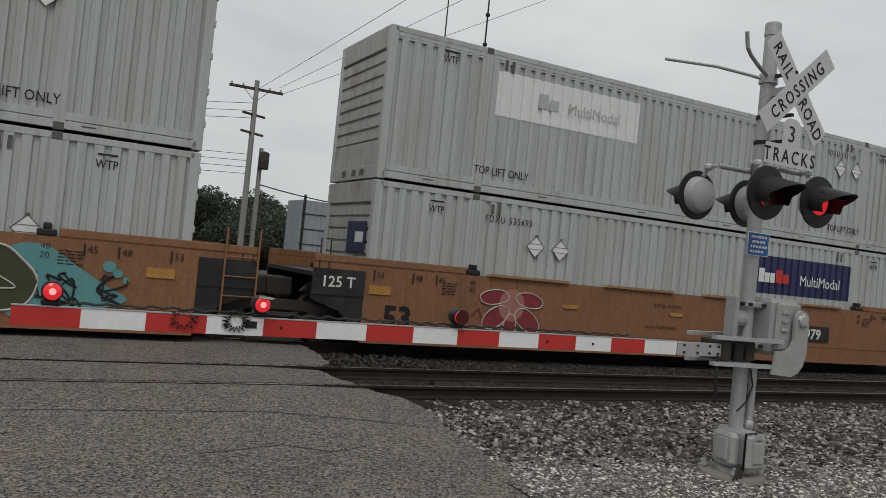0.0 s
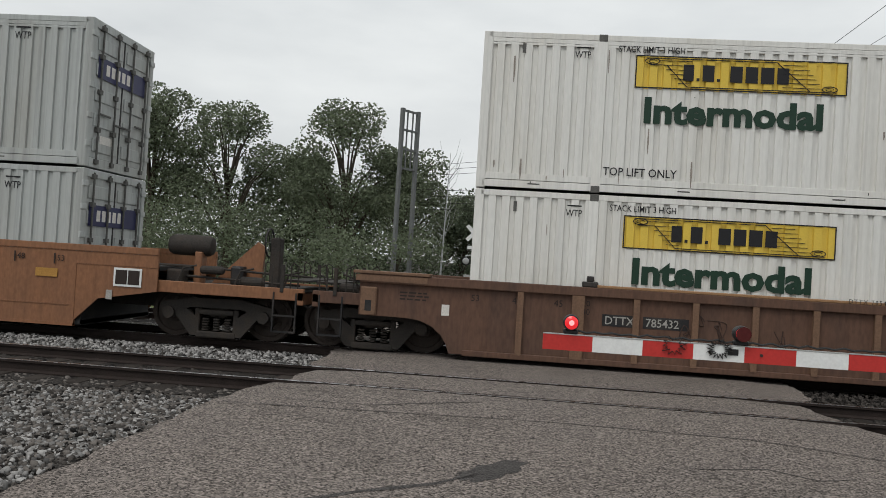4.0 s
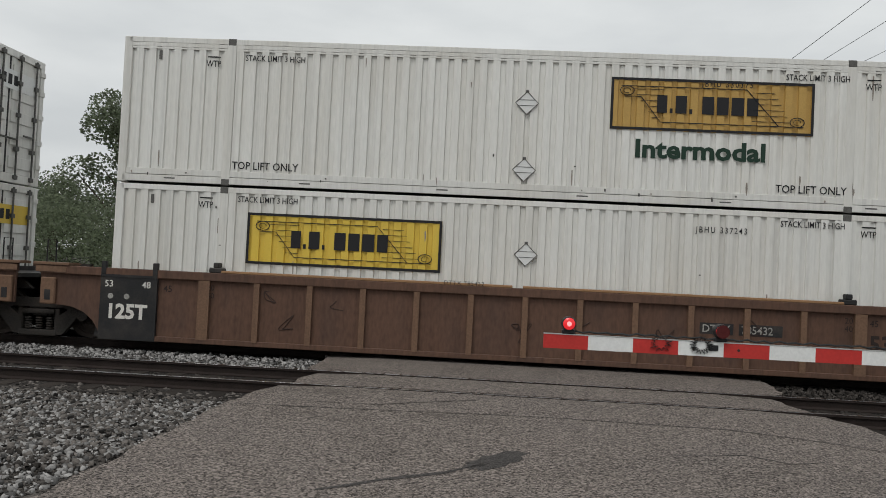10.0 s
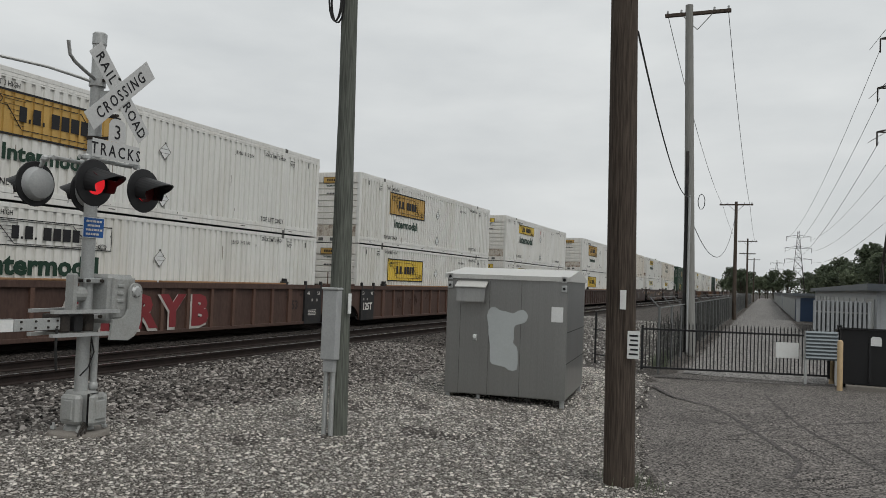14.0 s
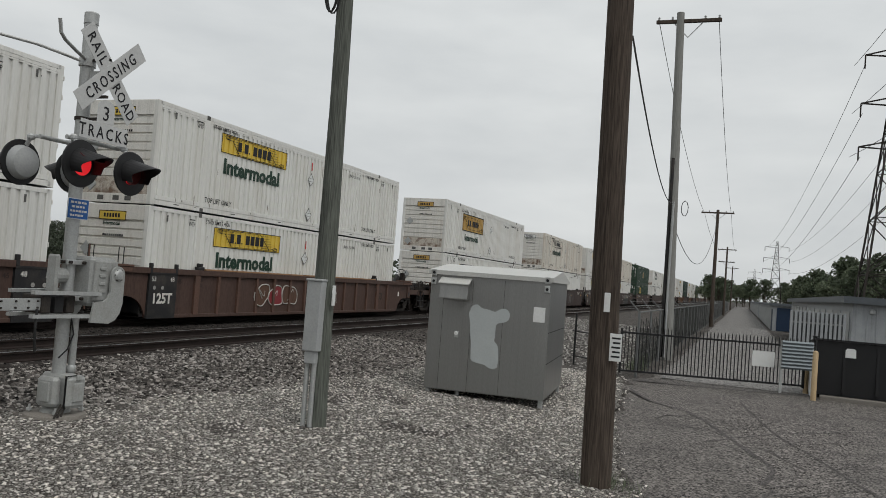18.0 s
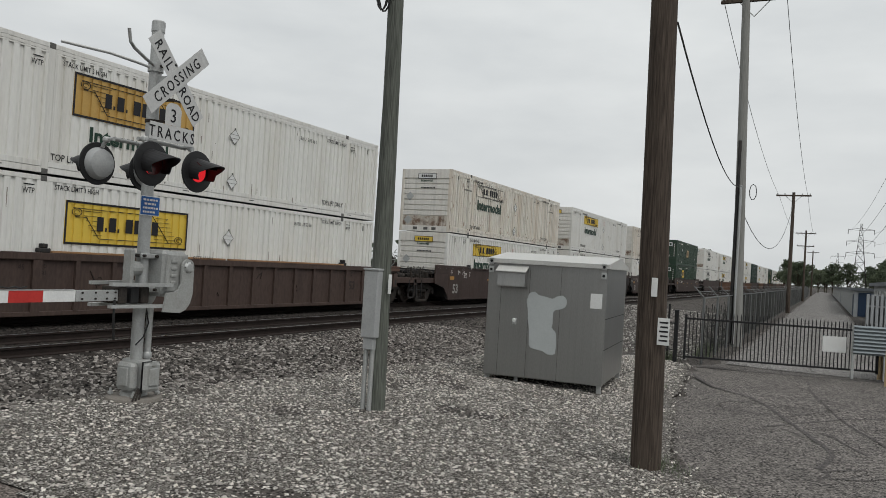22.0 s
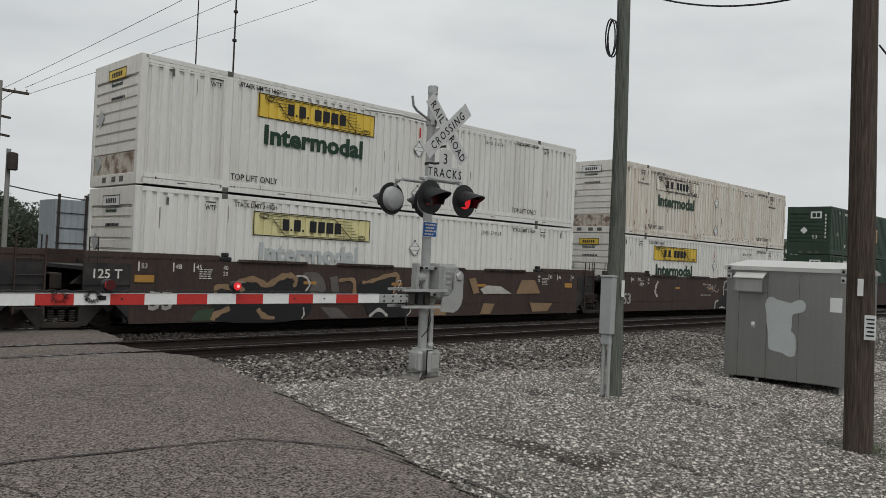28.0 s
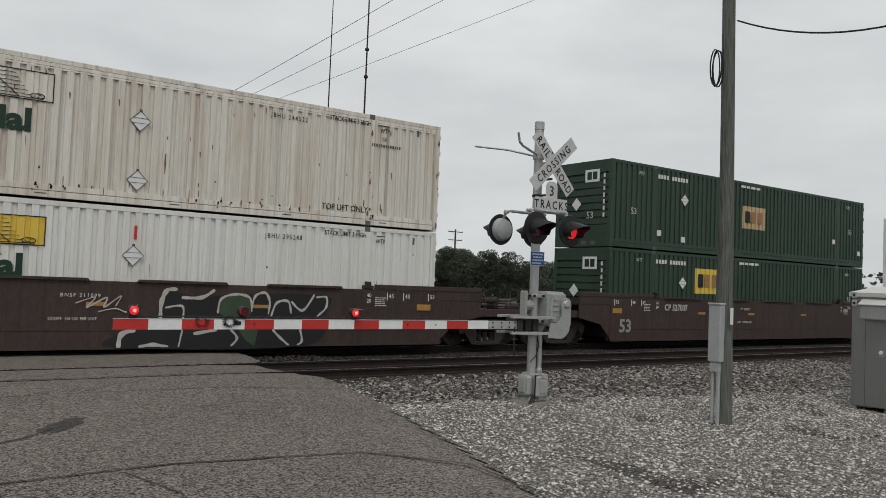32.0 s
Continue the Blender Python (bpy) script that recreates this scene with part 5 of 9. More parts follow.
def car_marks(car, kind, number="", big="", ink=None, seed=1, ends=("joint", "joint")):
    """Figures and stencils on the near side."""
    y = -1.518 if kind != "ribbed" else -1.503
    ink = ink or (LETTERO if kind == "smooth_tan" else LETTERW)
    r = random.Random(seed)
    if kind == "ribbed":
        for xe, s in ((0, -1), (CL, 1)):
            if ends[0 if s < 0 else 1] == "joint":
                lettering("53", 0.02 if s < 0 else CL - 0.24, -1.575, 1.1, 0.13, LETTERW, car, bold=0.006)
                lettering("48", 0.76 if s < 0 else CL - 0.92, -1.575, 1.1, 0.13, LETTERW, car, bold=0.006)
                for q in range(2):
                    rx_ = xe - s * (0.2 + 0.32 * q) - 0.05
                    part("round_stencil", Mesh().lathe([(0.03, -0.002), (0.055, -0.002), (0.055, 0.0), (0.03, 0.0)], (rx_, -1.5735, 0.92), "y", 12), FADEDWHITE, car)
                for k in range(4 if s > 0 else 0):
                    bars(car, xe - 0.82, 0.55 - 0.055 * k, [r.uniform(0.06, 0.14) for q in range(4)], 0.026, 0.03, LETTERW, -1.574)
            else:
                for q, w_ in enumerate(("53", "48", "45")):
                    lettering(w_, 0.05 + 0.75 * q if s < 0 else CL - 0.3 - 0.75 * q, -1.507, 1.08, 0.12, LETTERO, car)
                part("pale_plate", Mesh().box(xe + s * 0.4 - 0.07, xe + s * 0.4 + 0.07, -1.506, -1.502, 0.78, 0.98), LETTERW, car)
                for k in range(3):
                    bars(car, xe + (s * 0.95 - 0.3), 1.14 - 0.06 * k, [r.uniform(0.06, 0.14) for q in range(4)], 0.028, 0.03, LETTERO, -1.502)
            if ends[0 if s < 0 else 1] == "joint":
                lettering("45", CL - 1.32 if s > 0 else 1.16, -1.506, 1.05, 0.13, LETTERO, car, bold=0.006)
            if s > 0:
                lettering("53", CL - 1.8, -1.506, 0.62, 0.3, LETTERO, car, bold=0.04)
            xx = CL - 2.2 if s > 0 else 2.12
            lettering("20", xx - 0.08, -1.568, 1.12, 0.11, LETTERO, car)
            lettering("40", xx - 0.08, -1.568, 0.97, 0.11, LETTERO, car)
        if number:
            for nx in {2: (2.42,), 4: (11.42,)}.get(seed, ()):
                part("number_panel", Mesh().box(nx, nx + 0.62, -1.506, -1.502, 0.79, 1.0), BLACK, car)
                part("number_panel", Mesh().box(nx + 0.72, nx + 1.52, -1.506, -1.502, 0.79, 1.0), BLACK, car)
                lettering(number[:4], nx + 0.04, -1.509, 0.825, 0.15, FADEDWHITE, car, bold=0.012, squeeze=0.95)
                lettering(number[5:], nx + 0.76, -1.509, 0.825, 0.15, FADEDWHITE, car, bold=0.012, squeeze=0.95)
            lettering(number, 6.6, -1.58, zt_r + 0.01, 0.08, LETTER, car, spacing=1.2)
    else:
        for s in (-1, 1):
            for q, (w, xx) in enumerate((("53", 0.05), ("48", 0.85), ("45", 1.35))):
                x = xx if s < 0 else CL - xx - 0.3
                lettering(w, x + 0.06, y, 1.33, 0.115, ink, car)
                bars(car, x, 1.27, (0.03,), 0.2, 0, ink, y)
            x = 2.1 if s < 0 else CL - 2.25
            lettering("40", x, y, 1.34, 0.1, ink, car)
            lettering("20", x, y, 1.2, 0.1, ink, car)
            x = 0.3 if s < 0 else CL - 1.3
            if s < 0:
                lettering("53", x, y, 0.42, 0.42, LETTER if kind == "smooth_tan" else FADEDWHITE, car, bold=0.04, squeeze=1.05)
            part("reflector", Mesh().box((-0.02 if s < 0 else CL - 0.7), (0.42 if s < 0 else CL - 0.26), y - 0.003, y, 1.02, 1.18), REFLECT, car)
            for k in range(5):
                bars(car, (1.5 if s < 0 else CL - 2.0), 1.12 - 0.05 * k + 0.2, [r.uniform(0.05, 0.12) for q in range(3)], 0.02, 0.025, ink, y)
        if number.startswith("CP"):
            lettering(number, 2.55, y - 0.002, 1.14, 0.22, LETTERW, car, bold=0.01, squeeze=0.9)
        lettering("LD LMT  116 200  PER UNIT", 6.7, y, 0.72, 0.07, ink, car, squeeze=0.8)
        for xx in (5.08, 8.66, 12.66) if seed == 5 else (4.4, 7.4, 11.0):
            part("reflector", Mesh().box(xx, xx + 0.4, y - 0.003, y, 1.02, 1.1), REFLECT, car)
        if number:
            lettering(number, 6.9, y, 1.2, 0.08, ink, car, spacing=1.3)
            if big:
                bx = 3.05 if seed == 5 else 9.68
                part("number_plate_panel", Mesh().box(bx, bx + 3.3, y - 0.003, y, 0.64, 1.04), BLACK, car)
                for words, xx in ((number[:4], bx + 0.2), (number[5:], bx + 1.74)):
                    lettering(words, xx, y - 0.005, 0.71, 0.26, LETTERW, car, bold=0.03, squeeze=1.15)


FADEDWHITE = material("faded_white_stencil", (0.3, 0.29, 0.27), 0.7, vary=0.3)
zt_r = 1.46
LOW, HIGH = 0.40, 3.33
CARS = []
CONSIST = [
    (-20.43, "smooth", TAN, "joint", "joint"), (-0.93, "smooth", TAN, "joint", "brake"),
    (22.95, "ribbed", RUST, "plain", "joint"), (42.58, "ribbed", RUST, "joint", "joint"), (62.0, "ribbed", RUST, "joint", "plain"),
    (85.44, "smooth", RUST, "plain", "plain"),
    (108.98, "ribbed", RUST2, "plain", "joint"), (128.5, "ribbed", RUST2, "joint", "joint"), (148.05, "ribbed", RUST2, "joint", "brake"),
    (170.82, "ribbed", RUST3, "plain", "brake"),
    (193.8, "smooth", MAROON, "plain", "joint"), (213.05, "smooth", MAROON, "joint", "joint"), (232.2, "smooth", MAROON, "joint", "plain"),
    (255.42, "smooth", MAROON, "plain", "plain"),
]
xn = 255.42
for k in range(13):
    xn += 19.5 if k % 3 else 23.6
    CONSIST.append((xn, "ribbed" if k % 4 else "smooth", RUST if k % 2 else MAROON, "joint" if k % 3 else "plain", "plain" if k % 3 == 2 else "joint"))
CONSIST = [(x - 0.08, *rest) for x, *rest in CONSIST]
for i, (x, kind, paint, a, b) in enumerate(CONSIST):
    tone = "tan" if paint is TAN else "rust-brown" if paint in (RUST, RUST2) else "dark brown" if paint is RUST3 else "dark maroon"
    side = "smooth-sided" if kind == "smooth" else "ribbed"
    CARS.append(None)
    car = CARS[i] = well_car(kind, paint, "%s %s steel well car loaded with stacked containers" % (tone, side), a, b, x)
    if i < 14:
        num = {1: "DTTX 727979", 2: "DTTX 785432", 3: "DTTX 785433", 4: "DTTX 785432", 5: "DTTX 645274", 9: "DTTX 655422", 12: "BNSF 211099", 13: "CP 527007"}.get(i, "")
        car_marks(car, "ribbed" if kind == "ribbed" else "smooth_tan" if paint is TAN else "smooth", num, "yes" if i in (1, 5) else "", seed=i, ends=(a, b))
        if kind == "smooth" and a == "joint":
            lettering("125 T", -0.95, -1.516, 1.1, 0.2, LETTERW, car, bold=0.02)
        if kind == "ribbed" and a == "joint":
            lettering("125T", 0.07, -1.575, 0.5, 0.28, LETTERW, car, bold=0.05)

UP = [
    ("grey", "", "", 0), ("grey", "", "", 0),
    ("white", "yellow", "JBHU 297171", 2.7), ("white", "boxed", "JBHU 333889", 2.7), ("white", "boxed", "JBHU 330375", 9.54),
    ("cream", "ochre", "JBHU 241876", 2.8), ("white", "boxed", "JBHU 312204", 2.7), ("white", "boxed", "JBHU 284417", 2.7), ("white", "yellow", "JBHU 297016", 2.8),
    ("white", "boxed", "JBHU 305361", 2.7), ("cream", "pale", "JBHU 326747", 2.8), ("white", "yellow", "JBHU 326741", 2.9), ("cream", "pale", "JBHU 244522", 2.8),
    ("green", "", "", 0),
]
DOWN = [
    ("grey", "", "", 0), ("grey", "", "", 0),
    ("white", "yellow", "JBHU 316783", 2.65), ("white", "yellow", "JBHU 273269", 2.7), ("white", "boxed_yellow", "JBHU 337243", 2.6),
    ("white", "yellow", "JBHU 264310", 2.8), ("white", "pale", "JBHU 341101", 2.7), ("white", "boxed_yellow", "JBHU 288012", 2.7), ("white", "yellow", "JBHU 331008", 2.8),
    ("white", "boxed_yellow", "JBHU 305366", 2.7), ("white", "yellow", "JBHU 274510", 2.8), ("white", "faded", "JBHU 274518", 2.9), ("white", "yellow", "JBHU 295248", 2.8),
    ("green", "", "", 0),
]
for k in range(13):
    key = "dark" if k == 4 else "green" if k in (7,) else "white"
    row = (key, "yellow" if key == "white" and k % 2 else "pale" if key == "white" else "", "", 2.75)
    UP.append(row)
    DOWN.append(row)
BOXES = {}
for i, (x, kind, paint, a, b) in enumerate(CONSIST):
    for z, table, lvl in ((LOW, DOWN, "lower"), (HIGH, UP, "upper")):
        key, style, number, lx = table[i]
        tone = {"white": "white", "cream": "weathered cream", "grey": "grey", "green": "dark green", "dark": "blackish green"}[key]
        pan = {"yellow": ", yellow company panel", "boxed": ", black-framed ochre panel", "boxed_yellow": ", black-framed yellow panel", "faded": ", faded pale yellow panel", "ochre": ", faded ochre company panel", "pale": ", pale outlined panel", "": ""}[style]
        where = "in a well car" if z == LOW else "stacked on top"
        BOXES[i, lvl] = container(x, z, key, "%s corrugated freight container%s, %s" % (tone, pan, where), style, number, lx + 0.08, not (i == 11 and z == LOW))

def grey_marks(c, upper, lead=False):
    """Marks on the grey boxes: pale or navy company panel, stencils and placard holders."""
    for x in (1.15, CL - 1.6):
        lettering("WTP", x, FACE, CH - 0.48, 0.15, LETTER, c, squeeze=0.75)
        bars(c, x + 0.02, CH - 0.27, (0.3,), 0.03, 0, LETTER)
    for x in (2.05, CL - 3.5):
        lettering("TOP LIFT ONLY", x, FACE, 0.38, 0.17, LETTER, c, squeeze=0.8)
        for q in (0.0, 0.16):
            part("tie_plate", Mesh().box(x + 0.5 + q, x + 0.57 + q, FACE - 0.004, FACE, CH - 0.36, CH - 0.16), CASTDARK, c)
    if upper:
        p = wave_panel(c, 2.41, 6.14, 1.6, 2.5, SIGNWHITE, "logo_panel")
        for xx, w in ((3.43, 0.24), (3.72, 0.22)):
            part("block_mark", Mesh().box(xx, xx + w, FACE - 0.007, FACE - 0.005, 1.92, 2.22 if w > 0.23 else 2.14), GREY, p)
        lettering("MultiModal", 4.18, FACE - 0.006, 1.92, 0.24, GREY, p, squeeze=0.95)
        lettering("FDXU 531160", CL - 3.75, FACE, CH - 0.56, 0.15, LETTER, c, squeeze=0.75, spacing=1.3)
        diamond(c, 13.12, 2.05)
        diamond(c, 13.78, 2.05)
    else:
        q = 2.4 if lead else 10.16
        p = wave_panel(c, q, q + 3.79, 1.5, 2.44, NAVY, "logo_panel")
        for xx, w, m in ((0.26, 0.2, SIGNWHITE), (0.48, 0.17, SIGNWHITE), (0.67, 0.17, SIGNWHITE), (0.88, 0.24, REDP), (1.14, 0.22, REDP)):
            part("block_mark", Mesh().box(q + xx, q + xx + w, FACE - 0.007, FACE - 0.005, 1.78, 2.12 if w in (0.2, 0.24) else 2.02), m, p)
        lettering("MultiModal", q + 1.77, FACE - 0.006, 1.78, 0.27, SIGNWHITE, p, squeeze=0.95)
        lettering("FDXU 535693", 11.6 if lead else 2.43, FACE, CH - 0.52, 0.15, LETTER, c, squeeze=0.75, spacing=1.3)
        diamond(c, 13.15 if lead else 3.7, 1.98 if not lead else 1.35)
        diamond(c, 13.85 if lead else 4.34, 1.96 if not lead else 1.35)
        ep = part("end_panel", Mesh().box(-0.012, -0.004, -1.05, -0.1, 1.5, 2.1), NAVY, c)
        part("end_mark", Mesh().box(-0.016, -0.013, -0.95, -0.55, 1.7, 1.9), SIGNWHITE, ep)


def green_marks(c, upper):
    part("end_panel", Mesh().box(-0.012, -0.004, -0.75, -0.1, CH - 0.72, CH - 0.3), SIGNWHITE, c)
    part("end_mark", Mesh().box(-0.016, -0.013, -0.65, -0.45, CH - 0.64, CH - 0.38).box(-0.016, -0.013, -0.4, -0.2, CH - 0.64, CH - 0.38), LETTERG, c)
    part("end_placard", Mesh().prism([(0.05, 1.45), (0.27, 1.23), (0.49, 1.45), (0.27, 1.67)], -0.02, -0.01, "x"), SIGNWHITE, c)
    t = part("lettering", text_data("53", 0.24, LETTERW), LETTERW, c, at=pose(-0.013, -0.2, 0.95, 0, 0, -90))
    for k in range(7):
        part("text_bar", Mesh().box(-0.014, -0.012, -1.02, -0.94, 2.3 - 0.22 * k, 2.44 - 0.22 * k), LETTERW, c)
    lettering("53", 0.95, FACE, 1.15, 0.22, LETTERW, c)
    lettering("53", CL - 1.3, FACE, 1.4, 0.2, LETTERW, c)
    lettering("WTP", 1.3, FACE, CH - 0.4, 0.13, LETTERW, c, squeeze=0.75)
    lettering("WTP", CL - 1.5, FACE, CH - 0.4, 0.13, LETTERW, c, squeeze=0.75)
    bars(c, 2.3, CH - 0.42, (0.11, 0.11, 0.11, 0.11, -0.1, 0.11, 0.11, 0.11, 0.11, 0.11, 0.11), 0.14, 0.04, LETTERW)
    bars(c, 7.1, CH - 0.24, (0.3, 0.2, 0.3, 0.25), 0.09, 0.06, LETTERW)
    diamond(c, 3.75, 1.85)
    x0, z0, z1 = (7.27, 1.12, 1.98) if upper else (4.5, 1.5, 2.4)
    p = wave_panel(c, x0, x0 + 1.45, z0, z1, YELLOW if not upper else BOLLARD, "logo_panel")
    for q in (0.12, 0.5, 0.92):
        part("block_mark", Mesh().box(x0 + q, x0 + q + 0.3, FACE - 0.007, FACE - 0.005, z0 + 0.22, z1 - 0.2), LETTER if q < 0.2 else LEDGE, p)
    for xx, zz in ((2.3, 0.5), (3.6, 0.35), (CL - 2.6, 0.9), (CL - 0.5, 0.5)):
        part("text_bar", Mesh().box(xx, xx + 0.22, FACE - 0.002, FACE, zz, zz + 0.2), LETTERW, c)


for (i, lvl), c in BOXES.items():
    key = (UP if lvl == "upper" else DOWN)[i][0]
    if key == "grey":
        grey_marks(c, lvl == "upper", i == 0)
    elif key == "green":
        green_marks(c, lvl == "upper")


# ---- graffiti and scribbles ----
def stroke(pts, r, z=0.0, y=-1.522, taper=0.35):
    ms = Mesh()
    ms.rod([(px, y, pz) for px, pz in pts], r, 5, r * taper if taper else r)
    return ms


def curve_through(keys, n=6, closed=False):
    """A smooth line through points."""
    k = len(keys)
    out = []
    idx = range(k if closed else k - 1)
    g = lambda i: keys[i % k] if closed else keys[clamp(i, 0, k - 1)]
    for i in idx:
        a, b, c, d = g(i - 1), g(i), g(i + 1), g(i + 2)
        for q in range(n):
            t = q / n
            out.append(tuple(0.5 * (2 * b[j] + (c[j] - a[j]) * t + (2 * a[j] - 5 * b[j] + 4 * c[j] - d[j]) * t * t + (3 * b[j] - a[j] - 3 * c[j] + d[j]) * t ** 3) for j in (0, 1)))
    out.append(out[0] if closed else keys[-1])
    return out


def fill(car, keys, mat, y=-1.519, name="painted_shape"):
    line = curve_through(keys, 5, True)[:-1]
    n = len(line)
    cx, cz = sum(p[0] for p in line) / n, sum(p[1] for p in line) / n
    ms = Mesh()
    ms.add([(px, y, pz) for px, pz in line] + [(cx, y, cz)], [(k, (k + 1) % n, n) for k in range(n)])
    return part(name, ms, mat, car)


def scribble(car, x0, x1, z0, z1, mat, seed, count=5, r=0.012, y=-1.506):
    rr = random.Random(seed)
    for k in range(count):
        cx, cz = rr.uniform(x0, x1), rr.uniform(z0, z1)
        s_ = rr.uniform(0.12, 0.26)
        keys = [(cx + s_ * rr.uniform(-1, 1), clamp(cz + s_ * 1.2 * rr.uniform(-1, 1), z0, z1)) for q in range(rr.randint(4, 7))]
        part("scribble", stroke(curve_through(keys, 5), r, y=y, taper=0.6), mat, car)


def throw_up(car, x0, x1, z0, z1, inks, outline, seed, letters=5):
    """Swollen overlapping letter shapes with an outline."""
    rr = random.Random(seed)
    w = (x1 - x0) / letters
    for k in range(letters):
        cx, cz = x0 + w * (k + 0.5), (z0 + z1) / 2
        hh = (z1 - z0) / 2
        keys = []
        for q in range(8):
            a = q * math.pi / 4
            v = rr.uniform(0.62, 1.05)
            keys.append((cx + w * 0.62 * v * math.cos(a), clamp(cz + hh * v * math.sin(a), z0, z1)))
        fill(car, keys, inks[k % len(inks)], -1.519 - 0.0006 * k)
        part("graffiti_outline", stroke(curve_through(keys, 5, True), 0.022, y=-1.523, taper=0.8), outline, car)
        ik = [(cx + w * 0.3 * rr.uniform(-1, 1), cz + hh * 0.5 * rr.uniform(-1, 1)) for q in range(4)]
        part("graffiti_line", stroke(curve_through(ik, 5), 0.016, y=-1.5245, taper=0.5), outline, car)


TEAL = material("spray_teal", (0.10, 0.26, 0.27), 0.6, vary=0.15)
DULLRED = material("spray_dull_red", (0.20, 0.03, 0.035), 0.6, vary=0.15)
PINK = material("spray_rose", (0.32, 0.14, 0.11), 0.6, vary=0.1)
SPRAYW = material("spray_white", (0.42, 0.4, 0.37), 0.6, vary=0.2, scale=5)
OLIVE = material("spray_olive", (0.05, 0.055, 0.025), 0.6, vary=0.2)
SPRAYG = material("spray_green", (0.04, 0.066, 0.038), 0.6, vary=0.2)
SPRAYT = material("spray_tan", (0.235, 0.155, 0.09), 0.6, vary=0.2)
CHALK = material("faint_scribble", (0.05, 0.03, 0.024), 0.7, vary=0.2)
gp = part("grid_plate", Mesh().box(CL + 0.85, CL + 1.4, -1.512, -1.5, 0.92, 1.27), SIGNWHITE, CARS[1], "white-bordered plate with two dark panes")
for k in range(2):
    part("plate_pane", Mesh().box(CL + 0.89 + 0.245 * k, CL + 1.115 + 0.245 * k, -1.516, -1.5125, 0.96, 1.23), LETTERO, gp)
part("pale_plate", Mesh().box(CL + 0.72, CL + 0.84, -1.512, -1.5, 0.66, 0.84), FADEDWHITE, CARS[1])
# red petals on the tan car
c1 = CARS[1]
px_, pz_ = 3.12, 0.92
for k, (dx, dz, a, b, t) in enumerate(((-0.42, 0.22, 0.34, 0.15, 0.1), (0.42, 0.2, 0.34, 0.15, -0.15), (-0.36, -0.18, 0.34, 0.19, 0.55), (0.4, -0.22, 0.34, 0.19, -0.6), (-0.02, -0.4, 0.3, 0.15, 1.5))):
    pts = blob(px_ + dx, pz_ + dz, a, b, t, 50 + k, 12, 0.04)
    fill(c1, pts, DULLRED, -1.518 - 0.0006 * k, "painted_petal")
    part("petal_outline", stroke(curve_through(pts, 3, True), 0.012, y=-1.5225, taper=1.0), SPRAYW, c1)
fill(c1, blob(px_, pz_ + 0.08, 0.3, 0.33, 0, 60, 14, 0.03), PINK, -1.5235, "painted_disc")
part("painted_letters", stroke(curve_through([(2.2, 0.75), (2.35, 0.9), (2.45, 0.7), (2.6, 0.88), (2.75, 0.72)], 5), 0.014, y=-1.522), DULLRED, c1)
# colours on the leading tan car
c0 = CARS[0]
throw_up(c0, CL - 5.6, CL - 2.2, 0.2, 1.5, (OLIVE, HOOD, OLIVE), SPRAYW, 71, 3)
fill(c0, [(CL - 2.6, 0.3), (CL - 1.6, 0.42), (CL - 0.95, 0.62), (CL - 1.3, 0.85), (CL - 1.7, 1.1), (CL - 2.2, 1.4), (CL - 2.7, 1.25)], TEAL, -1.5185)
for k in range(3):
    fill(c0, blob(CL - 1.25 + 0.13 * k, 1.14 - 0.1 * k, 0.1 - 0.025 * k, 0.09 - 0.02 * k, 0, 80 + k, 10, 0.03), TEAL, -1.5186)
scribble(c0, CL - 2.1, CL - 1.1, 0.5, 1.0, LETTER, 72, 8, 0.02, -1.523)
# white-outlined colours on the maroon cars
def band(car, keys, width, mat, y, n=6):
    """A flat sprayed stroke of uneven width."""
    pts, ms = curve_through(keys, n), Mesh()
    m_ = len(pts)
    for i, (x, z) in enumerate(pts):
        a, b = pts[max(i - 1, 0)], pts[min(i + 1, m_ - 1)]
        d = Vector((b[0] - a[0], b[1] - a[1])).normalized()
        w = width * (0.55 + 0.45 * math.sin(math.pi * (i + 0.5) / m_) + 0.2 * math.sin(i * 1.3))
        for q in (-1, 1):
            ms.v.append((x - d.y * q * w, y, clamp(z + d.x * q * w, 0.14, 1.5)))
    ms.f += [(2 * i, 2 * i + 1, 2 * i + 3, 2 * i + 2) for i in range(m_ - 1)]
    return part("sprayed_band", ms, mat, car)


FADED = material("faded_grey_spray", (0.11, 0.10, 0.095), 0.7, vary=0.3)
LAYERS = {11: 0, 12: 0}


def spray(i, width, mat, keys):
    """One sprayed shape: a filled patch where the width is nought, else a stroke; later ones lie over earlier ones."""
    LAYERS[i] += 1
    y = -1.5185 - 0.0005 * LAYERS[i]
    if width:
        band(CARS[i], keys, width, mat, y)
    elif len(keys) < 6:
        part("painted_shape", Mesh().add([(x, y, z) for x, z in keys], [tuple(range(len(keys)))]), mat, CARS[i])
    else:
        fill(CARS[i], keys, mat, y)


spray(11, 0, HOOD, [(2.0, 0.14), (2.04, 0.84), (2.55, 1.1), (3.32, 0.97), (4.06, 1.19), (4.58, 1.21), (4.6, 0.82), (4.45, 0.14)])
spray(11, 0, HOOD, [(6.17, 0.69), (6.29, 1.1), (7.23, 1.24), (7.59, 1.26), (7.5, 0.73), (8.1, 0.44), (7.99, 0.14), (6.73, 0.14), (6.48, 0.42)])
spray(11, 0, SPRAYG, [(1.31, 0.14), (1.5, 0.39), (1.92, 0.44), (1.83, 0.14)])
spray(11, 0, FADED, [(4.38, 1.3), (4.85, 1.31), (5.11, 0.96), (4.95, 0.73), (4.6, 0.81), (4.67, 1.08)])
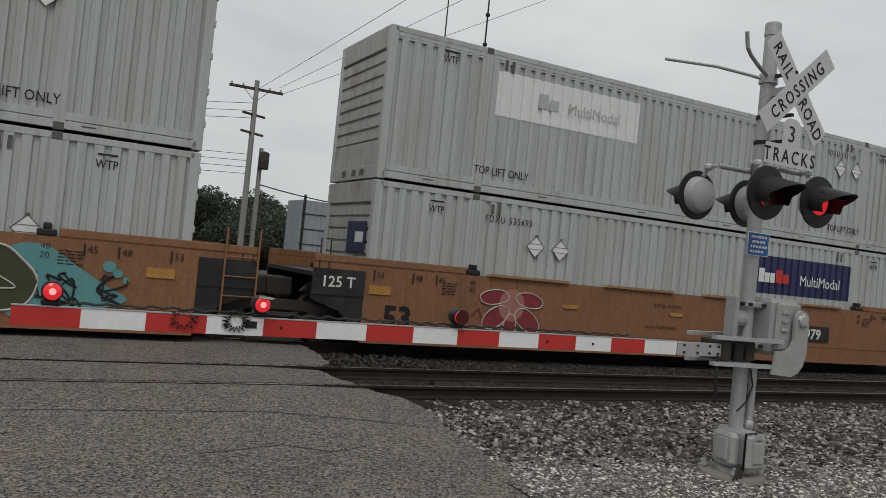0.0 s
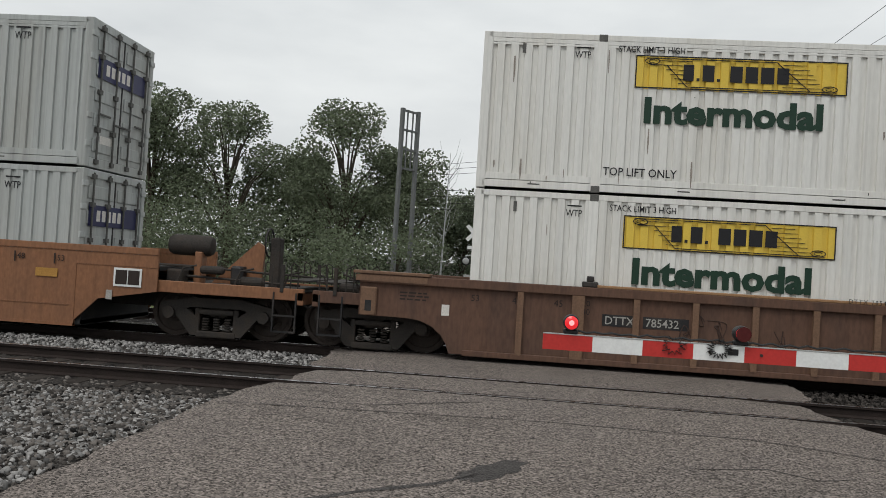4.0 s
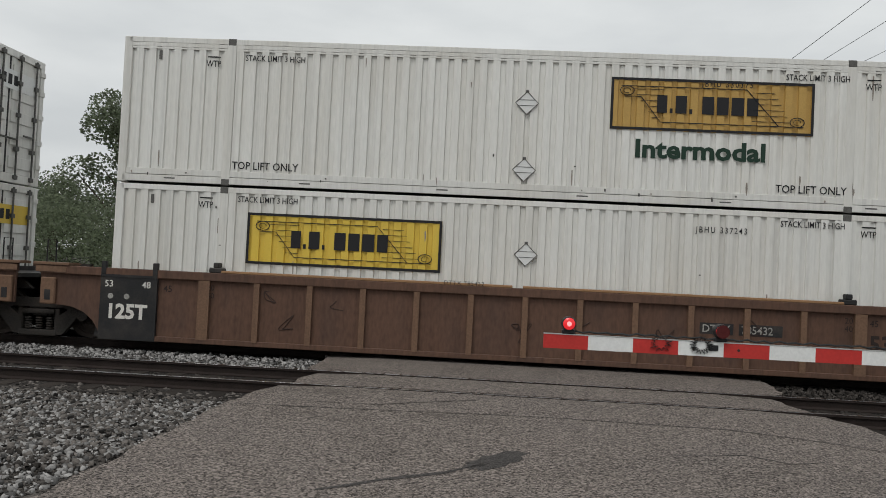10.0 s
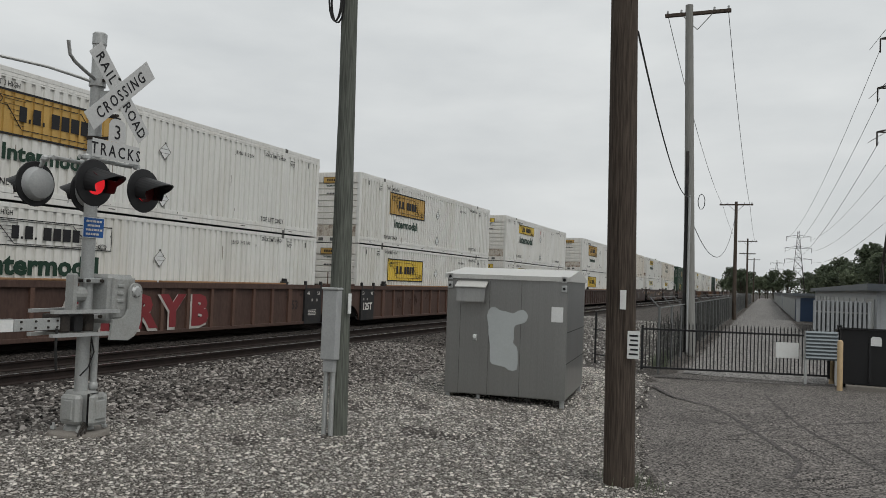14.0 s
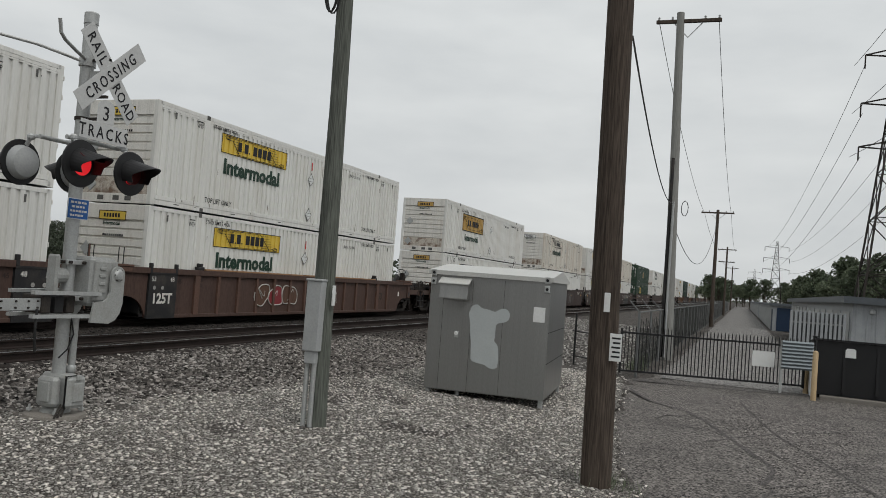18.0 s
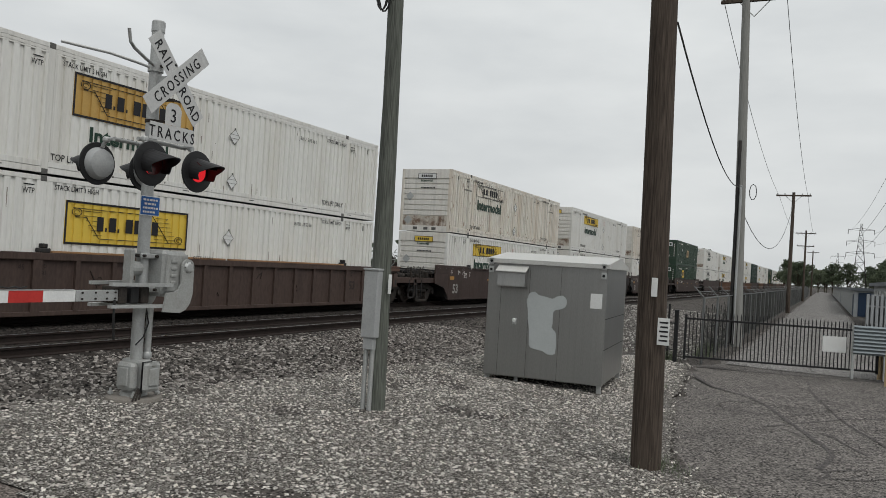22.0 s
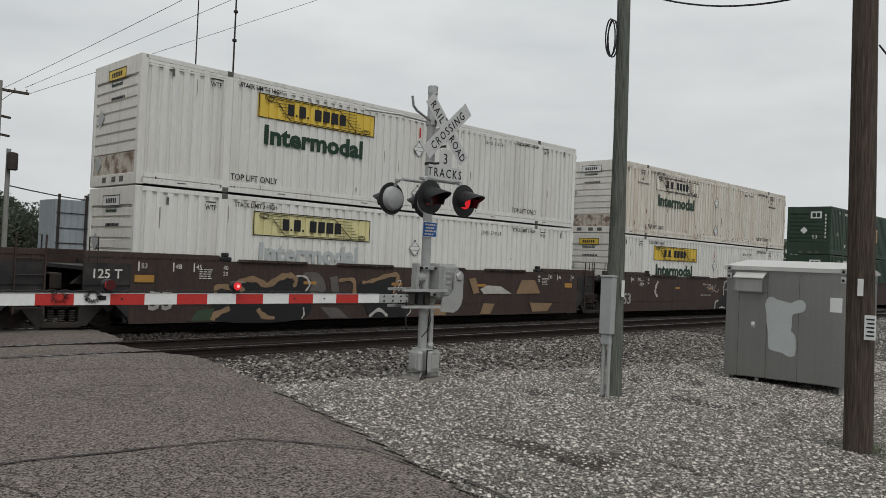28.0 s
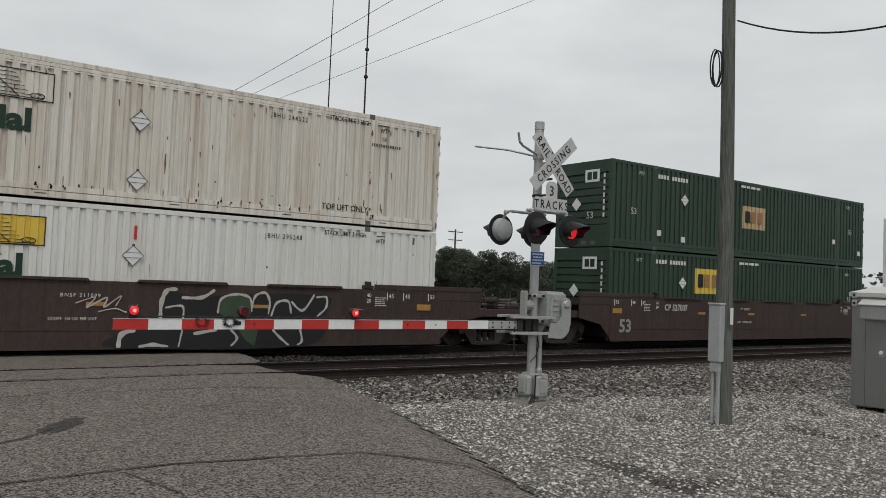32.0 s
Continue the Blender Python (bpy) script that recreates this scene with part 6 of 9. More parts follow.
spray(11, 0, FADED, [(5.23, 1.21), (5.48, 1.26), (5.56, 0.76), (5.33, 0.73)])
spray(11, 0, FADED, [(4.96, 0.43), (5.52, 0.41), (5.9, 0.14), (5.29, 0.14)])
spray(11, 0.075, SPRAYT, [(1.88, 0.14), (1.96, 0.28), (2.32, 0.43)])
spray(11, 0.06, SPRAYT, [(1.94, 0.67), (1.95, 0.92), (2.29, 0.92), (2.72, 0.7)])
spray(11, 0.075, SPRAYT, [(2.68, 0.82), (2.54, 1.05), (2.96, 1.13), (3.32, 0.99), (3.68, 1.18), (3.99, 1.24), (4.17, 1.12), (4.1, 0.95)])
spray(11, 0.03, SPRAYW, [(4.17, 1.23), (4.45, 1.21), (4.59, 1.02), (4.46, 0.84)])
spray(11, 0.06, SPRAYT, [(5.52, 1.13), (6.01, 1.15), (6.1, 0.76), (6.35, 0.75)])
spray(11, 0.06, SPRAYT, [(6.33, 1.09), (6.68, 1.14), (7.22, 1.29), (7.63, 1.31), (7.53, 0.98), (7.48, 0.72)])
spray(11, 0.07, SPRAYT, [(3.08, 0.41), (3.24, 0.24), (3.58, 0.14)])
spray(11, 0.025, SPRAYW, [(4.42, 0.44), (4.45, 0.25), (4.38, 0.14)])
spray(11, 0.05, SPRAYW, [(6.61, 0.14), (6.97, 0.34), (7.3, 0.14)])
spray(11, 0.02, SPRAYW, [(8.2, 0.43), (8.15, 0.25), (8.01, 0.14)])
spray(11, 0, SPRAYW, [(9.5, 0.77), (9.69, 1.15), (10.01, 1.2), (10.03, 0.77)])
spray(11, 0, SPRAYT, [(10.6, 1.26), (10.91, 1.29), (11.11, 0.83), (10.83, 0.78)])
spray(11, 0, SPRAYW, [(11.13, 0.94), (11.48, 1.06), (12.13, 1.03), (12.67, 0.8), (11.3, 0.79)])
spray(11, 0, SPRAYT, [(12.9, 0.79), (13.19, 1.26), (13.9, 1.26), (14.21, 0.81)])
spray(11, 0, SPRAYT, [(8.69, 0.46), (9.66, 0.48), (9.63, 0.14), (8.87, 0.14)])
spray(11, 0, SPRAYT, [(11.32, 0.49), (11.85, 0.47), (11.66, 0.14), (11.16, 0.15)])
spray(11, 0, SPRAYT, [(13.65, 0.5), (14.91, 0.47), (14.63, 0.19), (13.8, 0.19)])
spray(11, 0.02, SPRAYW, [(7.59, 1.13), (7.74, 1.16), (7.64, 0.91), (7.78, 0.98), (7.56, 0.76)])
spray(11, 0.02, SPRAYW, [(7.77, 0.79), (7.98, 0.86), (8.17, 0.77), (8.36, 0.83)])
spray(12, 0, HOOD, [(8.08, 0.14), (8.12, 0.45), (8.95, 0.75), (8.97, 1.35), (9.81, 1.24), (10.61, 1.34), (12.89, 1.35), (12.91, 0.95), (12.41, 0.14)])
spray(12, 0, SPRAYG, [(10.18, 0.98), (10.27, 1.25), (10.61, 1.33), (10.94, 1.27), (10.99, 0.93), (10.77, 0.78), (10.43, 0.78)])
spray(12, 0, SPRAYG, [(10.7, 0.52), (11.18, 0.53), (11.1, 0.14), (10.88, 0.27)])
spray(12, 0.05, SPRAYW, [(8.92, 0.75), (8.93, 1.13), (9.04, 1.38), (9.26, 1.41)])
spray(12, 0.025, SPRAYW, [(9.01, 1.0), (9.38, 1.04), (9.41, 0.75)])
spray(12, 0.04, SPRAYW, [(9.36, 1.23), (9.81, 1.24), (10.1, 1.42)])
spray(12, 0.03, SPRAYW, [(10.19, 0.89), (10.26, 1.22), (10.61, 1.33), (10.94, 1.25), (11.0, 0.93)])
spray(12, 0.03, SPRAYW, [(10.99, 0.99), (11.07, 1.3), (11.31, 1.38), (11.43, 1.18), (11.41, 0.88)])
spray(12, 0.03, SPRAYW, [(11.48, 0.83), (11.61, 1.15), (11.9, 1.19), (11.99, 0.9)])
spray(12, 0.03, SPRAYW, [(11.98, 1.19), (12.29, 0.98), (12.59, 1.37)])
spray(12, 0.03, SPRAYW, [(12.63, 1.3), (12.91, 1.31), (12.91, 1.05), (12.68, 0.84)])
spray(12, 0.055, SPRAYW, [(8.08, 0.14), (8.13, 0.42), (8.41, 0.52)])
spray(12, 0.04, SPRAYW, [(8.49, 0.15), (8.79, 0.2), (9.12, 0.14)])
spray(12, 0.02, SPRAYW, [(9.41, 0.52), (9.34, 0.14)])
spray(12, 0.04, SPRAYW, [(9.66, 0.43), (10.19, 0.52)])
spray(12, 0.03, SPRAYW, [(10.51, 0.52), (10.67, 0.33), (10.53, 0.14)])
spray(12, 0.03, SPRAYW, [(11.53, 0.52), (11.73, 0.33), (11.97, 0.14)])
spray(12, 0.03, SPRAYW, [(12.24, 0.52), (12.3, 0.25), (12.18, 0.14)])
spray(12, 0.016, SPRAYW, [(7.19, 1.07), (7.57, 1.2), (7.41, 0.98), (7.8, 1.2), (7.75, 0.99), (8.08, 1.24), (7.98, 1.02)])
spray(12, 0.014, SPRAYW, [(7.64, 0.9), (7.98, 0.97), (8.22, 0.9), (8.44, 1.06)])
spray(12, 0.07, SPRAYW, [(2.93, 1.33), (2.77, 1.12), (2.73, 0.86), (2.92, 0.69)])
throw_up(CARS[10], CL - 7.0, CL - 4.2, 0.35, 1.3, (MAROON, FADED, MAROON), FADED, 85, 3)
# letters in dull red with white edges on one ribbed car
for w_, xx in (("S", 4.95), ("K", 6.0), ("R", 7.1), ("Y", 8.17), ("B", 9.3)):
    lettering(w_, xx - 0.06, -1.571, 0.25, 0.86, SPRAYW, CARS[6], "painted_letter_shadow", bold=0.09, squeeze=1.1)
    lettering(w_, xx, -1.576, 0.31, 0.82, DULLRED, CARS[6], "painted_letter", bold=0.08, squeeze=1.1)
for i in (8,):
    throw_up(CARS[i], 5.0, 7.6, 0.35, 1.2, (RUST, DULLRED), SPRAYW, 90 + i, 3)
    scribble(CARS[i], 9.5, 10.6, 0.4, 1.1, SPRAYW, 95, 7, 0.015, -1.57)
for w_ in ([(2.25, 0.7), (2.13, 0.57), (1.94, 0.61), (1.88, 0.75), (2.01, 0.88), (2.21, 0.9), (2.28, 0.72)], [(1.97, 1.03), (2.01, 0.88)], [(2.99, 1.03), (3.02, 0.46)],
           [(3.12, 1.04), (3.33, 0.95), (3.31, 0.82), (3.11, 0.76), (3.44, 0.83), (3.42, 0.38), (3.52, 0.39)], [(4.25, 1.04), (4.08, 0.86), (4.02, 0.61), (4.06, 0.44)], [(4.53, 1.06), (4.42, 0.78), (4.38, 0.55)]):
    part("chalk_letter", stroke(curve_through(w_, 4) if len(w_) > 2 else w_, 0.011, y=-1.505, taper=1.0), CHALK, CARS[3])
for w_ in ([(5.03, 0.46), (5.05, 1.06)], [(5.25, 0.99), (5.01, 0.71), (5.31, 0.45), (5.59, 0.91)], [(7.40, 0.6), (7.46, 1.08), (7.61, 0.6)], [(7.3, 0.82), (7.6, 0.86)],
           [(8.13, 1.11), (8.1, 0.67), (8.24, 0.34), (8.41, 0.35)], [(8.11, 1.08), (8.36, 1.0), (8.34, 0.85), (8.19, 0.8), (8.41, 0.49)]):
    part("chalk_letter", stroke(w_, 0.011, y=-1.505, taper=1.0), CHALK, CARS[3])
for i in (2, 4, 7, 9):
    scribble(CARS[i], 3.0, 12.8, 0.45, 1.15, CHALK if i != 9 else LETTERO, 100 + i, 10, 0.011, -1.506)
pts = [(5.86 + 1.05 * q / 16, -1.54, 1.16 - 0.46 * (1 - abs(2 * q / 16 - 1) ** 1.5)) for q in range(17)]
ch = part("hanging_chain", Mesh().rod(pts, 0.022, 6), BLACK, CARS[3], "dark chain sagging between two ribs")
for q in (1, 3, 9, 12, 15):
    part("chain_link", Mesh().box(pts[q][0] - 0.028, pts[q][0] + 0.028, -1.575, -1.515, pts[q][2] - 0.03, pts[q][2] + 0.03, 0.008), SIGNWHITE, ch, "bright worn link")
part("chain_hook", Mesh().box(6.28, 6.46, -1.57, -1.505, 0.66, 0.78, 0.02), BLACK, ch)
# the dark-panelled car: block mark, handwritten words, swollen ring letters, pale plates and end gear
GLYPHS = {"T": [[(0, 1), (1, 1)], [(0.5, 1), (0.5, 0)]], "R": [[(0, 0), (0, 1), (0.8, 0.9), (0.8, 0.6), (0, 0.5), (0.9, 0)]], "O": [[(0.5, 1), (0.05, 0.7), (0.1, 0.1), (0.8, 0.05), (0.95, 0.6), (0.5, 1)]],
          "L": [[(0.1, 1), (0, 0), (0.9, 0.05)]], "S": [[(0.9, 0.9), (0.3, 1), (0.1, 0.6), (0.8, 0.45), (0.7, 0.05), (0, 0.1)]], "P": [[(0.1, 0), (0, 1), (0.9, 0.85), (0.7, 0.5), (0, 0.45)]],
          "I": [[(0.5, 1), (0.45, 0)]], "K": [[(0, 1), (0.1, 0)], [(0.9, 1), (0.1, 0.5), (0.9, 0)]], "Y": [[(0, 1), (0.5, 0.5), (1, 1)], [(0.5, 0.5), (0.4, 0)]], "A": [[(0, 0), (0.5, 1), (1, 0)], [(0.2, 0.35), (0.8, 0.4)]],
          "V": [[(0, 1), (0.5, 0), (1, 1)]], "E": [[(0.9, 1), (0, 0.9), (0.1, 0), (1, 0.1)], [(0.05, 0.5), (0.7, 0.5)]], "U": [[(0, 1), (0.1, 0.1), (0.8, 0), (0.9, 1)]], "N": [[(0, 0), (0.05, 1), (0.85, 0), (0.95, 1)]]}


def handwritten(car, word, x0, x1, z0, z1, mat, seed, r=0.013, y=-1.521):
    rr = random.Random(seed)
    w = (x1 - x0) / len(word)
    for k, ch in enumerate(word):
        lift, high, lean = rr.uniform(-0.08, 0.08), rr.uniform(0.85, 1.15), rr.uniform(-0.05, 0.2)
        ms = Mesh()
        for pts_ in GLYPHS[ch]:
            ms.rod([(x0 + w * (k + 0.8 * u + lean * v), y, z0 + (z1 - z0) * (lift + high * v)) for u, v in pts_], r, 5, r * 0.8)
        part("sprayed_letter", ms, mat, car)


part("block_panel", Mesh().box(9.96, 12.63, -1.5205, -1.5175, 0.62, 1.09), BLACK, CARS[5])
for q, xa in enumerate((10.17, 10.92, 11.67)):
    part("block_mark", Mesh().prism([(xa, 0.95), (xa + 0.09, 1.05), (xa + 0.8, 1.05), (xa + 0.72, 0.93), (xa + 0.5, 0.93), (xa + 0.4, 0.67), (xa + 0.1, 0.67), (xa + 0.22, 0.93)], -1.5235, -1.5207, "y"), LETTERW, CARS[5])
    for z in (0.74, 0.8, 0.86):
        part("block_rule", Mesh().box(xa + 0.4, xa + 0.78, -1.5235, -1.5207, z, z + 0.022), LETTERW, CARS[5])
for word, xa, xb, za, zb_, r_ in (("TROLL", 5.45, 6.2, 1.15, 1.37, 0.014), ("SPIKY", 8.71, 9.27, 1.3, 1.42, 0.013), ("IKKR", 8.73, 9.23, 1.15, 1.28, 0.013), ("UN", 8.87, 9.16, 0.88, 1.0, 0.012), ("SLAVERS", 9.39, 10.39, 1.12, 1.3, 0.012), ("VIKKR", 10.6, 11.54, 1.14, 1.42, 0.014)):
    handwritten(CARS[5], word, xa, xb, za, zb_, SPRAYW, int(xa * 100), r_)
PALECHALK = material("pale_brown_scribble", (0.26, 0.19, 0.145), 0.7, vary=0.2)
for keys in ([(6.25, 1.2), (6.4, 1.42), (6.75, 1.44), (6.95, 1.25), (6.8, 1.05), (6.6, 1.0), (6.95, 0.85), (6.85, 0.68), (6.5, 0.7)], [(6.86, 1.2), (7.05, 1.44), (7.35, 1.42), (7.55, 1.1), (7.5, 0.72)], [(7.2, 1.25), (7.15, 0.95), (7.22, 0.75)],
             [(7.65, 0.75), (7.62, 1.35), (7.9, 1.38), (8.1, 1.1), (7.95, 0.78)], [(7.82, 1.15), (7.82, 0.92)], [(8.2, 0.75), (8.15, 1.2), (8.3, 1.4), (8.62, 1.3), (8.7, 0.85)], [(8.4, 1.15), (8.42, 0.9)], [(9.5, 1.0), (9.7, 1.06), (9.9, 0.99)],
             [(6.2, 0.5), (6.5, 0.35), (7.0, 0.4), (7.4, 0.33), (7.9, 0.42)]):
    part("ring_mark", stroke(curve_through(keys, 4), 0.015, y=-1.52, taper=1), PALECHALK, CARS[5])
for xa, xb, z in ((2.96, 3.26, 1.23), (10.3, 10.68, 1.24)):
    p_ = part("pale_plate", Mesh().box(xa, xb, -1.522, -1.5175, z, z + 0.14), FADEDWHITE, CARS[5])
    for q in range(3):
        part("plate_line", Mesh().box(xa + 0.03, xb - 0.03, -1.5235, -1.522, z + 0.025 + 0.04 * q, z + 0.04 + 0.04 * q), LETTER, p_)
scribble(CARS[5], 3.4, 5.0, 1.1, 1.4, CHALK, 121, 8, 0.012, -1.52)
scribble(CARS[5], 0.6, 3.0, 0.7, 1.3, PALECHALK, 122, 6, 0.008, -1.52)
scribble(CARS[5], 13.2, 15.6, 0.6, 1.4, PALECHALK, 123, 7, 0.009, -1.52)
gear = part("end_gear_box", Mesh().box(CL + 1.21, CL + 1.93, -1.54, -1.25, 0.71, 1.46, 0.01), BLACK, CARS[5], "black box with a white-framed plate")
fm = Mesh()
for a_, b_, c_, d_ in ((1.27, 1.87, 0.9, 0.93), (1.27, 1.87, 1.23, 1.26), (1.27, 1.3, 0.93, 1.23), (1.84, 1.87, 0.93, 1.23), (1.56, 1.58, 0.98, 1.2), (1.3, 1.84, 1.07, 1.09)):
    fm.box(CL + a_, CL + b_, -1.546, -1.541, c_, d_)
part("plate_frame", fm, LETTERW, gear)
part("pale_plate", Mesh().box(CL + 0.95, CL + 1.17, -1.523, -1.5175, 1.02, 1.29), LETTERW, CARS[5])
for q in range(2):
    bars(CARS[5], CL + 0.25, 1.22 - 0.09 * q, (0.14, 0.2, 0.16, 0.12), 0.04, 0.03, FADEDWHITE, -1.518)
part("reflector", Mesh().box(CL - 0.02, CL + 0.92, -1.521, -1.5175, 0.9, 1.03), REFLECT, CARS[5])
for q, hgt in enumerate((1.9, 1.75, 1.95, 1.85)):
    part("grab_iron", Mesh().rod([(CL + 2.3 + 0.42 * q, -1.4, 1.0), (CL + 2.3 + 0.42 * q, -1.4, hgt), (CL + 2.42 + 0.42 * q, -1.4, hgt), (CL + 2.42 + 0.42 * q, -1.4, 1.0)], 0.018, 6), TRUCK, CARS[5])

for e in list(PATTERN.values()) + list(PLAINER.values()):
    for o in (*e.children_recursive, e):
        bpy.data.objects.remove(o)
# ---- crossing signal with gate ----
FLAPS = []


def signal_head(parent, x, y, z, facing, lens_mat, side=""):
    """A round black background with lens and hood; facing -1 looks to -y, +1 to +y."""
    f = facing
    head = part("lamp_head", Mesh().lathe([(0.02, 0.0), (0.26, 0.0), (0.265, f * 0.012), (0.26, f * 0.024), (0.17, f * 0.03), (0.02, f * 0.03)], (x, y, z), "y", 32), HOOD, parent, "black round signal background")
    part("lens", Mesh().lathe([(0.01, f * 0.043), (0.08, f * 0.04), (0.132, f * 0.032), (0.132, f * 0.0305)], (x, y, z), "y", 24), lens_mat, head, "red signal lens")
    # open hood, longer above than below
    ms, seg = Mesh(), 20
    v = []
    for k in range(seg + 1):
        w = math.radians(-35 + 250 * k / seg)
        long = 0.15 + 0.25 * max(0.0, math.sin(w))
        for r in (0.172, 0.164):
            v.append((x + r * math.cos(w), y + f * 0.028, z + r * math.sin(w)))
            v.append((x + r * 0.93 * math.cos(w), y + f * (0.028 + long), z + r * 0.86 * math.sin(w) - 0.2 * long))
    fs = []
    for k in range(seg):
        a = 4 * k
        fs += [(a, a + 1, a + 5, a + 4), (a + 2, a + 6, a + 7, a + 3), (a + 1, a + 3, a + 7, a + 5)]
    part("hood", ms.add(v, fs), HOOD, head)
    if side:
        # added dark disc, hinged above the lens, swings up under the hood; imitates flashing
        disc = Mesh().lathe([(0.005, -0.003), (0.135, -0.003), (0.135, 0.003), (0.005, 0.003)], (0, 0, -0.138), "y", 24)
        FLAPS.append((part("shutter", disc, LAMPOFF, head, "added dark red disc that hides the lit lens"), (x, y + f * 0.047, z + 0.138), f * 63, side, 0.62))
    part("lamp_case", Mesh().lathe([(0.02, -f * 0.13), (0.1, -f * 0.125), (0.17, -f * 0.09), (0.195, -f * 0.03), (0.2, -f * 0.002)], (x, y, z), "y", 24), LAMPBACK, head, "grey rounded lamp case", smooth=True)
    part("bracket", Mesh().rod([(x, y - f * 0.06, z + 0.2), (x, y - f * 0.12, z + 0.3), (x * 0.9, y - f * 0.2, z + 0.31)], 0.024, 8).lathe([(0.03, -0.03), (0.045, -0.01), (0.045, 0.02), (0.03, 0.04)], (x, y - f * 0.12, z + 0.29), "z", 10), GALV, head)


signal = thing("crossing_signal", "grey steel railroad crossing signal mast with red lamps", "crossing signal")
part("mast", Mesh().rod([(0, 0, 0.05), (0, 0, 4.6)], 0.075, 20), GALV, signal, "galvanised steel mast", smooth=True)
part("mast_cap", Mesh().lathe([(0.076, 0), (0.083, 0.005), (0.083, 0.13), (0.07, 0.145), (0.01, 0.15)], (0, 0, 4.58), "z", 20), GALV, signal, smooth=True)
part("foundation", Mesh().lathe([(0.33, -0.3), (0.35, -0.02), (0.33, 0.03), (0.29, 0.045), (0.1, 0.05)], (0, 0, 0), "z", 28), CONC, signal, "weathered concrete foundation ring", smooth=True)
base = part("junction_base", Mesh().box(-0.085, 0.085, -0.23, 0.18, 0.10, 0.49, 0.03).lathe([(0.17, 0.04), (0.15, 0.09), (0.11, 0.13), (0.09, 0.2)], (0, 0, 0), "z", 16), CAST, signal, "cast junction box base")
part("base_cover", Mesh().box(-0.2, -0.09, -0.17, 0.12, 0.13, 0.46, 0.035).box(-0.215, -0.19, -0.1, 0.05, 0.18, 0.41, 0.012), CAST, base)
part("base_cover", Mesh().box(-0.13, 0.13, -0.31, -0.235, 0.12, 0.48, 0.035).box(-0.07, 0.07, -0.325, -0.30, 0.19, 0.41, 0.012).box(-0.04, 0.04, -0.325, -0.3, 0.43, 0.5, 0.012), CAST, base)
part("gasket", Mesh().box(-0.12, 0.12, -0.2345, -0.2305, 0.11, 0.485), HOOD, base)
for q in range(3):
    part("ground_wire", Mesh().rod([(-0.12 + 0.05 * q, -0.2, 0.16), (-0.2 + 0.04 * q, -0.24, 0.1), (-0.26 + 0.05 * q, -0.26, 0.03)], 0.012, 6), TRUCK, base)
for bx, by in ((-0.19, -0.2), (0.19, -0.2), (-0.19, 0.19), (0.19, 0.19)):
    part("anchor_bolt", Mesh().rod([(bx, by, 0.03), (bx, by, 0.13)], 0.016, 6).lathe([(0.035, 0), (0.035, 0.03)], (bx, by, 0.06), "z", 6), GALV, base)
part("conduit", Mesh().rod([(0.13, -0.05, 0.45), (0.13, -0.05, 1.15)], 0.04, 12).lathe([(0.05, 0), (0.055, 0.02), (0.055, 0.06), (0.04, 0.08)], (0.13, -0.05, 0.5), "z", 12), GALV, signal, smooth=True)
part("cable", Mesh().rod([(-0.02, -0.14, 1.12), (0.02, -0.15, 0.95), (-0.03, -0.13, 0.78), (-0.12, -0.1, 0.68)], 0.01, 6), WIRE, signal)
# mechanism
mech = part("gate_mechanism", Mesh().box(0.12, 0.52, -0.24, 0.22, 1.28, 1.86, 0.04), CAST, signal, "grey gate mechanism case")
part("case_door", Mesh().box(0.14, 0.5, -0.275, -0.242, 1.34, 1.82, 0.02), CAST, mech)
for k in range(4):
    part("case_rib", Mesh().box(0.2, 0.3, -0.29, -0.272, 1.44 + 0.09 * k, 1.48 + 0.09 * k, 0.008), CAST, mech)
for z in (1.36, 1.78):
    for y in (-0.115, 0.075):
        part("clamp", Mesh().box(-0.13, 0.16, y, y + 0.04, z - 0.03, z + 0.03, 0.01), GALV, mech)
    for bx in (-0.1, 0.1):
        part("clamp_bolt", Mesh().rod([(bx, -0.15, z), (bx, 0.15, z)], 0.018, 8), TRUCK, mech)
part("motor", Mesh().rod([(-0.24, -0.02, 1.62), (-0.08, -0.02, 1.62)], 0.09, 14).box(-0.26, -0.2, -0.1, 0.06, 1.42, 1.86, 0.02), CAST, mech)
# curved support plates from the shaft down and forward to the arm
for y in (-0.34, 0.27):
    out = []
    for k in range(9):
        w = math.radians(10 + 160 * k / 8)
        out.append((0.44 + 0.105 * math.cos(w), 1.66 + 0.105 * math.sin(w)))
    inner = [(0.335, 1.45), (0.30, 1.38), (0.24, 1.345), (0.10, 1.335)]
    low = [(0.06, 1.10), (0.34, 1.08), (0.44, 1.12), (0.51, 1.20), (0.545, 1.32)]
    pl = part("support_plate", Mesh().prism(out + inner + low, y, y + 0.03, "y"), CAST, signal, "curved gate arm support plate")
    part("shaft_hub", Mesh().lathe([(0.02, -0.03), (0.05, -0.028), (0.075, -0.005), (0.075, 0.02)], (0.44, y, 1.66), "y", 16), GALV, pl)
    for k in range(6):
        w = k * math.pi / 3
        part("hub_bolt", Mesh().lathe([(0.012, -0.014), (0.012, 0.004)], (0.44 + 0.062 * math.cos(w), y, 1.66 + 0.062 * math.sin(w)), "y", 6), TRUCK, pl)
    for z in (1.17, 1.43):
        part("arm_rail", Mesh().prism([(0.2, y), (0.2, y + 0.07), (-0.62, y * 0.55 - 0.02 + 0.06), (-0.62, y * 0.55 - 0.02)], z - 0.02, z + 0.02, "z"), GALV, signal)
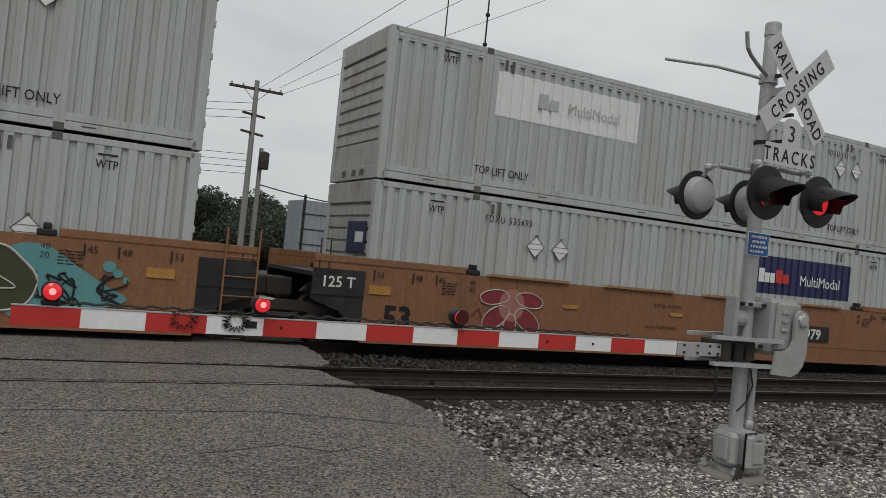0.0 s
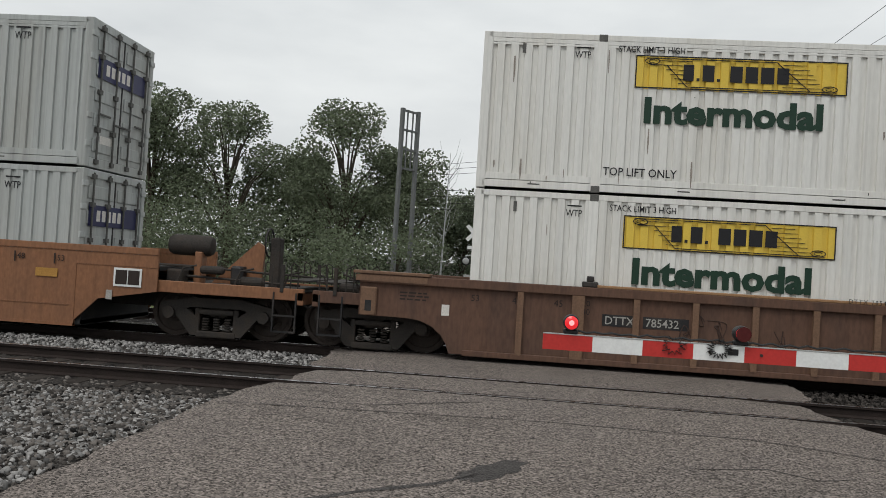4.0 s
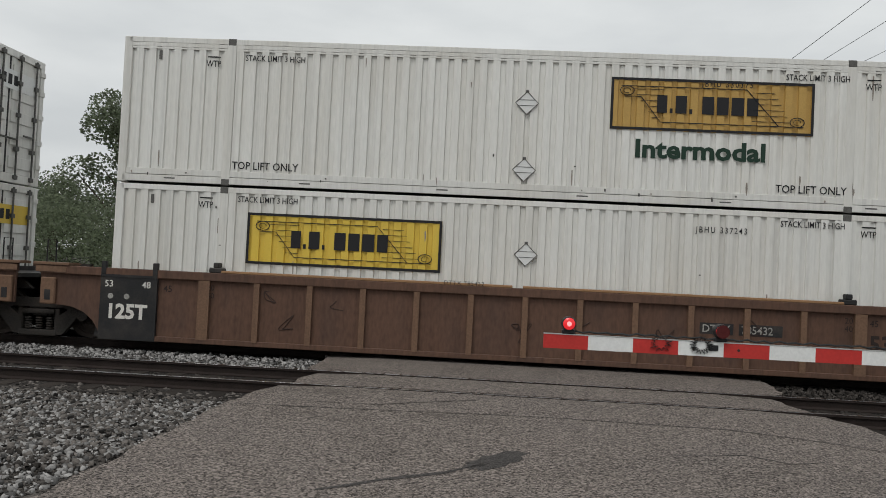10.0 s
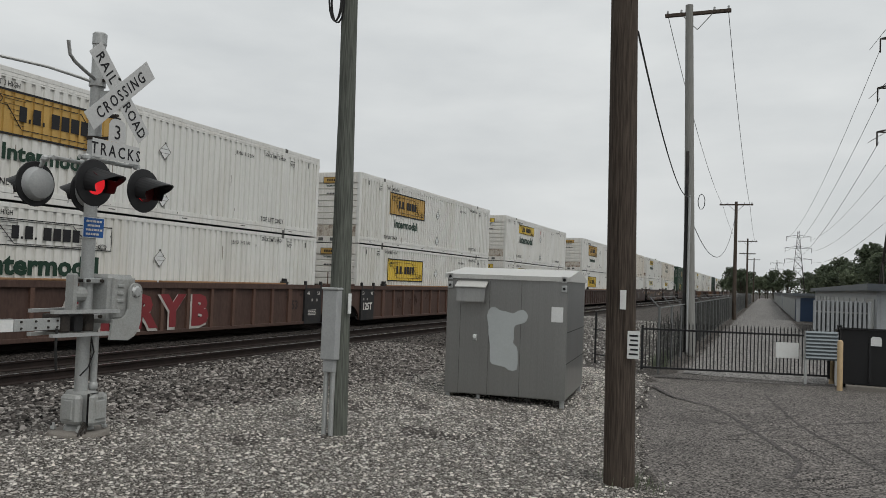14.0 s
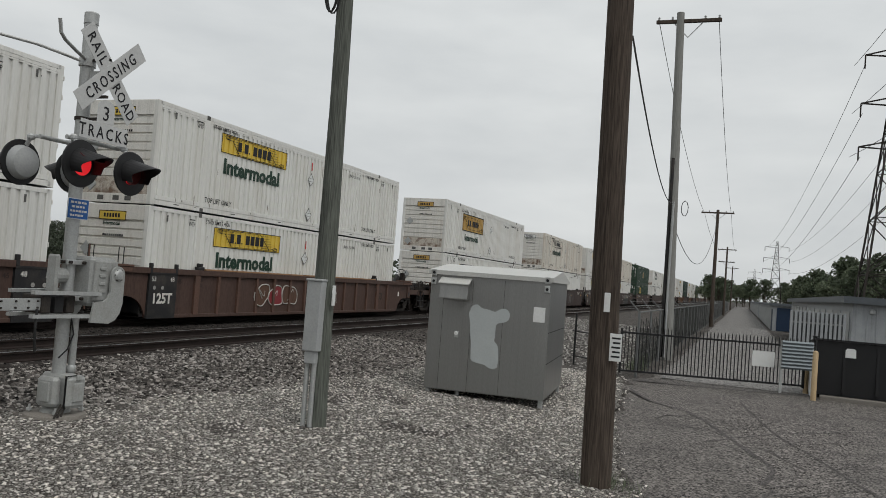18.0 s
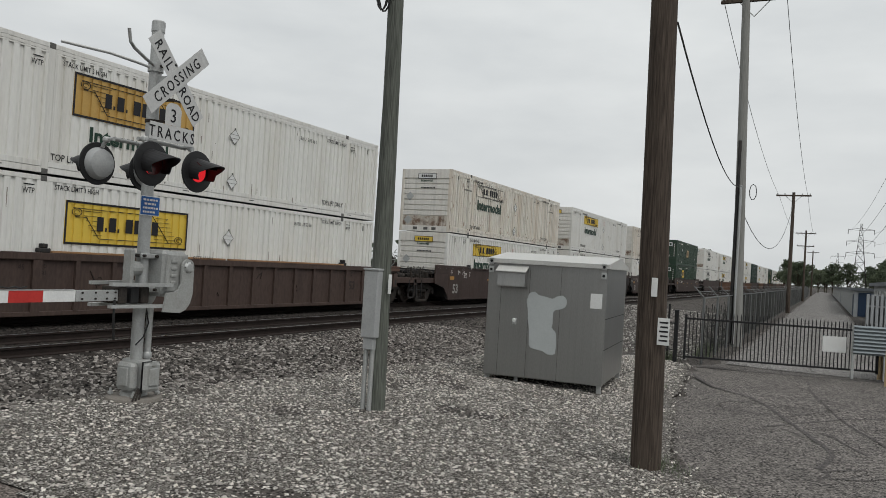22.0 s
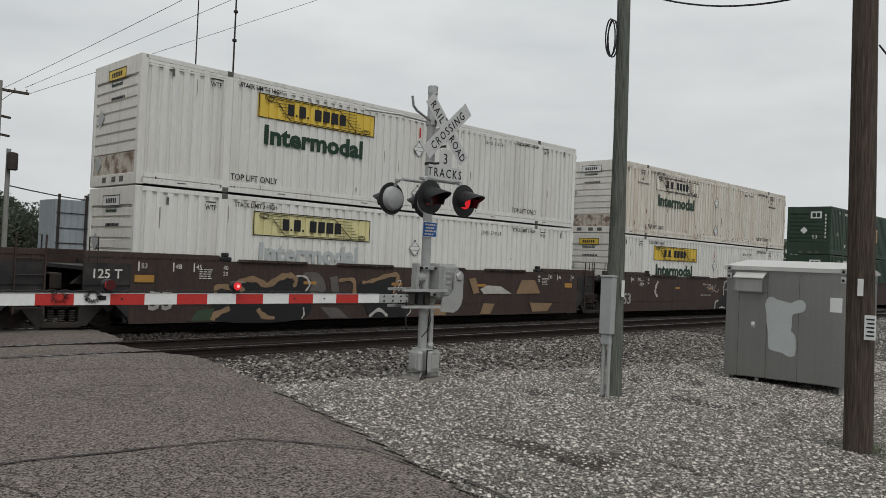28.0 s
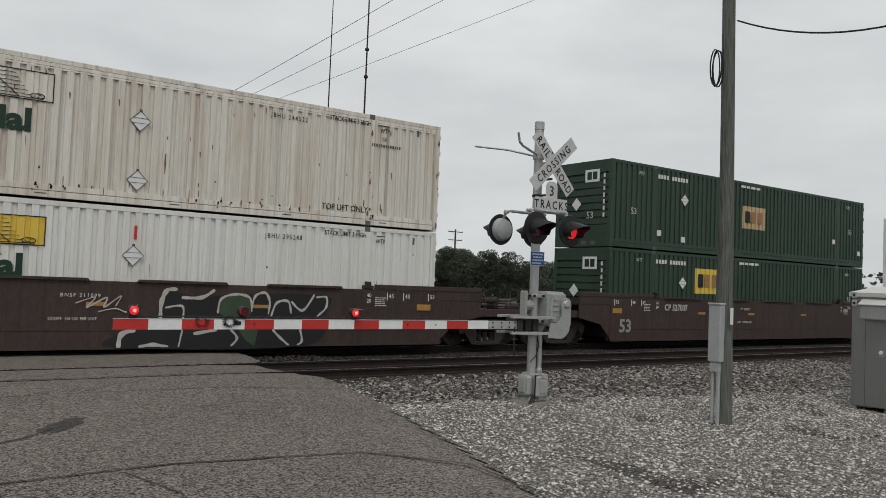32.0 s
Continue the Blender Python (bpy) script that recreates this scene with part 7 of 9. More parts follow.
for x0, mt in ((-0.5, TRUCK), (-0.32, BLACK), (-0.16, TRUCK)):
    part("arm_adapter", Mesh().box(x0, x0 + 0.12, -0.2, 0.12, 1.2, 1.4, 0.015), mt, signal)
part("adapter_plate", Mesh().box(-1.08, -0.45, -0.17, -0.155, 1.235, 1.365, 0.004), GALV, signal)
for bx in (-1.0, -0.82, -0.66, -0.54):
    for z in (1.265, 1.335):
        part("plate_bolt", Mesh().lathe([(0.013, -0.012), (0.013, 0.0)], (bx, -0.17, z), "y", 6), TRUCK, signal)
part("hanging_cable", Mesh().rod([(-0.56, -0.19, 1.25), (-0.57, -0.2, 1.05), (-0.55, -0.19, 0.9), (-0.53, -0.18, 0.78)], 0.016, 6), WIRE, signal)

# arm of alternating panels
arm = part("gate_arm", Mesh().box(-6.70, -0.9, -0.152, -0.128, 1.24, 1.36, 0.004), GATEWHITE, signal, "red and white striped gate arm")
for k in range(14):
    x0 = -6.707 + 0.4016 * k
    x1 = x0 + 0.4016
    part("red_panel" if k % 2 == 0 else "white_panel", Mesh().box(x0, x1, -0.160, -0.153, 1.236, 1.364, 0.001), REDP if k % 2 == 0 else GATEWHITE, arm)
part("edge_strip", Mesh().box(-6.707, -1.1, -0.163, -0.150, 1.362, 1.372, 0.001), GALV, arm)
r9 = random.Random(9)
pts = [(-6.5 + 0.07 * k, -0.14 + r9.uniform(-0.01, 0.01), 1.385 + (0.012 if k % 2 else 0.0) + r9.uniform(0, 0.008)) for k in range(70)]
part("arm_cable", Mesh().rod(pts, 0.009, 5), WIRE, arm)
for cx, n_, loops in ((-5.66, 11, 1), (-5.30, 17, 2)):
    pts = []
    for k in range(n_ * 2 * loops + 1):
        w, q = k * math.pi / n_, (0.048, 0.092)[k % 2] * (1.0 + 0.12 * math.sin(k * 2.1))
        pts.append((cx + q * 1.05 * math.cos(w), -0.17 - 0.002 * (k % 3), 1.335 + q * 0.85 * math.sin(w)))
    part("cable_tangle", Mesh().rod(pts, 0.0055, 4), WIRE, arm)
for bx, bz in ((-5.37, 1.30), (-4.97, 1.305), (-2.6, 1.30), (-2.1, 1.30)):
    part("arm_bolt", Mesh().lathe([(0.012, -0.006), (0.012, 0.0)], (bx, -0.161, bz), "y", 8), TRUCK, arm)
part("tag", Mesh().box(-5.23, -5.15, -0.166, -0.161, 1.29, 1.34), LETTER, arm)
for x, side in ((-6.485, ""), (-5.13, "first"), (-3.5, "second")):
    lm = part("arm_lamp", Mesh().box(x - 0.06, x + 0.06, -0.17, -0.11, 1.372, 1.41, 0.01).lathe([(0.03, -0.055), (0.062, -0.05), (0.066, -0.02), (0.066, 0.02), (0.062, 0.05), (0.03, 0.055)], (x, -0.14, 1.465), "y", 20), HOOD, arm, "small round gate lamp")
    for s in (-1, 1):
        part("lens", Mesh().lathe([(0.005, s * 0.075), (0.035, s * 0.07), (0.055, s * 0.055)], (x, -0.14, 1.465), "y", 16), LAMPRED, lm, "red lit lens", smooth=True)
        part("bulb_glint", Mesh().lathe([(0.002, s * 0.0765), (0.02, s * 0.0755), (0.022, s * 0.073)], (x, -0.14, 1.465), "y", 12), LAMPCORE, lm, smooth=True)
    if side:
        # added disc, no part of the lamp: hides the lit lens as if switched off
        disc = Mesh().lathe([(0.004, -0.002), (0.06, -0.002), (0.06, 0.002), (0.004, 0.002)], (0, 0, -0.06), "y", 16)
        FLAPS.append((part("shutter", disc, LAMPOFF, lm, "added dark red disc that hides the lit lens"), (x, -0.22, 1.525), -85, side, 0.48))

# lamps on their cross arms
for f, y in ((-1, -0.42), (1, 0.46)):
    part("cross_arm", Mesh().rod([(-0.39, f * 0.2, 3.18), (0.39, f * 0.2, 3.18)], 0.026, 10).rod([(0, 0, 3.18), (0, f * 0.2, 3.18)], 0.03, 10), GALV, signal)
    part("arm_clamp", Mesh().lathe([(0.08, -0.05), (0.095, -0.04), (0.095, 0.04), (0.08, 0.05)], (0, 0, 3.18), "z", 16), CAST, signal)
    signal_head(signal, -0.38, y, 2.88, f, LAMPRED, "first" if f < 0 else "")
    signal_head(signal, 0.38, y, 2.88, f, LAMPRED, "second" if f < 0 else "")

# crossbuck, plates and brackets
cross = part("crossbuck", Mesh().box(-0.02, 0.02, -0.33, -0.05, 3.94, 4.02), GALV, signal, "white crossbuck sign on brackets")
for turn, words in ((-48, ("RAIL", "ROAD")), (42, ("CROSSING",))):
    lift = -0.338 if turn < 0 else -0.346
    m = pose(0.03, lift, 3.98, 0, -turn, 0)
    bl = part("blade", Mesh().box(-0.61, 0.61, -0.002, 0.002, -0.115, 0.115, 0.0015), CROSSWHITE, cross, at=m)
    if len(words) == 2:
        lettering("RAIL", -0.345, -0.0045, -0.066, 0.135, LETTER, bl, align="CENTER", squeeze=0.84, spacing=1.25, bold=0.012)
        lettering("ROAD", 0.355, -0.0045, -0.066, 0.135, LETTER, bl, align="CENTER", squeeze=0.84, spacing=1.12, bold=0.012)
    else:
        lettering("CROSSING", 0.0, -0.0045, -0.066, 0.135, LETTER, bl, align="CENTER", squeeze=0.82, spacing=1.34, bold=0.012)
for z in (3.46, 3.72, 4.15):
    part("sign_bracket", Mesh().lathe([(0.078, -0.02), (0.088, -0.02), (0.088, 0.02), (0.078, 0.02)], (0, 0, z), "z", 16).box(-0.02, 0.02, -0.34, -0.07, z - 0.015, z + 0.015), TRUCK, signal)
plate = part("tracks_plate", Mesh().box(-0.36, 0.36, -0.352, -0.348, 3.19, 3.40, 0.0015), CROSSWHITE, signal, "white three-tracks plate")
top = [(-0.13, 3.402), (0.13, 3.402), (0.13, 3.60), (0.1, 3.65), (0.05, 3.675), (-0.05, 3.675), (-0.1, 3.65), (-0.13, 3.60)]
part("number_tab", Mesh().prism(top, -0.352, -0.348, "y"), CROSSWHITE, plate)
lettering("TRACKS", 0, -0.3545, 3.225, 0.14, LETTER, plate, align="CENTER", squeeze=0.84, spacing=1.38, bold=0.012)
lettering("3", 0, -0.3545, 3.44, 0.17, LETTER, plate, align="CENTER")
help_sign = part("help_sign", Mesh().box(-0.19, 0.12, -0.10, -0.094, 2.28, 2.52, 0.002), SIGNWHITE, signal, "blue emergency notice plate")
part("blue_field", Mesh().box(-0.182, 0.112, -0.103, -0.1005, 2.288, 2.512), BLUE, help_sign)
for k, (a, b) in enumerate(((-0.15, 0.08), (-0.13, 0.06), (-0.15, 0.09), (-0.15, 0.05))):
    ms = Mesh()
    x = a
    while x < b:
        w = r9.uniform(0.02, 0.05)
        ms.box(x, min(x + w, b), -0.1055, -0.1035, 2.462 - 0.05 * k, 2.486 - 0.05 * k)
        x += w + 0.012
    part("printed_text", ms, LETTERW, help_sign)
part("bell_arm", Mesh().rod([(0, 0, 4.12), (-0.2, 0.1, 4.16), (-0.5, 0.25, 4.21), (-0.98, 0.5, 4.235)], 0.018, 8), GALV, signal)
part("hook_arm", Mesh().rod([(0, 0, 4.15), (-0.3, -0.14, 4.17), (-0.62, -0.3, 4.2), (-0.74, -0.36, 4.24), (-0.79, -0.38, 4.38)], 0.02, 8), GALV, signal)
part("arm_collar", Mesh().lathe([(0.08, -0.05), (0.095, -0.05), (0.095, 0.05), (0.08, 0.05)], (0, 0, 4.13), "z", 16), GALV, signal)
# ---- poles, cabinet, gate and sheds on the near side ----
def wood_pole(x, y, z0, z1, r0, r1, mat, label, lean=(0, 0)):
    p = thing("utility_pole", label, "utility pole", "utility poles", at=pose(x, y, z0))
    h = z1 - z0
    pts = [(lean[0] * k / 8, lean[1] * k / 8, -0.4 + (h + 0.4) * k / 8) for k in range(9)]
    part("shaft", Mesh().rod(pts, r0, 20, r1), mat, p, smooth=True)
    return p


pole_a = wood_pole(2.07, -2.29, -0.16, 9.2, 0.125, 0.095, POLEWOOD, "weathered grey-green wooden pole with conduit and cable coil", (0.0, 0.15))
part("meter_box", Mesh().box(-0.22, -0.06, -0.03, 0.19, 1.02, 1.92, 0.012), LAMPBACK, pole_a, "grey metal conduit box")
part("box_lid", Mesh().box(-0.235, -0.05, -0.04, 0.2, 1.92, 1.95, 0.008), LAMPBACK, pole_a)
part("box_neck", Mesh().box(-0.2, -0.09, 0.0, 0.16, 0.86, 1.02, 0.01), LAMPBACK, pole_a)
for cy in (0.03, 0.13):
    part("conduit", Mesh().rod([(-0.145, cy, -0.05), (-0.145, cy, 0.88)], 0.032, 10), GALV, pole_a, smooth=True)
part("number_tag", Mesh().box(-0.10, -0.03, -0.135, -0.12, 1.62, 1.88, 0.002), SIGNWHITE, pole_a)
part("riser", Mesh().rod([(-0.05, 0.14, 1.9), (-0.02, 0.15, 4.0), (0.02, 0.14, 5.9)], 0.035, 8), POLEWOOD, pole_a)
pts = []
for k in range(46):
    w = k * 0.42
    pts.append((-0.16 + 0.05 * math.sin(w * 0.37), 0.2 + 0.09 * math.sin(w), 5.75 + 0.3 * math.cos(w)))
part("cable_coil", Mesh().rod(pts, 0.012, 5), WIRE, pole_a, "loose coil of black cable")
pole_b = wood_pole(1.88, -5.95, -0.26, 9.6, 0.172, 0.13, POLEBROWN, "thick dark brown wooden utility pole with small plates", (0.0, 0.16))
part("number_tag", Mesh().box(-0.18, -0.163, -0.045, 0.02, 1.95, 2.16, 0.002), SIGNWHITE, pole_b)
part("notice_plate", Mesh().box(-0.172, -0.162, -0.2, -0.07, 1.42, 1.72, 0.002), SIGNWHITE, pole_b, "white notice plate")
ms = Mesh()
for k in range(5):
    ms.box(-0.1745, -0.1725, -0.185, -0.09 - 0.012 * (k % 2), 1.46 + 0.05 * k, 1.48 + 0.05 * k)
part("printed_text", ms, LETTER, pole_b)


def cable(points, r, label, sag=0.0, name="overhead_cable", n=14, group="overhead cables"):
    a, b = Vector(points[0]), Vector(points[-1])
    pts = []
    for k in range(n + 1):
        t = k / n
        p = a + (b - a) * t
        pts.append((p.x, p.y, p.z - sag * 4 * t * (1 - t)))
    ob = part(name, Mesh().rod(pts, r, 5), WIRE)
    return tagged(ob, label, "cable", group)


cable([(2.15, -2.29, 6.38), (1.95, -5.9, 5.75)], 0.014, "black twisted service cable between two poles", 0.32)
cable([(2.0, -6.0, 4.85), (22.6, -4.85, 5.3)], 0.012, "thick black cable hanging between two poles", 0.6, n=24)
cable([(22.6, -5.0, 4.2), (62, -5.1, 8.4)], 0.014, "black cable sagging between poles", 2.2)
for q in (-1.05, 1.05):
    cable([(22.6, -4.95 + q, 12.0), (62, -5.1 + q, 9.0)], 0.012, "thin overhead line between crossarms", 0.8)
    cable([(62, -5.1 + q, 9.0), (115, -5.1 + q, 9.0)], 0.012, "thin overhead line between crossarms", 0.8)


def arm_pole(x, y, top, r, mats, label, arms, along="y", lean=(0, 0)):
    p = wood_pole(x, y, -0.3, top, r, r * 0.68, mats, label, lean)
    for z, half in arms:
        zz = z + 0.3
        if along == "y":
            part("crossarm", Mesh().box(-0.06, 0.06, -half, half, zz - 0.06, zz + 0.06, 0.01), POLEBROWN, p)
        else:
            part("crossarm", Mesh().box(-half, half, -0.06, 0.06, zz - 0.06, zz + 0.06, 0.01), POLEBROWN, p)
        for s in (-1, 1):
            for q in (0.92, 0.5):
                o = (0, s * half * q, zz + 0.06) if along == "y" else (s * half * q, 0, zz + 0.06)
                part("insulator", Mesh().lathe([(0.03, 0), (0.045, 0.03), (0.03, 0.06), (0.045, 0.09), (0.02, 0.13)], o, "z", 8), LAMPBACK, p)
            e = (0, s * half * 0.45, zz - 0.05) if along == "y" else (s * half * 0.45, 0, zz - 0.05)
            part("brace", Mesh().rod([e, (0, 0, zz - 0.6)], 0.018, 5), GALV, p)
    return p


pole_c = arm_pole(22.6, -4.95, 12.3, 0.2, FARPOLE, "tall grey utility pole with a crossarm beside the fence", [(11.98, 1.15)], lean=(0, 0.3))
part("conduit", Mesh().rod([(-0.16, 0.22, 0), (-0.16, 0.22, 7.2)], 0.06, 8), BLACK, pole_c)
part("conduit", Mesh().rod([(-0.22, 0.1, 0), (-0.22, 0.1, 5.6)], 0.045, 8), GALV, pole_c)
pts = [(0.05, -0.28 + 0.12 * math.sin(k * 0.7), 5.4 + 0.28 * math.cos(k * 0.7)) for k in range(20)]
part("cable_coil", Mesh().rod(pts, 0.014, 5), WIRE, pole_c)
arm_pole(62, -5.1, 9.3, 0.17, POLEBROWN, "dark wooden utility pole with one crossarm along the drive", [(9.05, 1.3)])
arm_pole(115, -5.0, 9.6, 0.17, POLEBROWN, "distant dark utility pole with two crossarms", [(9.2, 1.3), (7.4, 1.1)])
arm_pole(190, -5.0, 9.8, 0.17, POLEBROWN, "distant dark utility pole with crossarms", [(9.4, 1.3)])

# equipment cabinet
cab = thing("equipment_cabinet", "grey aluminium railway equipment cabinet on short legs", "cabinet", at=pose(6.80, -3.02, -0.27, 0, 0, 5.5))
CW2, CD, CHT = 1.12, 2.65, 2.29     # half width along y, depth along x, height
part("body", Mesh().box(0.0, CD, -CW2, CW2, 0.14, CHT, 0.012), CABINET, cab)
part("roof", Mesh().prism([(-0.05, CHT - 0.03), (CD + 0.05, CHT - 0.03), (CD + 0.05, CHT + 0.02), (CD * 0.5, CHT + 0.2), (-0.05, CHT + 0.05)], -CW2 - 0.04, CW2 + 0.04, "y"), ROOFMETAL, cab, "pale sheet metal roof")
for k, yy in enumerate((-0.285, 0.307, 0.856)):
    part("panel_seam", Mesh().box(-0.006, 0.0, yy - 0.003, yy + 0.003, 0.15, CHT - 0.06), CASTDARK, cab)
part("corner_strip", Mesh().box(-0.014, -0.002, -CW2, -CW2 + 0.25, 0.14, CHT - 0.03), CABINET, cab)
part("vent_hood", Mesh().prism([(-0.002, 1.83), (-0.20, 1.83), (-0.20, 1.85), (-0.17, 2.12), (-0.002, 2.14)], 0.36, 0.89, "y"), CABINET, cab)
part("vent_cap", Mesh().prism([(-0.004, 2.195), (-0.225, 2.10), (-0.225, 2.115), (-0.004, 2.225)], 0.34, 0.92, "y"), ROOFMETAL, cab)
lk = part("door_lock", Mesh().box(-0.03, -0.002, 0.52, 0.60, 1.12, 1.24, 0.01), GALV, cab)
part("lock_knob", Mesh().lathe([(0.03, -0.05), (0.035, -0.03), (0.03, 0.0)], (-0.02, 0.56, 1.2), "x", 10), SIGNWHITE, lk)
sq = [(0.33, 1.63), (0.3, 1.72), (0.2, 1.76), (0.12, 1.7), (-0.02, 1.68), (-0.14, 1.65), (-0.22, 1.7), (-0.33, 1.72), (-0.41, 1.64), (-0.39, 1.52), (-0.31, 1.47), (-0.22, 1.45), (-0.17, 1.4), (-0.17, 1.19),
      (-0.15, 1.12), (-0.23, 1.04), (-0.25, 0.89), (-0.24, 0.64), (-0.09, 0.62), (-0.02, 0.67), (0.17, 0.7), (0.26, 0.76), (0.27, 1.05), (0.31, 1.25), (0.31, 1.39), (0.35, 1.58)]
sq = curve_through(sq, 2, True)[:-1]
ms = Mesh()
n = len(sq)
ms.add([(-0.0085, y, z) for y, z in sq], [tuple(range(n))])
part("paint_patch", ms, PATCH, cab, "pale patch of overpainted colour")
part("notice", Mesh().box(-0.018, -0.0145, -1.05, -0.84, 1.53, 1.80), SIGNWHITE, cab)
for yy in (-CW2 + 0.06, CW2 - 0.06):
    for zz in (CHT - 0.16, CHT + 0.0):
        part("lifting_lug", Mesh().box(-0.05, -0.016, yy - 0.05, yy + 0.05, zz - 0.06, zz + 0.06, 0.01), GALV, cab)
        part("lug_hole", Mesh().lathe([(0.026, 0.0), (0.026, 0.006)], (-0.056, yy, zz), "x", 10), HOOD, cab)
for x in (0.05, CD - 0.12):
    for y in (-CW2 + 0.02, CW2 - 0.1):
        part("leg", Mesh().box(x, x + 0.07, y, y + 0.08, -0.14, 0.138, 0.005), GALV, cab)
for zz in (0.78, 1.34):
    part("side_seam", Mesh().box(0.02, CD - 0.02, -CW2 - 0.005, -CW2, zz, zz + 0.012), HOOD, cab)
part("cable_stub", Mesh().rod([(0.12, 0.5, -0.1), (0.12, 0.5, 0.15)], 0.04, 8), GALV, cab)

# sliding gate of black pickets
gate = thing("sliding_gate", "black iron picket gate closed across the drive", "gate")
ga, gb = Vector((14.4, -4.42, -0.24)), Vector((15.62, -8.95, -0.30))
gl = (gb - ga).length
gate.matrix_basis = Matrix.Translation(ga) @ pose(0, 0, 0, 0, 0, math.degrees(math.atan2(gb.y - ga.y, gb.x - ga.x)))
picket = Mesh().box(-0.011, 0.011, -0.011, 0.011, 0.06, 1.24).add([(-0.011, -0.011, 1.24), (0.011, -0.011, 1.24), (0.011, 0.011, 1.24), (-0.011, 0.011, 1.24), (0, 0, 1.31)], [(0, 1, 4), (1, 2, 4), (2, 3, 4), (3, 0, 4)]).data("picket", FENCE)
for k in range(50):
    part("picket", picket, FENCE, gate, at=pose(0.1 + (gl - 0.2) * k / 49, 0, 0))
for z in (0.06, 1.07):
    part("gate_rail", Mesh().box(0, gl, -0.025, 0.025, z, z + 0.05, 0.004), FENCE, gate)
for x in (0.0, gl):
    part("gate_stile", Mesh().box(x - 0.03, x + 0.03, -0.03, 0.03, 0.02, 1.2, 0.004), FENCE, gate)
part("gate_sign", Mesh().box(gl * 0.72, gl * 0.84, -0.04, -0.03, 0.5, 0.9), SIGNWHITE, gate, "blank white sign")
for k, (x, y, h) in enumerate(((14.3, -4.2, 1.35), (15.75, -9.2, 1.45))):
    pp = thing("gate_post", "black square steel gate post", "post", "gate posts", at=pose(x, y, -0.32))
    part("post", Mesh().box(-0.05, 0.05, -0.05, 0.05, -0.2, h, 0.006), FENCE, pp)
    part("cap", Mesh().box(-0.06, 0.06, -0.06, 0.06, h, h + 0.03, 0.006), FENCE, pp)
panel = thing("corrugated_panel", "grey corrugated metal sheet fixed beside the gate", "panel", at=pose(15.1, -8.75, 0.28, 0, 0, -75))
ms = Mesh()
for k in range(17):
    for x in (-0.38, 0.38):
        ms.v.append((x, -0.03 * (k % 2), k * 0.045))
ms.f += [(2 * k, 2 * k + 1, 2 * k + 3, 2 * k + 2) for k in range(16)]
part("sheet", ms, PANELBLUE, panel)
part("backing_post", Mesh().box(-0.4, -0.34, 0.005, 0.06, -0.62, 0.72), GALV, panel)
part("backing_post", Mesh().box(0.34, 0.4, 0.005, 0.06, -0.62, 0.72), GALV, panel)
for x, y in ((14.6, -9.13), (16.0, -9.05)):
    bo = thing("bollard", "cream painted steel bollard", "bollard", "bollards", at=pose(x, y, -0.38))
    part("tube", Mesh().lathe([(0.066, -0.2), (0.066, 1.16), (0.05, 1.2), (0.01, 1.215)], (0, 0, 0), "z", 14), BOLLARD, bo, smooth=True)
bin_ = thing("dumpster", "large black steel dumpster with a pale label", "dumpster", at=pose(15.3, -9.2, -0.4))
part("body", Mesh().prism([(0.0, 0.12), (1.5, 0.12), (1.6, 1.35), (-0.05, 1.48)], -2.6, 0.0, "y"), HOOD, bin_)
part("lid", Mesh().prism([(-0.1, 1.485), (1.65, 1.355), (1.65, 1.40), (-0.1, 1.53)], -2.62, 0.02, "y"), HOOD, bin_)
for k in range(3):
    part("rib", Mesh().box(-0.055, 0.0, -0.7 - 0.75 * k, -0.62 - 0.75 * k, 0.2, 1.35), HOOD, bin_)
part("label_plate", Mesh().prism([(-0.9, 1.1), (-0.66, 1.1), (-0.66, 1.28), (-0.7, 1.33), (-0.86, 1.33), (-0.9, 1.28)], -0.065, -0.056, "x"), SIGNWHITE, bin_)
for y in (-0.3, -2.3):
    part("wheel", Mesh().lathe([(0.02, -0.03), (0.07, -0.03), (0.07, 0.03), (0.02, 0.03)], (0.1, y, 0.07), "y", 12), TRUCK, bin_)
kerb = thing("concrete_kerb", "low concrete kerb under the dumpster", "kerb", kind="structure")
part("kerb_block", Mesh().box(14.9, 15.12, -13.0, -9.3, -0.5, -0.28, 0.02), CONC, kerb)
part("slab", Mesh().box(15.12, 17.4, -13.0, -8.95, -0.5, -0.392, 0.01), CONC, kerb)

# fence along the drive: posts with slanted arms and dark slats
fence = thing("slat_fence", "chain-link fence with dark slats along the drive", "fence", kind="")
post_d = Mesh().rod([(0, 0, -0.5), (0, 0, 1.75)], 0.035, 8).rod([(0, 0, 1.72), (0.0, 0.28, 2.02)], 0.02, 6).data("fence_post", SHADOWWALL)
sl = Mesh()
for k in range(30):
    sl.box(0.05 + 0.1 * k, 0.05 + 0.1 * k + 0.075, -0.008, 0.008, 0.08, 1.66 + 0.02 * (k % 3))
slat_d = sl.data("slat_panel", SLAT)
sl = Mesh()
for k in range(12):
    sl.box(0.05 + 0.25 * k, 0.09 + 0.25 * k, -0.008, 0.008, 0.08, 1.2 + 0.4 * ((k * 7) % 5) / 5)
for z in (0.1, 0.9):
    sl.rod([(0, 0, z), (3.05, 0, z)], 0.01, 4)
thin_d = sl.data("slat_panel", SLAT)
rail_d = Mesh().rod([(0, 0, 1.72), (3.05, 0, 1.72)], 0.022, 6).data("fence_rail", SHADOWWALL)
wire_d = Mesh().rod([(0, 0.14, 1.88), (3.05, 0.14, 1.88)], 0.006, 4).rod([(0, 0.27, 2.0), (3.05, 0.27, 2.0)], 0.006, 4).data("barbed_wire", GALV)
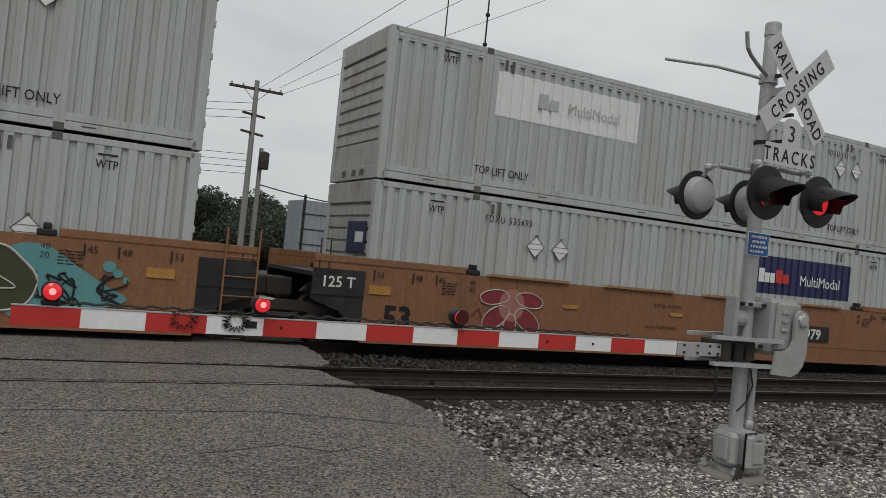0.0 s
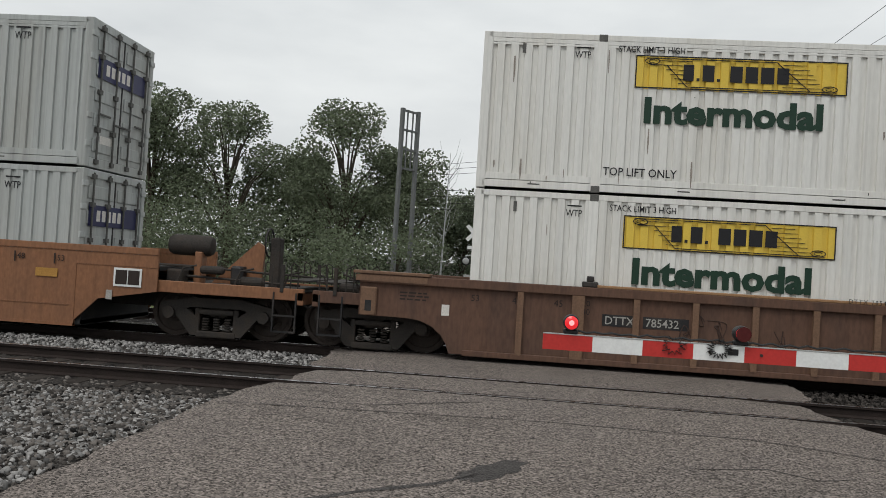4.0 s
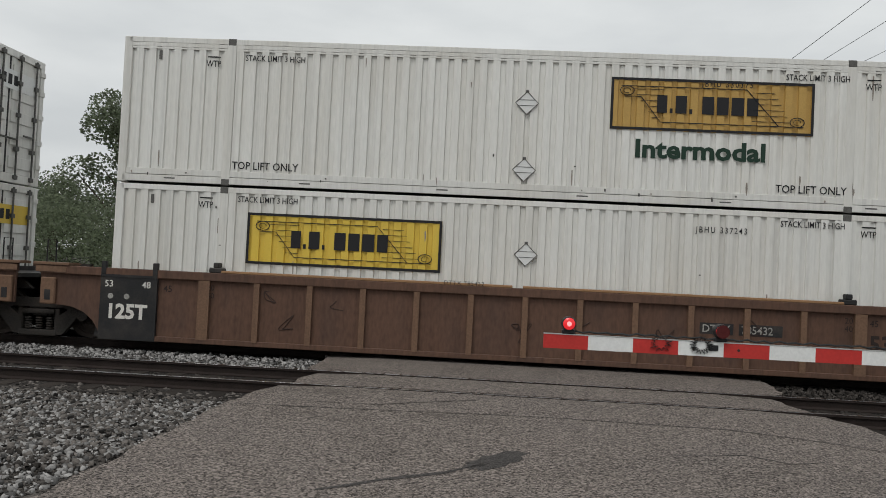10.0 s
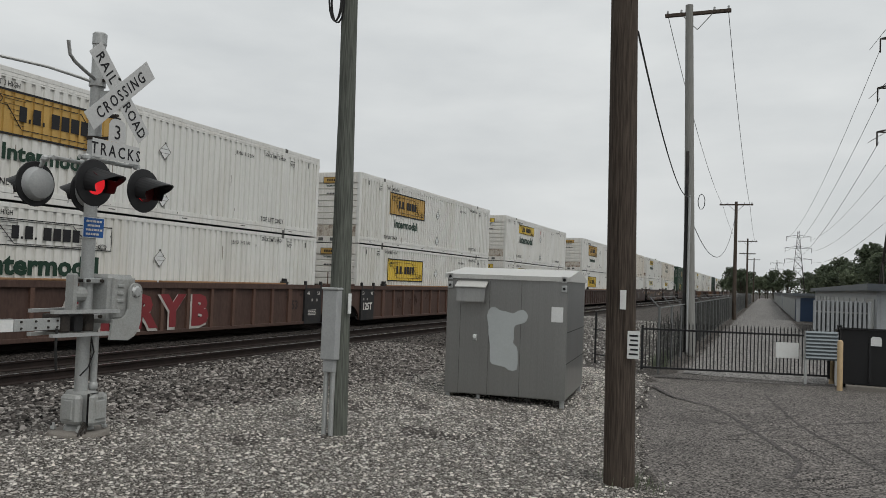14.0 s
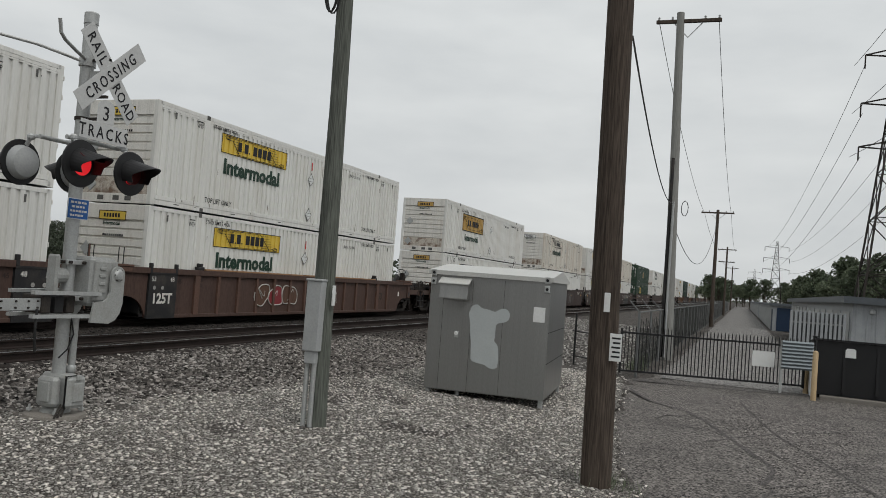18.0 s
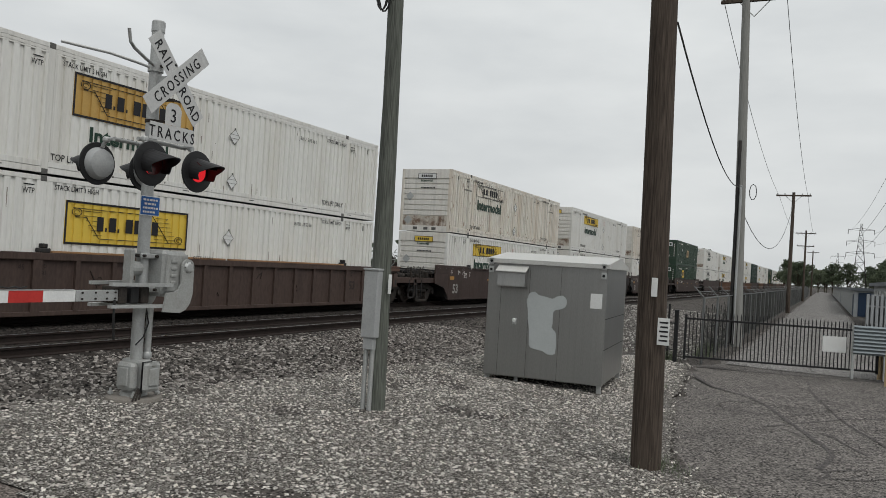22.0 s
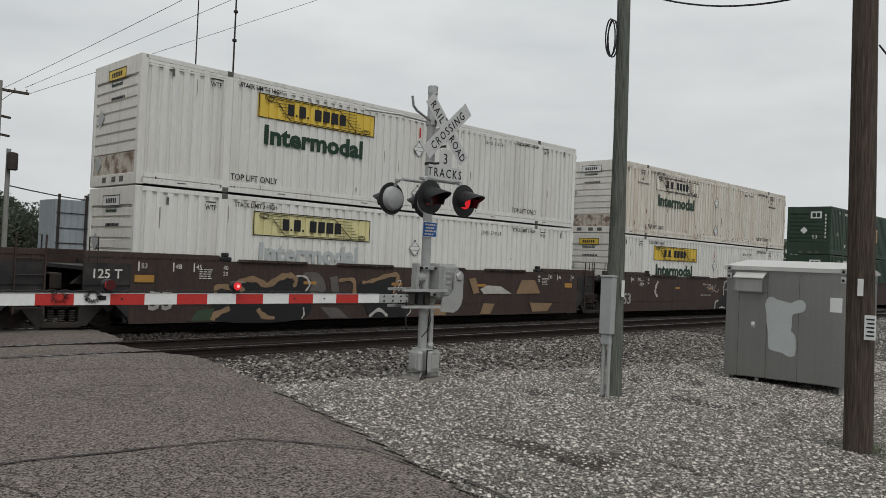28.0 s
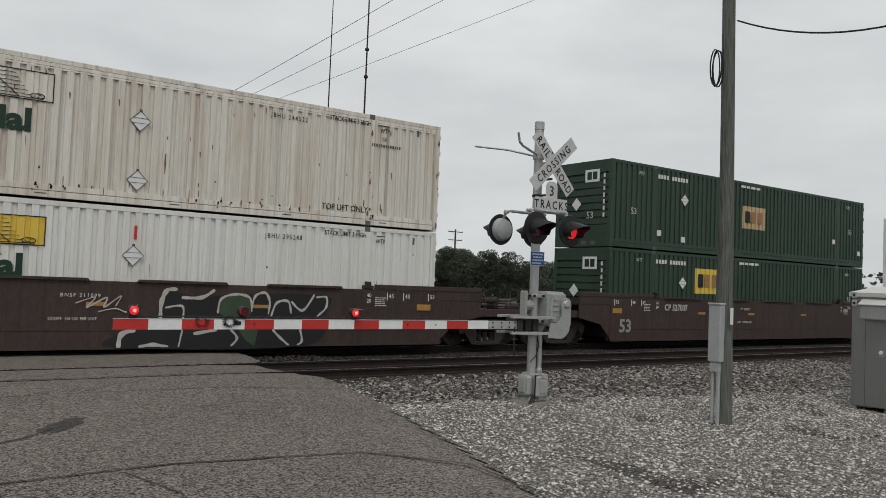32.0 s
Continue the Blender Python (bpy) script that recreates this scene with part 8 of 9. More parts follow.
for k in range(52):
    x = 15.2 + 3.05 * k
    g = -0.32
    part("fence_post", post_d, SHADOWWALL, fence, at=pose(x, -4.75, g))
    part("slat_panel", slat_d if k > 1 else thin_d, SLAT, fence, at=pose(x, -4.75, g))
    part("fence_rail", rail_d, SHADOWWALL, fence, at=pose(x, -4.75, g))
    part("barbed_wire", wire_d, GALV, fence, at=pose(x, -4.75, g))
fb = thing("return_fence", "short dark mesh fence beside the gate post", "fence", at=pose(14.3, -4.15, -0.3))
for k in range(3):
    part("fence_post", Mesh().rod([(0.3 + 0.5 * k, 0.2 + 0.5 * k, -0.3), (0.3 + 0.5 * k, 0.2 + 0.5 * k, 1.5)], 0.03, 8), FENCE, fb)
part("rail", Mesh().rod([(0, 0, 1.0), (1.4, 1.3, 1.0)], 0.02, 6).rod([(0, 0, 0.3), (1.4, 1.3, 0.3)], 0.02, 6), FENCE, fb)

# storage sheds
def shed(x0, x1, y0, y1, h, label, doors, blue_end=False):
    s = thing("storage_shed", label, "storage shed", "storage sheds", at=pose(0, 0, -0.42))
    part("wall", Mesh().box(x0, x1, y0, y1, 0, h - 0.12), SHEDWALL, s)
    part("roof", Mesh().prism([(x0 - 0.25, h - 0.12), (x1 + 0.25, h - 0.12), (x1 + 0.25, h + 0.02), (x0 - 0.25, h + 0.02)], y0 - 0.3, y1 + 0.3, "y"), SHEDROOF, s)
    part("fascia", Mesh().box(x0 - 0.27, x1 + 0.27, y1 + 0.3, y1 + 0.33, h - 0.2, h + 0.04), SHEDROOF, s)
    part("fascia", Mesh().box(x0 - 0.3, x0 - 0.272, y0 - 0.3, y1 + 0.33, h - 0.2, h + 0.04), SHEDROOF, s)
    n = doors
    for k in range(n):
        a = x0 + 0.6 + (x1 - x0 - 1.0) * k / n
        d = part("shutter_door", Mesh().box(a, a + (x1 - x0) / n * 0.72, y1 + 0.004, y1 + 0.03, 0.02, h - 0.5), SHEDBLUE if k == 0 and blue_end else GALV, s)
    for k in range(int((y1 - y0) / 0.3)):
        part("wall_rib", Mesh().box(x0 - 0.02, x0, y0 + 0.3 * k, y0 + 0.3 * k + 0.05, 0.05, h - 0.2), SHEDWALL, s)
    return s


a = shed(24.0, 60, -19, -11.0, 2.75, "long low grey metal storage shed with shutters", 12)
part("end_door", Mesh().box(23.95, 23.985, -13.5, -12.4, 0.05, 2.1), GLASS, a, "dark end door")
part("wall_lamp", Mesh().lathe([(0.02, -0.1), (0.1, -0.05), (0.1, 0.05), (0.02, 0.1)], (23.9, -11.6, 2.3), "z", 10), LAMPBACK, a)
b = shed(66, 120, -16, -9.9, 2.35, "long grey storage shed with a blue end door", 18, True)
part("end_door", Mesh().box(65.95, 65.985, -12.4, -10.2, 0.05, 2.0), SHEDBLUE, b, "dark blue end shutter")
shed(126, 240, -16, -9.9, 2.35, "distant low grey storage shed", 20)
bars_ = thing("picket_screen", "row of pale upright metal pickets across the end of the shed", "fence", at=pose(23.9, -9.0, -0.4))
pk = Mesh().box(-0.03, 0.03, -0.045, 0.045, 0.0, 2.14, 0.004).data("screen_picket", SHEDWALL)
for k in range(13):
    part("screen_picket", pk, SHEDWALL, bars_, at=pose(0, -0.05 - 0.142 * k, 0))
part("screen_backing", Mesh().box(0.12, 0.16, -1.8, 0, 0.05, 2.1), SHADOWWALL, bars_, "dark backing behind the pickets")
for z in (0.3, 1.7):
    part("screen_rail", Mesh().box(0.032, 0.118, -1.8, 0, z, z + 0.06), GALV, bars_)


# lattice towers with their lines
def lattice_tower(x, y, h, half, label, arms):
    t = thing("lattice_tower", label, "transmission tower", "lattice towers", at=pose(x, y, -0.4))
    lv = [0, 0.16, 0.32, 0.46, 0.58, 0.68, 0.76, 0.84, 0.92, 1.0]
    wd = lambda q: half * (1 - q) ** 1.15 + half * 0.13
    cs = ((-1, -1), (1, -1), (1, 1), (-1, 1))
    for cx, cy in cs:
        part("leg", Mesh().rod([(cx * wd(q), cy * wd(q), h * q) for q in lv], half * 0.045, 4, half * 0.03), TRUCK, t)
    br = Mesh()
    for a, b in zip(lv, lv[1:]):
        for (ax, ay), (bx, by) in zip(cs, cs[1:] + cs[:1]):
            br.rod([(ax * wd(a), ay * wd(a), h * a), (bx * wd(b), by * wd(b), h * b)], half * 0.022, 4)
            br.rod([(bx * wd(a), by * wd(a), h * a), (ax * wd(b), ay * wd(b), h * b)], half * 0.022, 4)
            br.rod([(ax * wd(b), ay * wd(b), h * b), (bx * wd(b), by * wd(b), h * b)], half * 0.02, 4)
    part("bracing", br, TRUCK, t)
    for z, ln in arms:
        am = Mesh()
        for s in (-1, 1):
            am.rod([(0, 0, z + h * 0.025), (0, s * ln, z)], half * 0.03, 4)
            am.rod([(0, 0, z - h * 0.01), (0, s * ln, z)], half * 0.03, 4)
            am.rod([(0, s * ln, z), (0, s * ln, z - 1.6)], 0.09, 6)
        part("cross_arm", am, TRUCK, t)
    return t


lattice_tower(95, -23.6, 40, 3.6, "tall dark steel lattice power tower", [(32, 4.4), (26.3, 4.6), (21.2, 4.6)])
lattice_tower(300, -18.2, 24.5, 2.3, "distant steel lattice power tower", [(22.5, 4.0), (18.5, 4.3), (14.5, 4.4)])
lattice_tower(560, -14.5, 24, 2.3, "far steel lattice power tower", [(22, 4.0), (18, 4.3), (14, 4.4)])
for z1, z2 in ((30.4, 21.0), (24.7, 17.0), (19.6, 13.0)):
    cable([(95, -19.2, z1), (300, -14.0, z2)], 0.03, "power line between lattice towers", 4.0)
    cable([(95, -28, z1), (300, -22.4, z2)], 0.03, "power line between lattice towers", 4.0)
    cable([(95, -18.1, z1), (-60, -24, z1 + 2)], 0.03, "power line from the lattice tower", 4.0)
# ---- trees and things beyond the tracks ----
def leaf_cloud(ms, rng, cx, cy, cz, rx, ry, rz, count, size):
    """Leaf sprays on the outer part of a lumpy ellipsoid."""
    for k in range(count):
        while True:
            u = Vector((rng.uniform(-1, 1), rng.uniform(-1, 1), rng.uniform(-1, 1)))
            if 0.25 < u.length < 1:
                break
        u = u.normalized() * (0.55 + 0.45 * rng.random() ** 0.6)
        p = Vector((cx + u.x * rx, cy + u.y * ry, cz + u.z * rz))
        a = Vector((rng.gauss(0, 1), rng.gauss(0, 1), rng.gauss(0, 0.6))).normalized()
        b = a.cross(Vector((rng.gauss(0, 1), rng.gauss(0, 1), rng.gauss(0, 1)))).normalized()
        s = size * rng.uniform(0.5, 1.3)
        c = a.cross(b) * s * 0.25
        q = [p - a * s, p + b * s * 0.6 + c, p + a * s, p - b * s * 0.55 - c]
        i = len(ms.v)
        ms.v += [tuple(v) for v in q]
        ms.f += [(i, i + 1, i + 2), (i, i + 2, i + 3)]


def raw_data(name, ms, mat):
    me = bpy.data.meshes.new(name)
    me.from_pydata(ms.v, [], ms.f)
    me.materials.append(mat)
    return me


def tree_data(seed, height, spread, leaves, size, mat):
    rng = random.Random(seed)
    wood, crown = Mesh(), Mesh()
    trunk = [(0.1 * rng.uniform(-1, 1) * k, 0.1 * rng.uniform(-1, 1) * k, height * 0.75 * k / 5) for k in range(6)]
    wood.rod(trunk, height * 0.022, 9, height * 0.006)
    clumps = []
    for k in range(22):
        q = rng.uniform(0.28, 1.0)
        base = Vector(trunk[min(5, int(q * 4))])
        w = rng.uniform(0, 6.283)
        reach = spread * (1.0 - 0.55 * abs(q - 0.5) * 1.6) * rng.uniform(0.35, 0.95)
        tip = Vector((base.x + reach * math.cos(w), base.y + reach * math.sin(w), height * (0.24 + 0.68 * q)))
        mid = base.lerp(tip, 0.5) + Vector((0, 0, 0.06 * height))
        wood.rod([base, mid, tip], height * 0.007, 5, height * 0.002)
        clumps.append((tip, rng.uniform(0.16, 0.3) * spread + 0.25))
    clumps.append((Vector((trunk[-1][0], trunk[-1][1], height * 0.9)), spread * 0.3))
    per = leaves // len(clumps)
    for c, r in clumps:
        leaf_cloud(crown, rng, c.x, c.y, c.z, r * 1.25, r * 1.25, r, per, size)
    return wood.data("trunk", BARK), raw_data("crown", crown, mat)


VARIETY = [tree_data(21, 11.5, 3.6, 1900, 0.34, LEAF), tree_data(22, 9.5, 3.0, 1600, 0.34, LEAF2), tree_data(23, 12, 3.4, 1900, 0.35, LEAF), tree_data(24, 8, 3.4, 1600, 0.33, LEAF2)]
MIDDLE = [tree_data(25, 11.5, 3.6, 6500, 0.16, LEAF3), tree_data(26, 9.5, 3.0, 5500, 0.16, LEAF3), tree_data(27, 12, 3.4, 6500, 0.16, LEAF3), tree_data(28, 8, 3.4, 5500, 0.15, LEAF3)]
FINE = [tree_data(21, 11.5, 3.6, 12500, 0.105, LEAF2), tree_data(22, 9.5, 3.0, 10500, 0.105, LEAF2), tree_data(23, 12, 3.6, 12500, 0.11, LEAF2), tree_data(24, 8, 3.4, 10500, 0.105, LEAF2)]


def tree(kind, x, y, scale, turn, label="leafy green tree behind the tracks", z=-0.2, kinds=None):
    t = thing("tree", label, "tree", "trees", at=pose(x, y, z, 0, 0, turn) @ Matrix.Scale(scale, 4))
    data = (kinds or VARIETY)[kind]
    part("trunk", data[0], BARK, t)
    part("crown", data[1], LEAF, t)
    return t


for kind, x, y, s, turn in ((0, -17.8, 42, 1.05, 10), (1, -14.2, 43, 0.98, 80), (2, -30.3, 42, 1.06, 40), (0, -25.4, 43, 1.04, 200), (3, -36, 44, 0.9, 20), (1, -21.6, 47, 0.95, 150),
                            (3, -6.4, 52, 0.7, 130), (1, -10.5, 50, 0.75, 30), (3, -3.0, 60, 0.72, 10), (1, -44, 46, 1.0, 70), (2, -52, 46, 1.0, 170)):
    tree(kind, x, y, s, turn, kinds=FINE)
# woods rising behind the brick house in the hollow
r8 = random.Random(88)
for k in range(15):
    x = -4.5 + k * 1.9 + r8.uniform(-0.6, 0.6)
    kind = k % 4
    top = 12.4 + 1.8 * math.sin(k * 1.7) + r8.uniform(-1.0, 1.0)
    tree(kind, x, 93 + (k % 3) * 4 + r8.uniform(-1, 1), top / (11.5, 9.5, 12, 8)[kind], r8.uniform(0, 360), "tall dark green tree behind the brick house", -4.5 if x > -1 else -0.3, MIDDLE)
house = thing("brick_house", "two-storey red brick house with a pale hipped roof", "house", at=pose(3.1, 80, -4.5))
BRICK = material("house_red_brick", (0.17, 0.075, 0.055), 0.85, vary=0.2, scale=3, fine=20, second=(0.11, 0.055, 0.045), amount=0.6)
ROOFING = material("house_pale_shingle", (0.27, 0.26, 0.25), 0.85, vary=0.2, scale=4, fine=30)
part("wall", Mesh().box(0, 7.4, 0, 7, 0, 4.35), BRICK, house)
part("roof", Mesh().add([(-0.4, -0.4, 4.3), (7.8, -0.4, 4.3), (7.8, 7.4, 4.3), (-0.4, 7.4, 4.3), (3.2, 3.5, 6.1), (4.2, 3.5, 6.1)], [(0, 1, 5, 4), (1, 2, 5), (2, 3, 4, 5), (3, 0, 4), (3, 2, 1, 0)]), ROOFING, house)
part("chimney", Mesh().box(5.0, 5.6, 3.2, 3.8, 5.0, 6.7), BRICK, house)
for wx in (0.8, 3.2, 5.6):
    for wz in (0.9, 2.75):
        w_ = part("window", Mesh().box(wx, wx + 1.0, -0.06, -0.01, wz, wz + 1.25), SIGNWHITE, house)
        part("pane", Mesh().box(wx + 0.12, wx + 0.88, -0.075, -0.062, wz + 0.12, wz + 1.13), GLASS, w_)
rt = random.Random(31)
for k in range(26):
    x = 20 + k * 3.4 + rt.uniform(-1, 1)
    top = 8.2 + 2.0 * math.sin(x * 0.16 - 4.6) if x < 62 else 6.3
    kind = k % 4
    tree(kind, x, 88 + rt.uniform(-6, 8), top / (11.5, 9.5, 12, 8)[kind], rt.uniform(0, 360), "distant dark green tree beyond the yard", kinds=MIDDLE)
for k in range(4):
    tree(k % 4, 33 + 2.2 * k, 84 + rt.uniform(-2, 2), (7.6 + 0.5 * k) / (11.5, 9.5, 12, 8)[k % 4], rt.uniform(0, 360), "leafy dark green tree beyond the yard", kinds=MIDDLE)
for k in range(9):
    tree(k % 4, 52 + 2.3 * k + rt.uniform(-0.8, 0.8), 80 + rt.uniform(-3, 3), (7.0 if k < 7 else 5.6) / (11.5, 9.5, 12, 8)[k % 4], rt.uniform(0, 360), "leafy dark green tree beyond the yard", kinds=MIDDLE)
for k in range(26):
    x = 112 + k * 17 + rt.uniform(-4, 4)
    tree(k % 4, x, 26 + rt.uniform(0, 24), rt.uniform(0.75, 1.2), rt.uniform(0, 360), "distant tree beside the tracks")
for k in range(30):
    x = 150 + k * 13 + rt.uniform(-4, 4)
    tree(k % 4, x, -32 - 5 * rt.random() + 0.1 * k, rt.uniform(1.05, 1.4), rt.uniform(0, 360), "dark green tree behind the storage sheds")
for k in range(10):
    tree(k % 4, 170 + 14 * k, -2.2 + rt.uniform(-1, 2.5), rt.uniform(0.4, 0.65), rt.uniform(0, 360), "leafy tree beside the distant fence")

for k in range(12):
    tree(k % 4, 262 + 7 * (k % 5) + rt.uniform(-2, 2), -13.5 + 2.6 * k * 0.62 + rt.uniform(-0.8, 0.8), rt.uniform(0.55, 0.85), rt.uniform(0, 360), "dark tree where the drive ends")
# hedge of bushes and undergrowth
ms = Mesh()
rb = random.Random(41)
for k in range(420):
    x = rb.uniform(-60, 14)
    d = rb.random()
    if x > -3:
        continue
    y = 25 + 18 * d if x < -11.5 else 60 + 10 * d
    top = (3.8 + 2.8 * d) * (1 + 0.14 * math.sin(x * 0.9))
    r = rb.uniform(0.8, 1.7)
    leaf_cloud(ms, rb, x, y, rb.uniform(0.25, 1.0) * (top - r * 0.6), r * 1.3, r, r * 0.8, 320, 0.085)
back_row = Mesh()
for k in range(230):
    x = rb.uniform(-64, -9)
    r = rb.uniform(1.1, 2.0)
    leaf_cloud(back_row, rb, x, rb.uniform(47, 56), rb.uniform(0.4, 6.2 + 0.8 * math.sin(x * 0.7)), r * 1.3, r, r, 300, 0.13)
tagged(new("thicket", raw_data("thicket", back_row, LEAF)), "dark green thicket behind the bushes", "bushes", kind="stuff")
tagged(new("bushes", raw_data("bushes", ms, LEAF2)), "dense dark green bushes and undergrowth behind the tracks", "bushes", kind="stuff")
ms = Mesh()
for k in range(300):
    x = rb.uniform(14, 100)
    r = rb.uniform(1.5, 3)
    leaf_cloud(ms, rb, x, rb.uniform(78, 96), rb.uniform(0.4, 4.6 if x < 73 else 3.2), r * 1.4, r, r * 0.9, 360, 0.17)
for k in range(150):
    x = rb.uniform(-6, 26)
    r = rb.uniform(1.2, 2.4)
    leaf_cloud(ms, rb, x, rb.uniform(88, 100), rb.uniform(-3.5, 5.5), r * 1.4, r, r, 260, 0.15)
for k in range(160):
    x = rb.uniform(100, 600)
    r = rb.uniform(2, 4)
    leaf_cloud(ms, rb, x, rb.uniform(45, 60), rb.uniform(0.5, 4), r * 2.2, r, r, 50, 0.55)
for k in range(140):
    x = rb.uniform(120, 560)
    r = rb.uniform(2.5, 4.5)
    leaf_cloud(ms, rb, x, -33 - rb.uniform(0, 9), rb.uniform(0.5, 8.5), r * 1.8, r, r, 70, 0.5)
for k in range(60):
    r = rb.uniform(4, 7)
    leaf_cloud(ms, rb, 640 + rb.uniform(-10, 40), rb.uniform(-80, 80), rb.uniform(1, 6), r, r * 2, r, 60, 0.9)
tagged(new("woods", raw_data("woods", ms, LEAF3)), "distant dark green woods and undergrowth", "woods", kind="stuff")
grass = Mesh()
grass.add([(-70, 15.6, -0.03), (-11.8, 15.6, -0.03), (-12.5, 70, -0.03), (-70, 70, -0.03)], [(0, 1, 2, 3)])
tagged(part("grass", grass, GRASS), "rough grass strip behind the tracks", "grass", kind="structure")

# bare twiggy tree
bare = thing("bare_tree", "bare grey dead tree among the bushes", "tree", at=pose(-11.2, 40, 0))
tw, rw = Mesh(), random.Random(5)
tw.rod([(0, 0, 0), (0.1, 0, 4), (0.2, 0, 8.4)], 0.07, 6, 0.015)
for k in range(16):
    z = rw.uniform(3.5, 7.6)
    w = rw.uniform(0, 6.28)
    tw.rod([(0.15, 0, z), (0.15 + 0.6 * math.cos(w), 0.6 * math.sin(w), z + 0.7), (0.15 + 0.9 * math.cos(w), 0.9 * math.sin(w), z + 1.6)], 0.022, 4, 0.006)
part("branch_crown", tw, LAMPBACK, bare)

# poles beyond the tracks
up = arm_pole(2.15, 31, 9.35, 0.16, FARPOLE, "tall wooden utility pole with several crossarms beyond the tracks", [(8.95, 1.25)], "x")
for z, half, turn in ((7.75, 0.7, 30), (6.9, 0.75, 35)):
    part("crossarm", Mesh().box(-half, half, -0.05, 0.05, z + 0.25, z + 0.35, 0.01), POLEBROWN, up, at=pose(0, 0, 0, 0, 0, turn))
tp = wood_pole(2.75, 31.3, -0.3, 6.3, 0.13, 0.1, FARPOLE, "shorter wooden pole carrying a grey transformer")
part("transformer", Mesh().lathe([(0.2, 0), (0.24, 0.03), (0.24, 0.75), (0.2, 0.8), (0.08, 0.84)], (0.1, -0.25, 5.6), "z", 16), TRUCK, tp, "dark transformer drum", smooth=True)
an = wood_pole(8.0, 24, -0.3, 9.4, 0.14, 0.1, FARPOLE, "grey pole with a thin antenna on top")
part("antenna", Mesh().rod([(0.12, 0, 9.2), (0.12, 0, 16)], 0.035, 6, 0.02), TRUCK, an)
part("antenna_bracket", Mesh().box(-0.02, 0.16, -0.05, 0.05, 9.3, 9.5), GALV, an)
wood_pole(8.75, 24.2, -0.3, 5.1, 0.09, 0.08, POLEBROWN, "short dark post beyond the tracks")
ant = thing("radio_mast", "slender dark radio mast with stacked sections", "antenna", at=pose(21.9, 45, -0.2))
part("mast", Mesh().rod([(0, 0, 0), (0, 0, 13.2)], 0.13, 8, 0.1), TRUCK, ant)
part("whip", Mesh().rod([(0, 0, 13.2), (0, 0, 28)], 0.075, 6, 0.05), TRUCK, ant)
for z in (13.2, 18.3, 20.5):
    part("joint", Mesh().lathe([(0.1, -0.12), (0.17, -0.08), (0.17, 0.08), (0.1, 0.12)], (0, 0, z), "z", 8), TRUCK, ant)
for p, q in (((2.2, 31, 8.95), (8.0, -5, 15)), ((3.2, 31, 9.2), (28, -5, 27)), ((3.3, 31, 8.9), (58, -5, 39))):
    cable([p, q], 0.010, "overhead line crossing above the tracks", 0.25)
for k in range(3):
    cable([(-70, 92 + 2 * k, 9.0 + 0.5 * k), (2.15, 31, 7.6 + 0.35 * k)], 0.012, "thin overhead line along the far road", 0.8)
for k in range(4):
    cable([(-40, 58, 6.6 + 0.55 * k), (2.15, 31, 5.0 + 0.3 * k)], 0.012, "thin overhead line before the trees", 0.6)
cable([(2.75, 31.3, 4.6), (21.9, 45, 6.2)], 0.03, "black cable sagging between yard poles", 0.8)
wood_pole(-7.75, 40, -0.2, 6.5, 0.13, 0.1, POLEWOOD, "wooden roadside pole before the trees")
fp2 = wood_pole(-5.3, 42.5, -0.2, 5.5, 0.11, 0.09, POLEWOOD, "roadside pole with a grey drum")
part("transformer", Mesh().lathe([(0.2, 0), (0.22, 0.03), (0.22, 0.5), (0.1, 0.55)], (0.25, 0, 3.9), "z", 12), LAMPBACK, fp2)
for x, y, h in ((-2.3, 36, 3.4), (0.0, 37, 3.3)):
    sl_ = thing("street_lamp", "thin grey lamp post with a short arm", "street lamp", "street lamps", at=pose(x, y, -0.1))
    part("post", Mesh().rod([(0, 0, 0), (0, 0, h)], 0.05, 8, 0.035), GALV, sl_)
    part("arm", Mesh().rod([(0, 0, h - 0.05), (0.3, 0, h + 0.12), (0.75, 0, h + 0.16)], 0.025, 6), GALV, sl_)
    part("lamp", Mesh().box(0.6, 1.0, -0.07, 0.07, h + 0.12, h + 0.2, 0.02), LAMPBACK, sl_)
for x in (64.5, 120):
    arm_pole(x, 90, 10.3, 0.18, POLEBROWN, "distant dark utility pole with two crossarms", [(9.9, 1.4), (8.6, 1.3)], "x")

# crossing signal on the far side of the tracks
fs_ = thing("far_crossing_signal", "far crossing signal with a white crossbuck and red lamp", "crossing signal", at=pose(-9.3, 40, -0.1))
part("mast", Mesh().rod([(0, 0, 0), (0, 0, 4.4)], 0.065, 12), GALV, fs_, smooth=True)
for turn in (-45, 45):
    part("blade", Mesh().box(-0.61, 0.61, -0.003, 0.003, -0.115, 0.115), SIGNWHITE, fs_, at=pose(0, -0.1 - 0.01 * (turn > 0), 3.82, 0, turn, 0))
part("tracks_plate", Mesh().box(-0.36, 0.36, -0.11, -0.1, 2.86, 3.06), SIGNWHITE, fs_)
part("cross_arm", Mesh().rod([(-0.4, 0, 2.48), (0.4, 0, 2.48)], 0.03, 8), GALV, fs_)
signal_head(fs_, -0.4, -0.2, 2.15, 1, LAMPOFF)
signal_head(fs_, 0.4, -0.2, 2.15, -1, LAMPRED)
part("gate_mechanism", Mesh().box(-0.5, -0.1, -0.2, 0.25, 0.75, 1.35, 0.03), CAST, fs_)
part("junction_base", Mesh().box(-0.2, 0.2, -0.2, 0.2, 0.0, 0.45, 0.03), CAST, fs_)

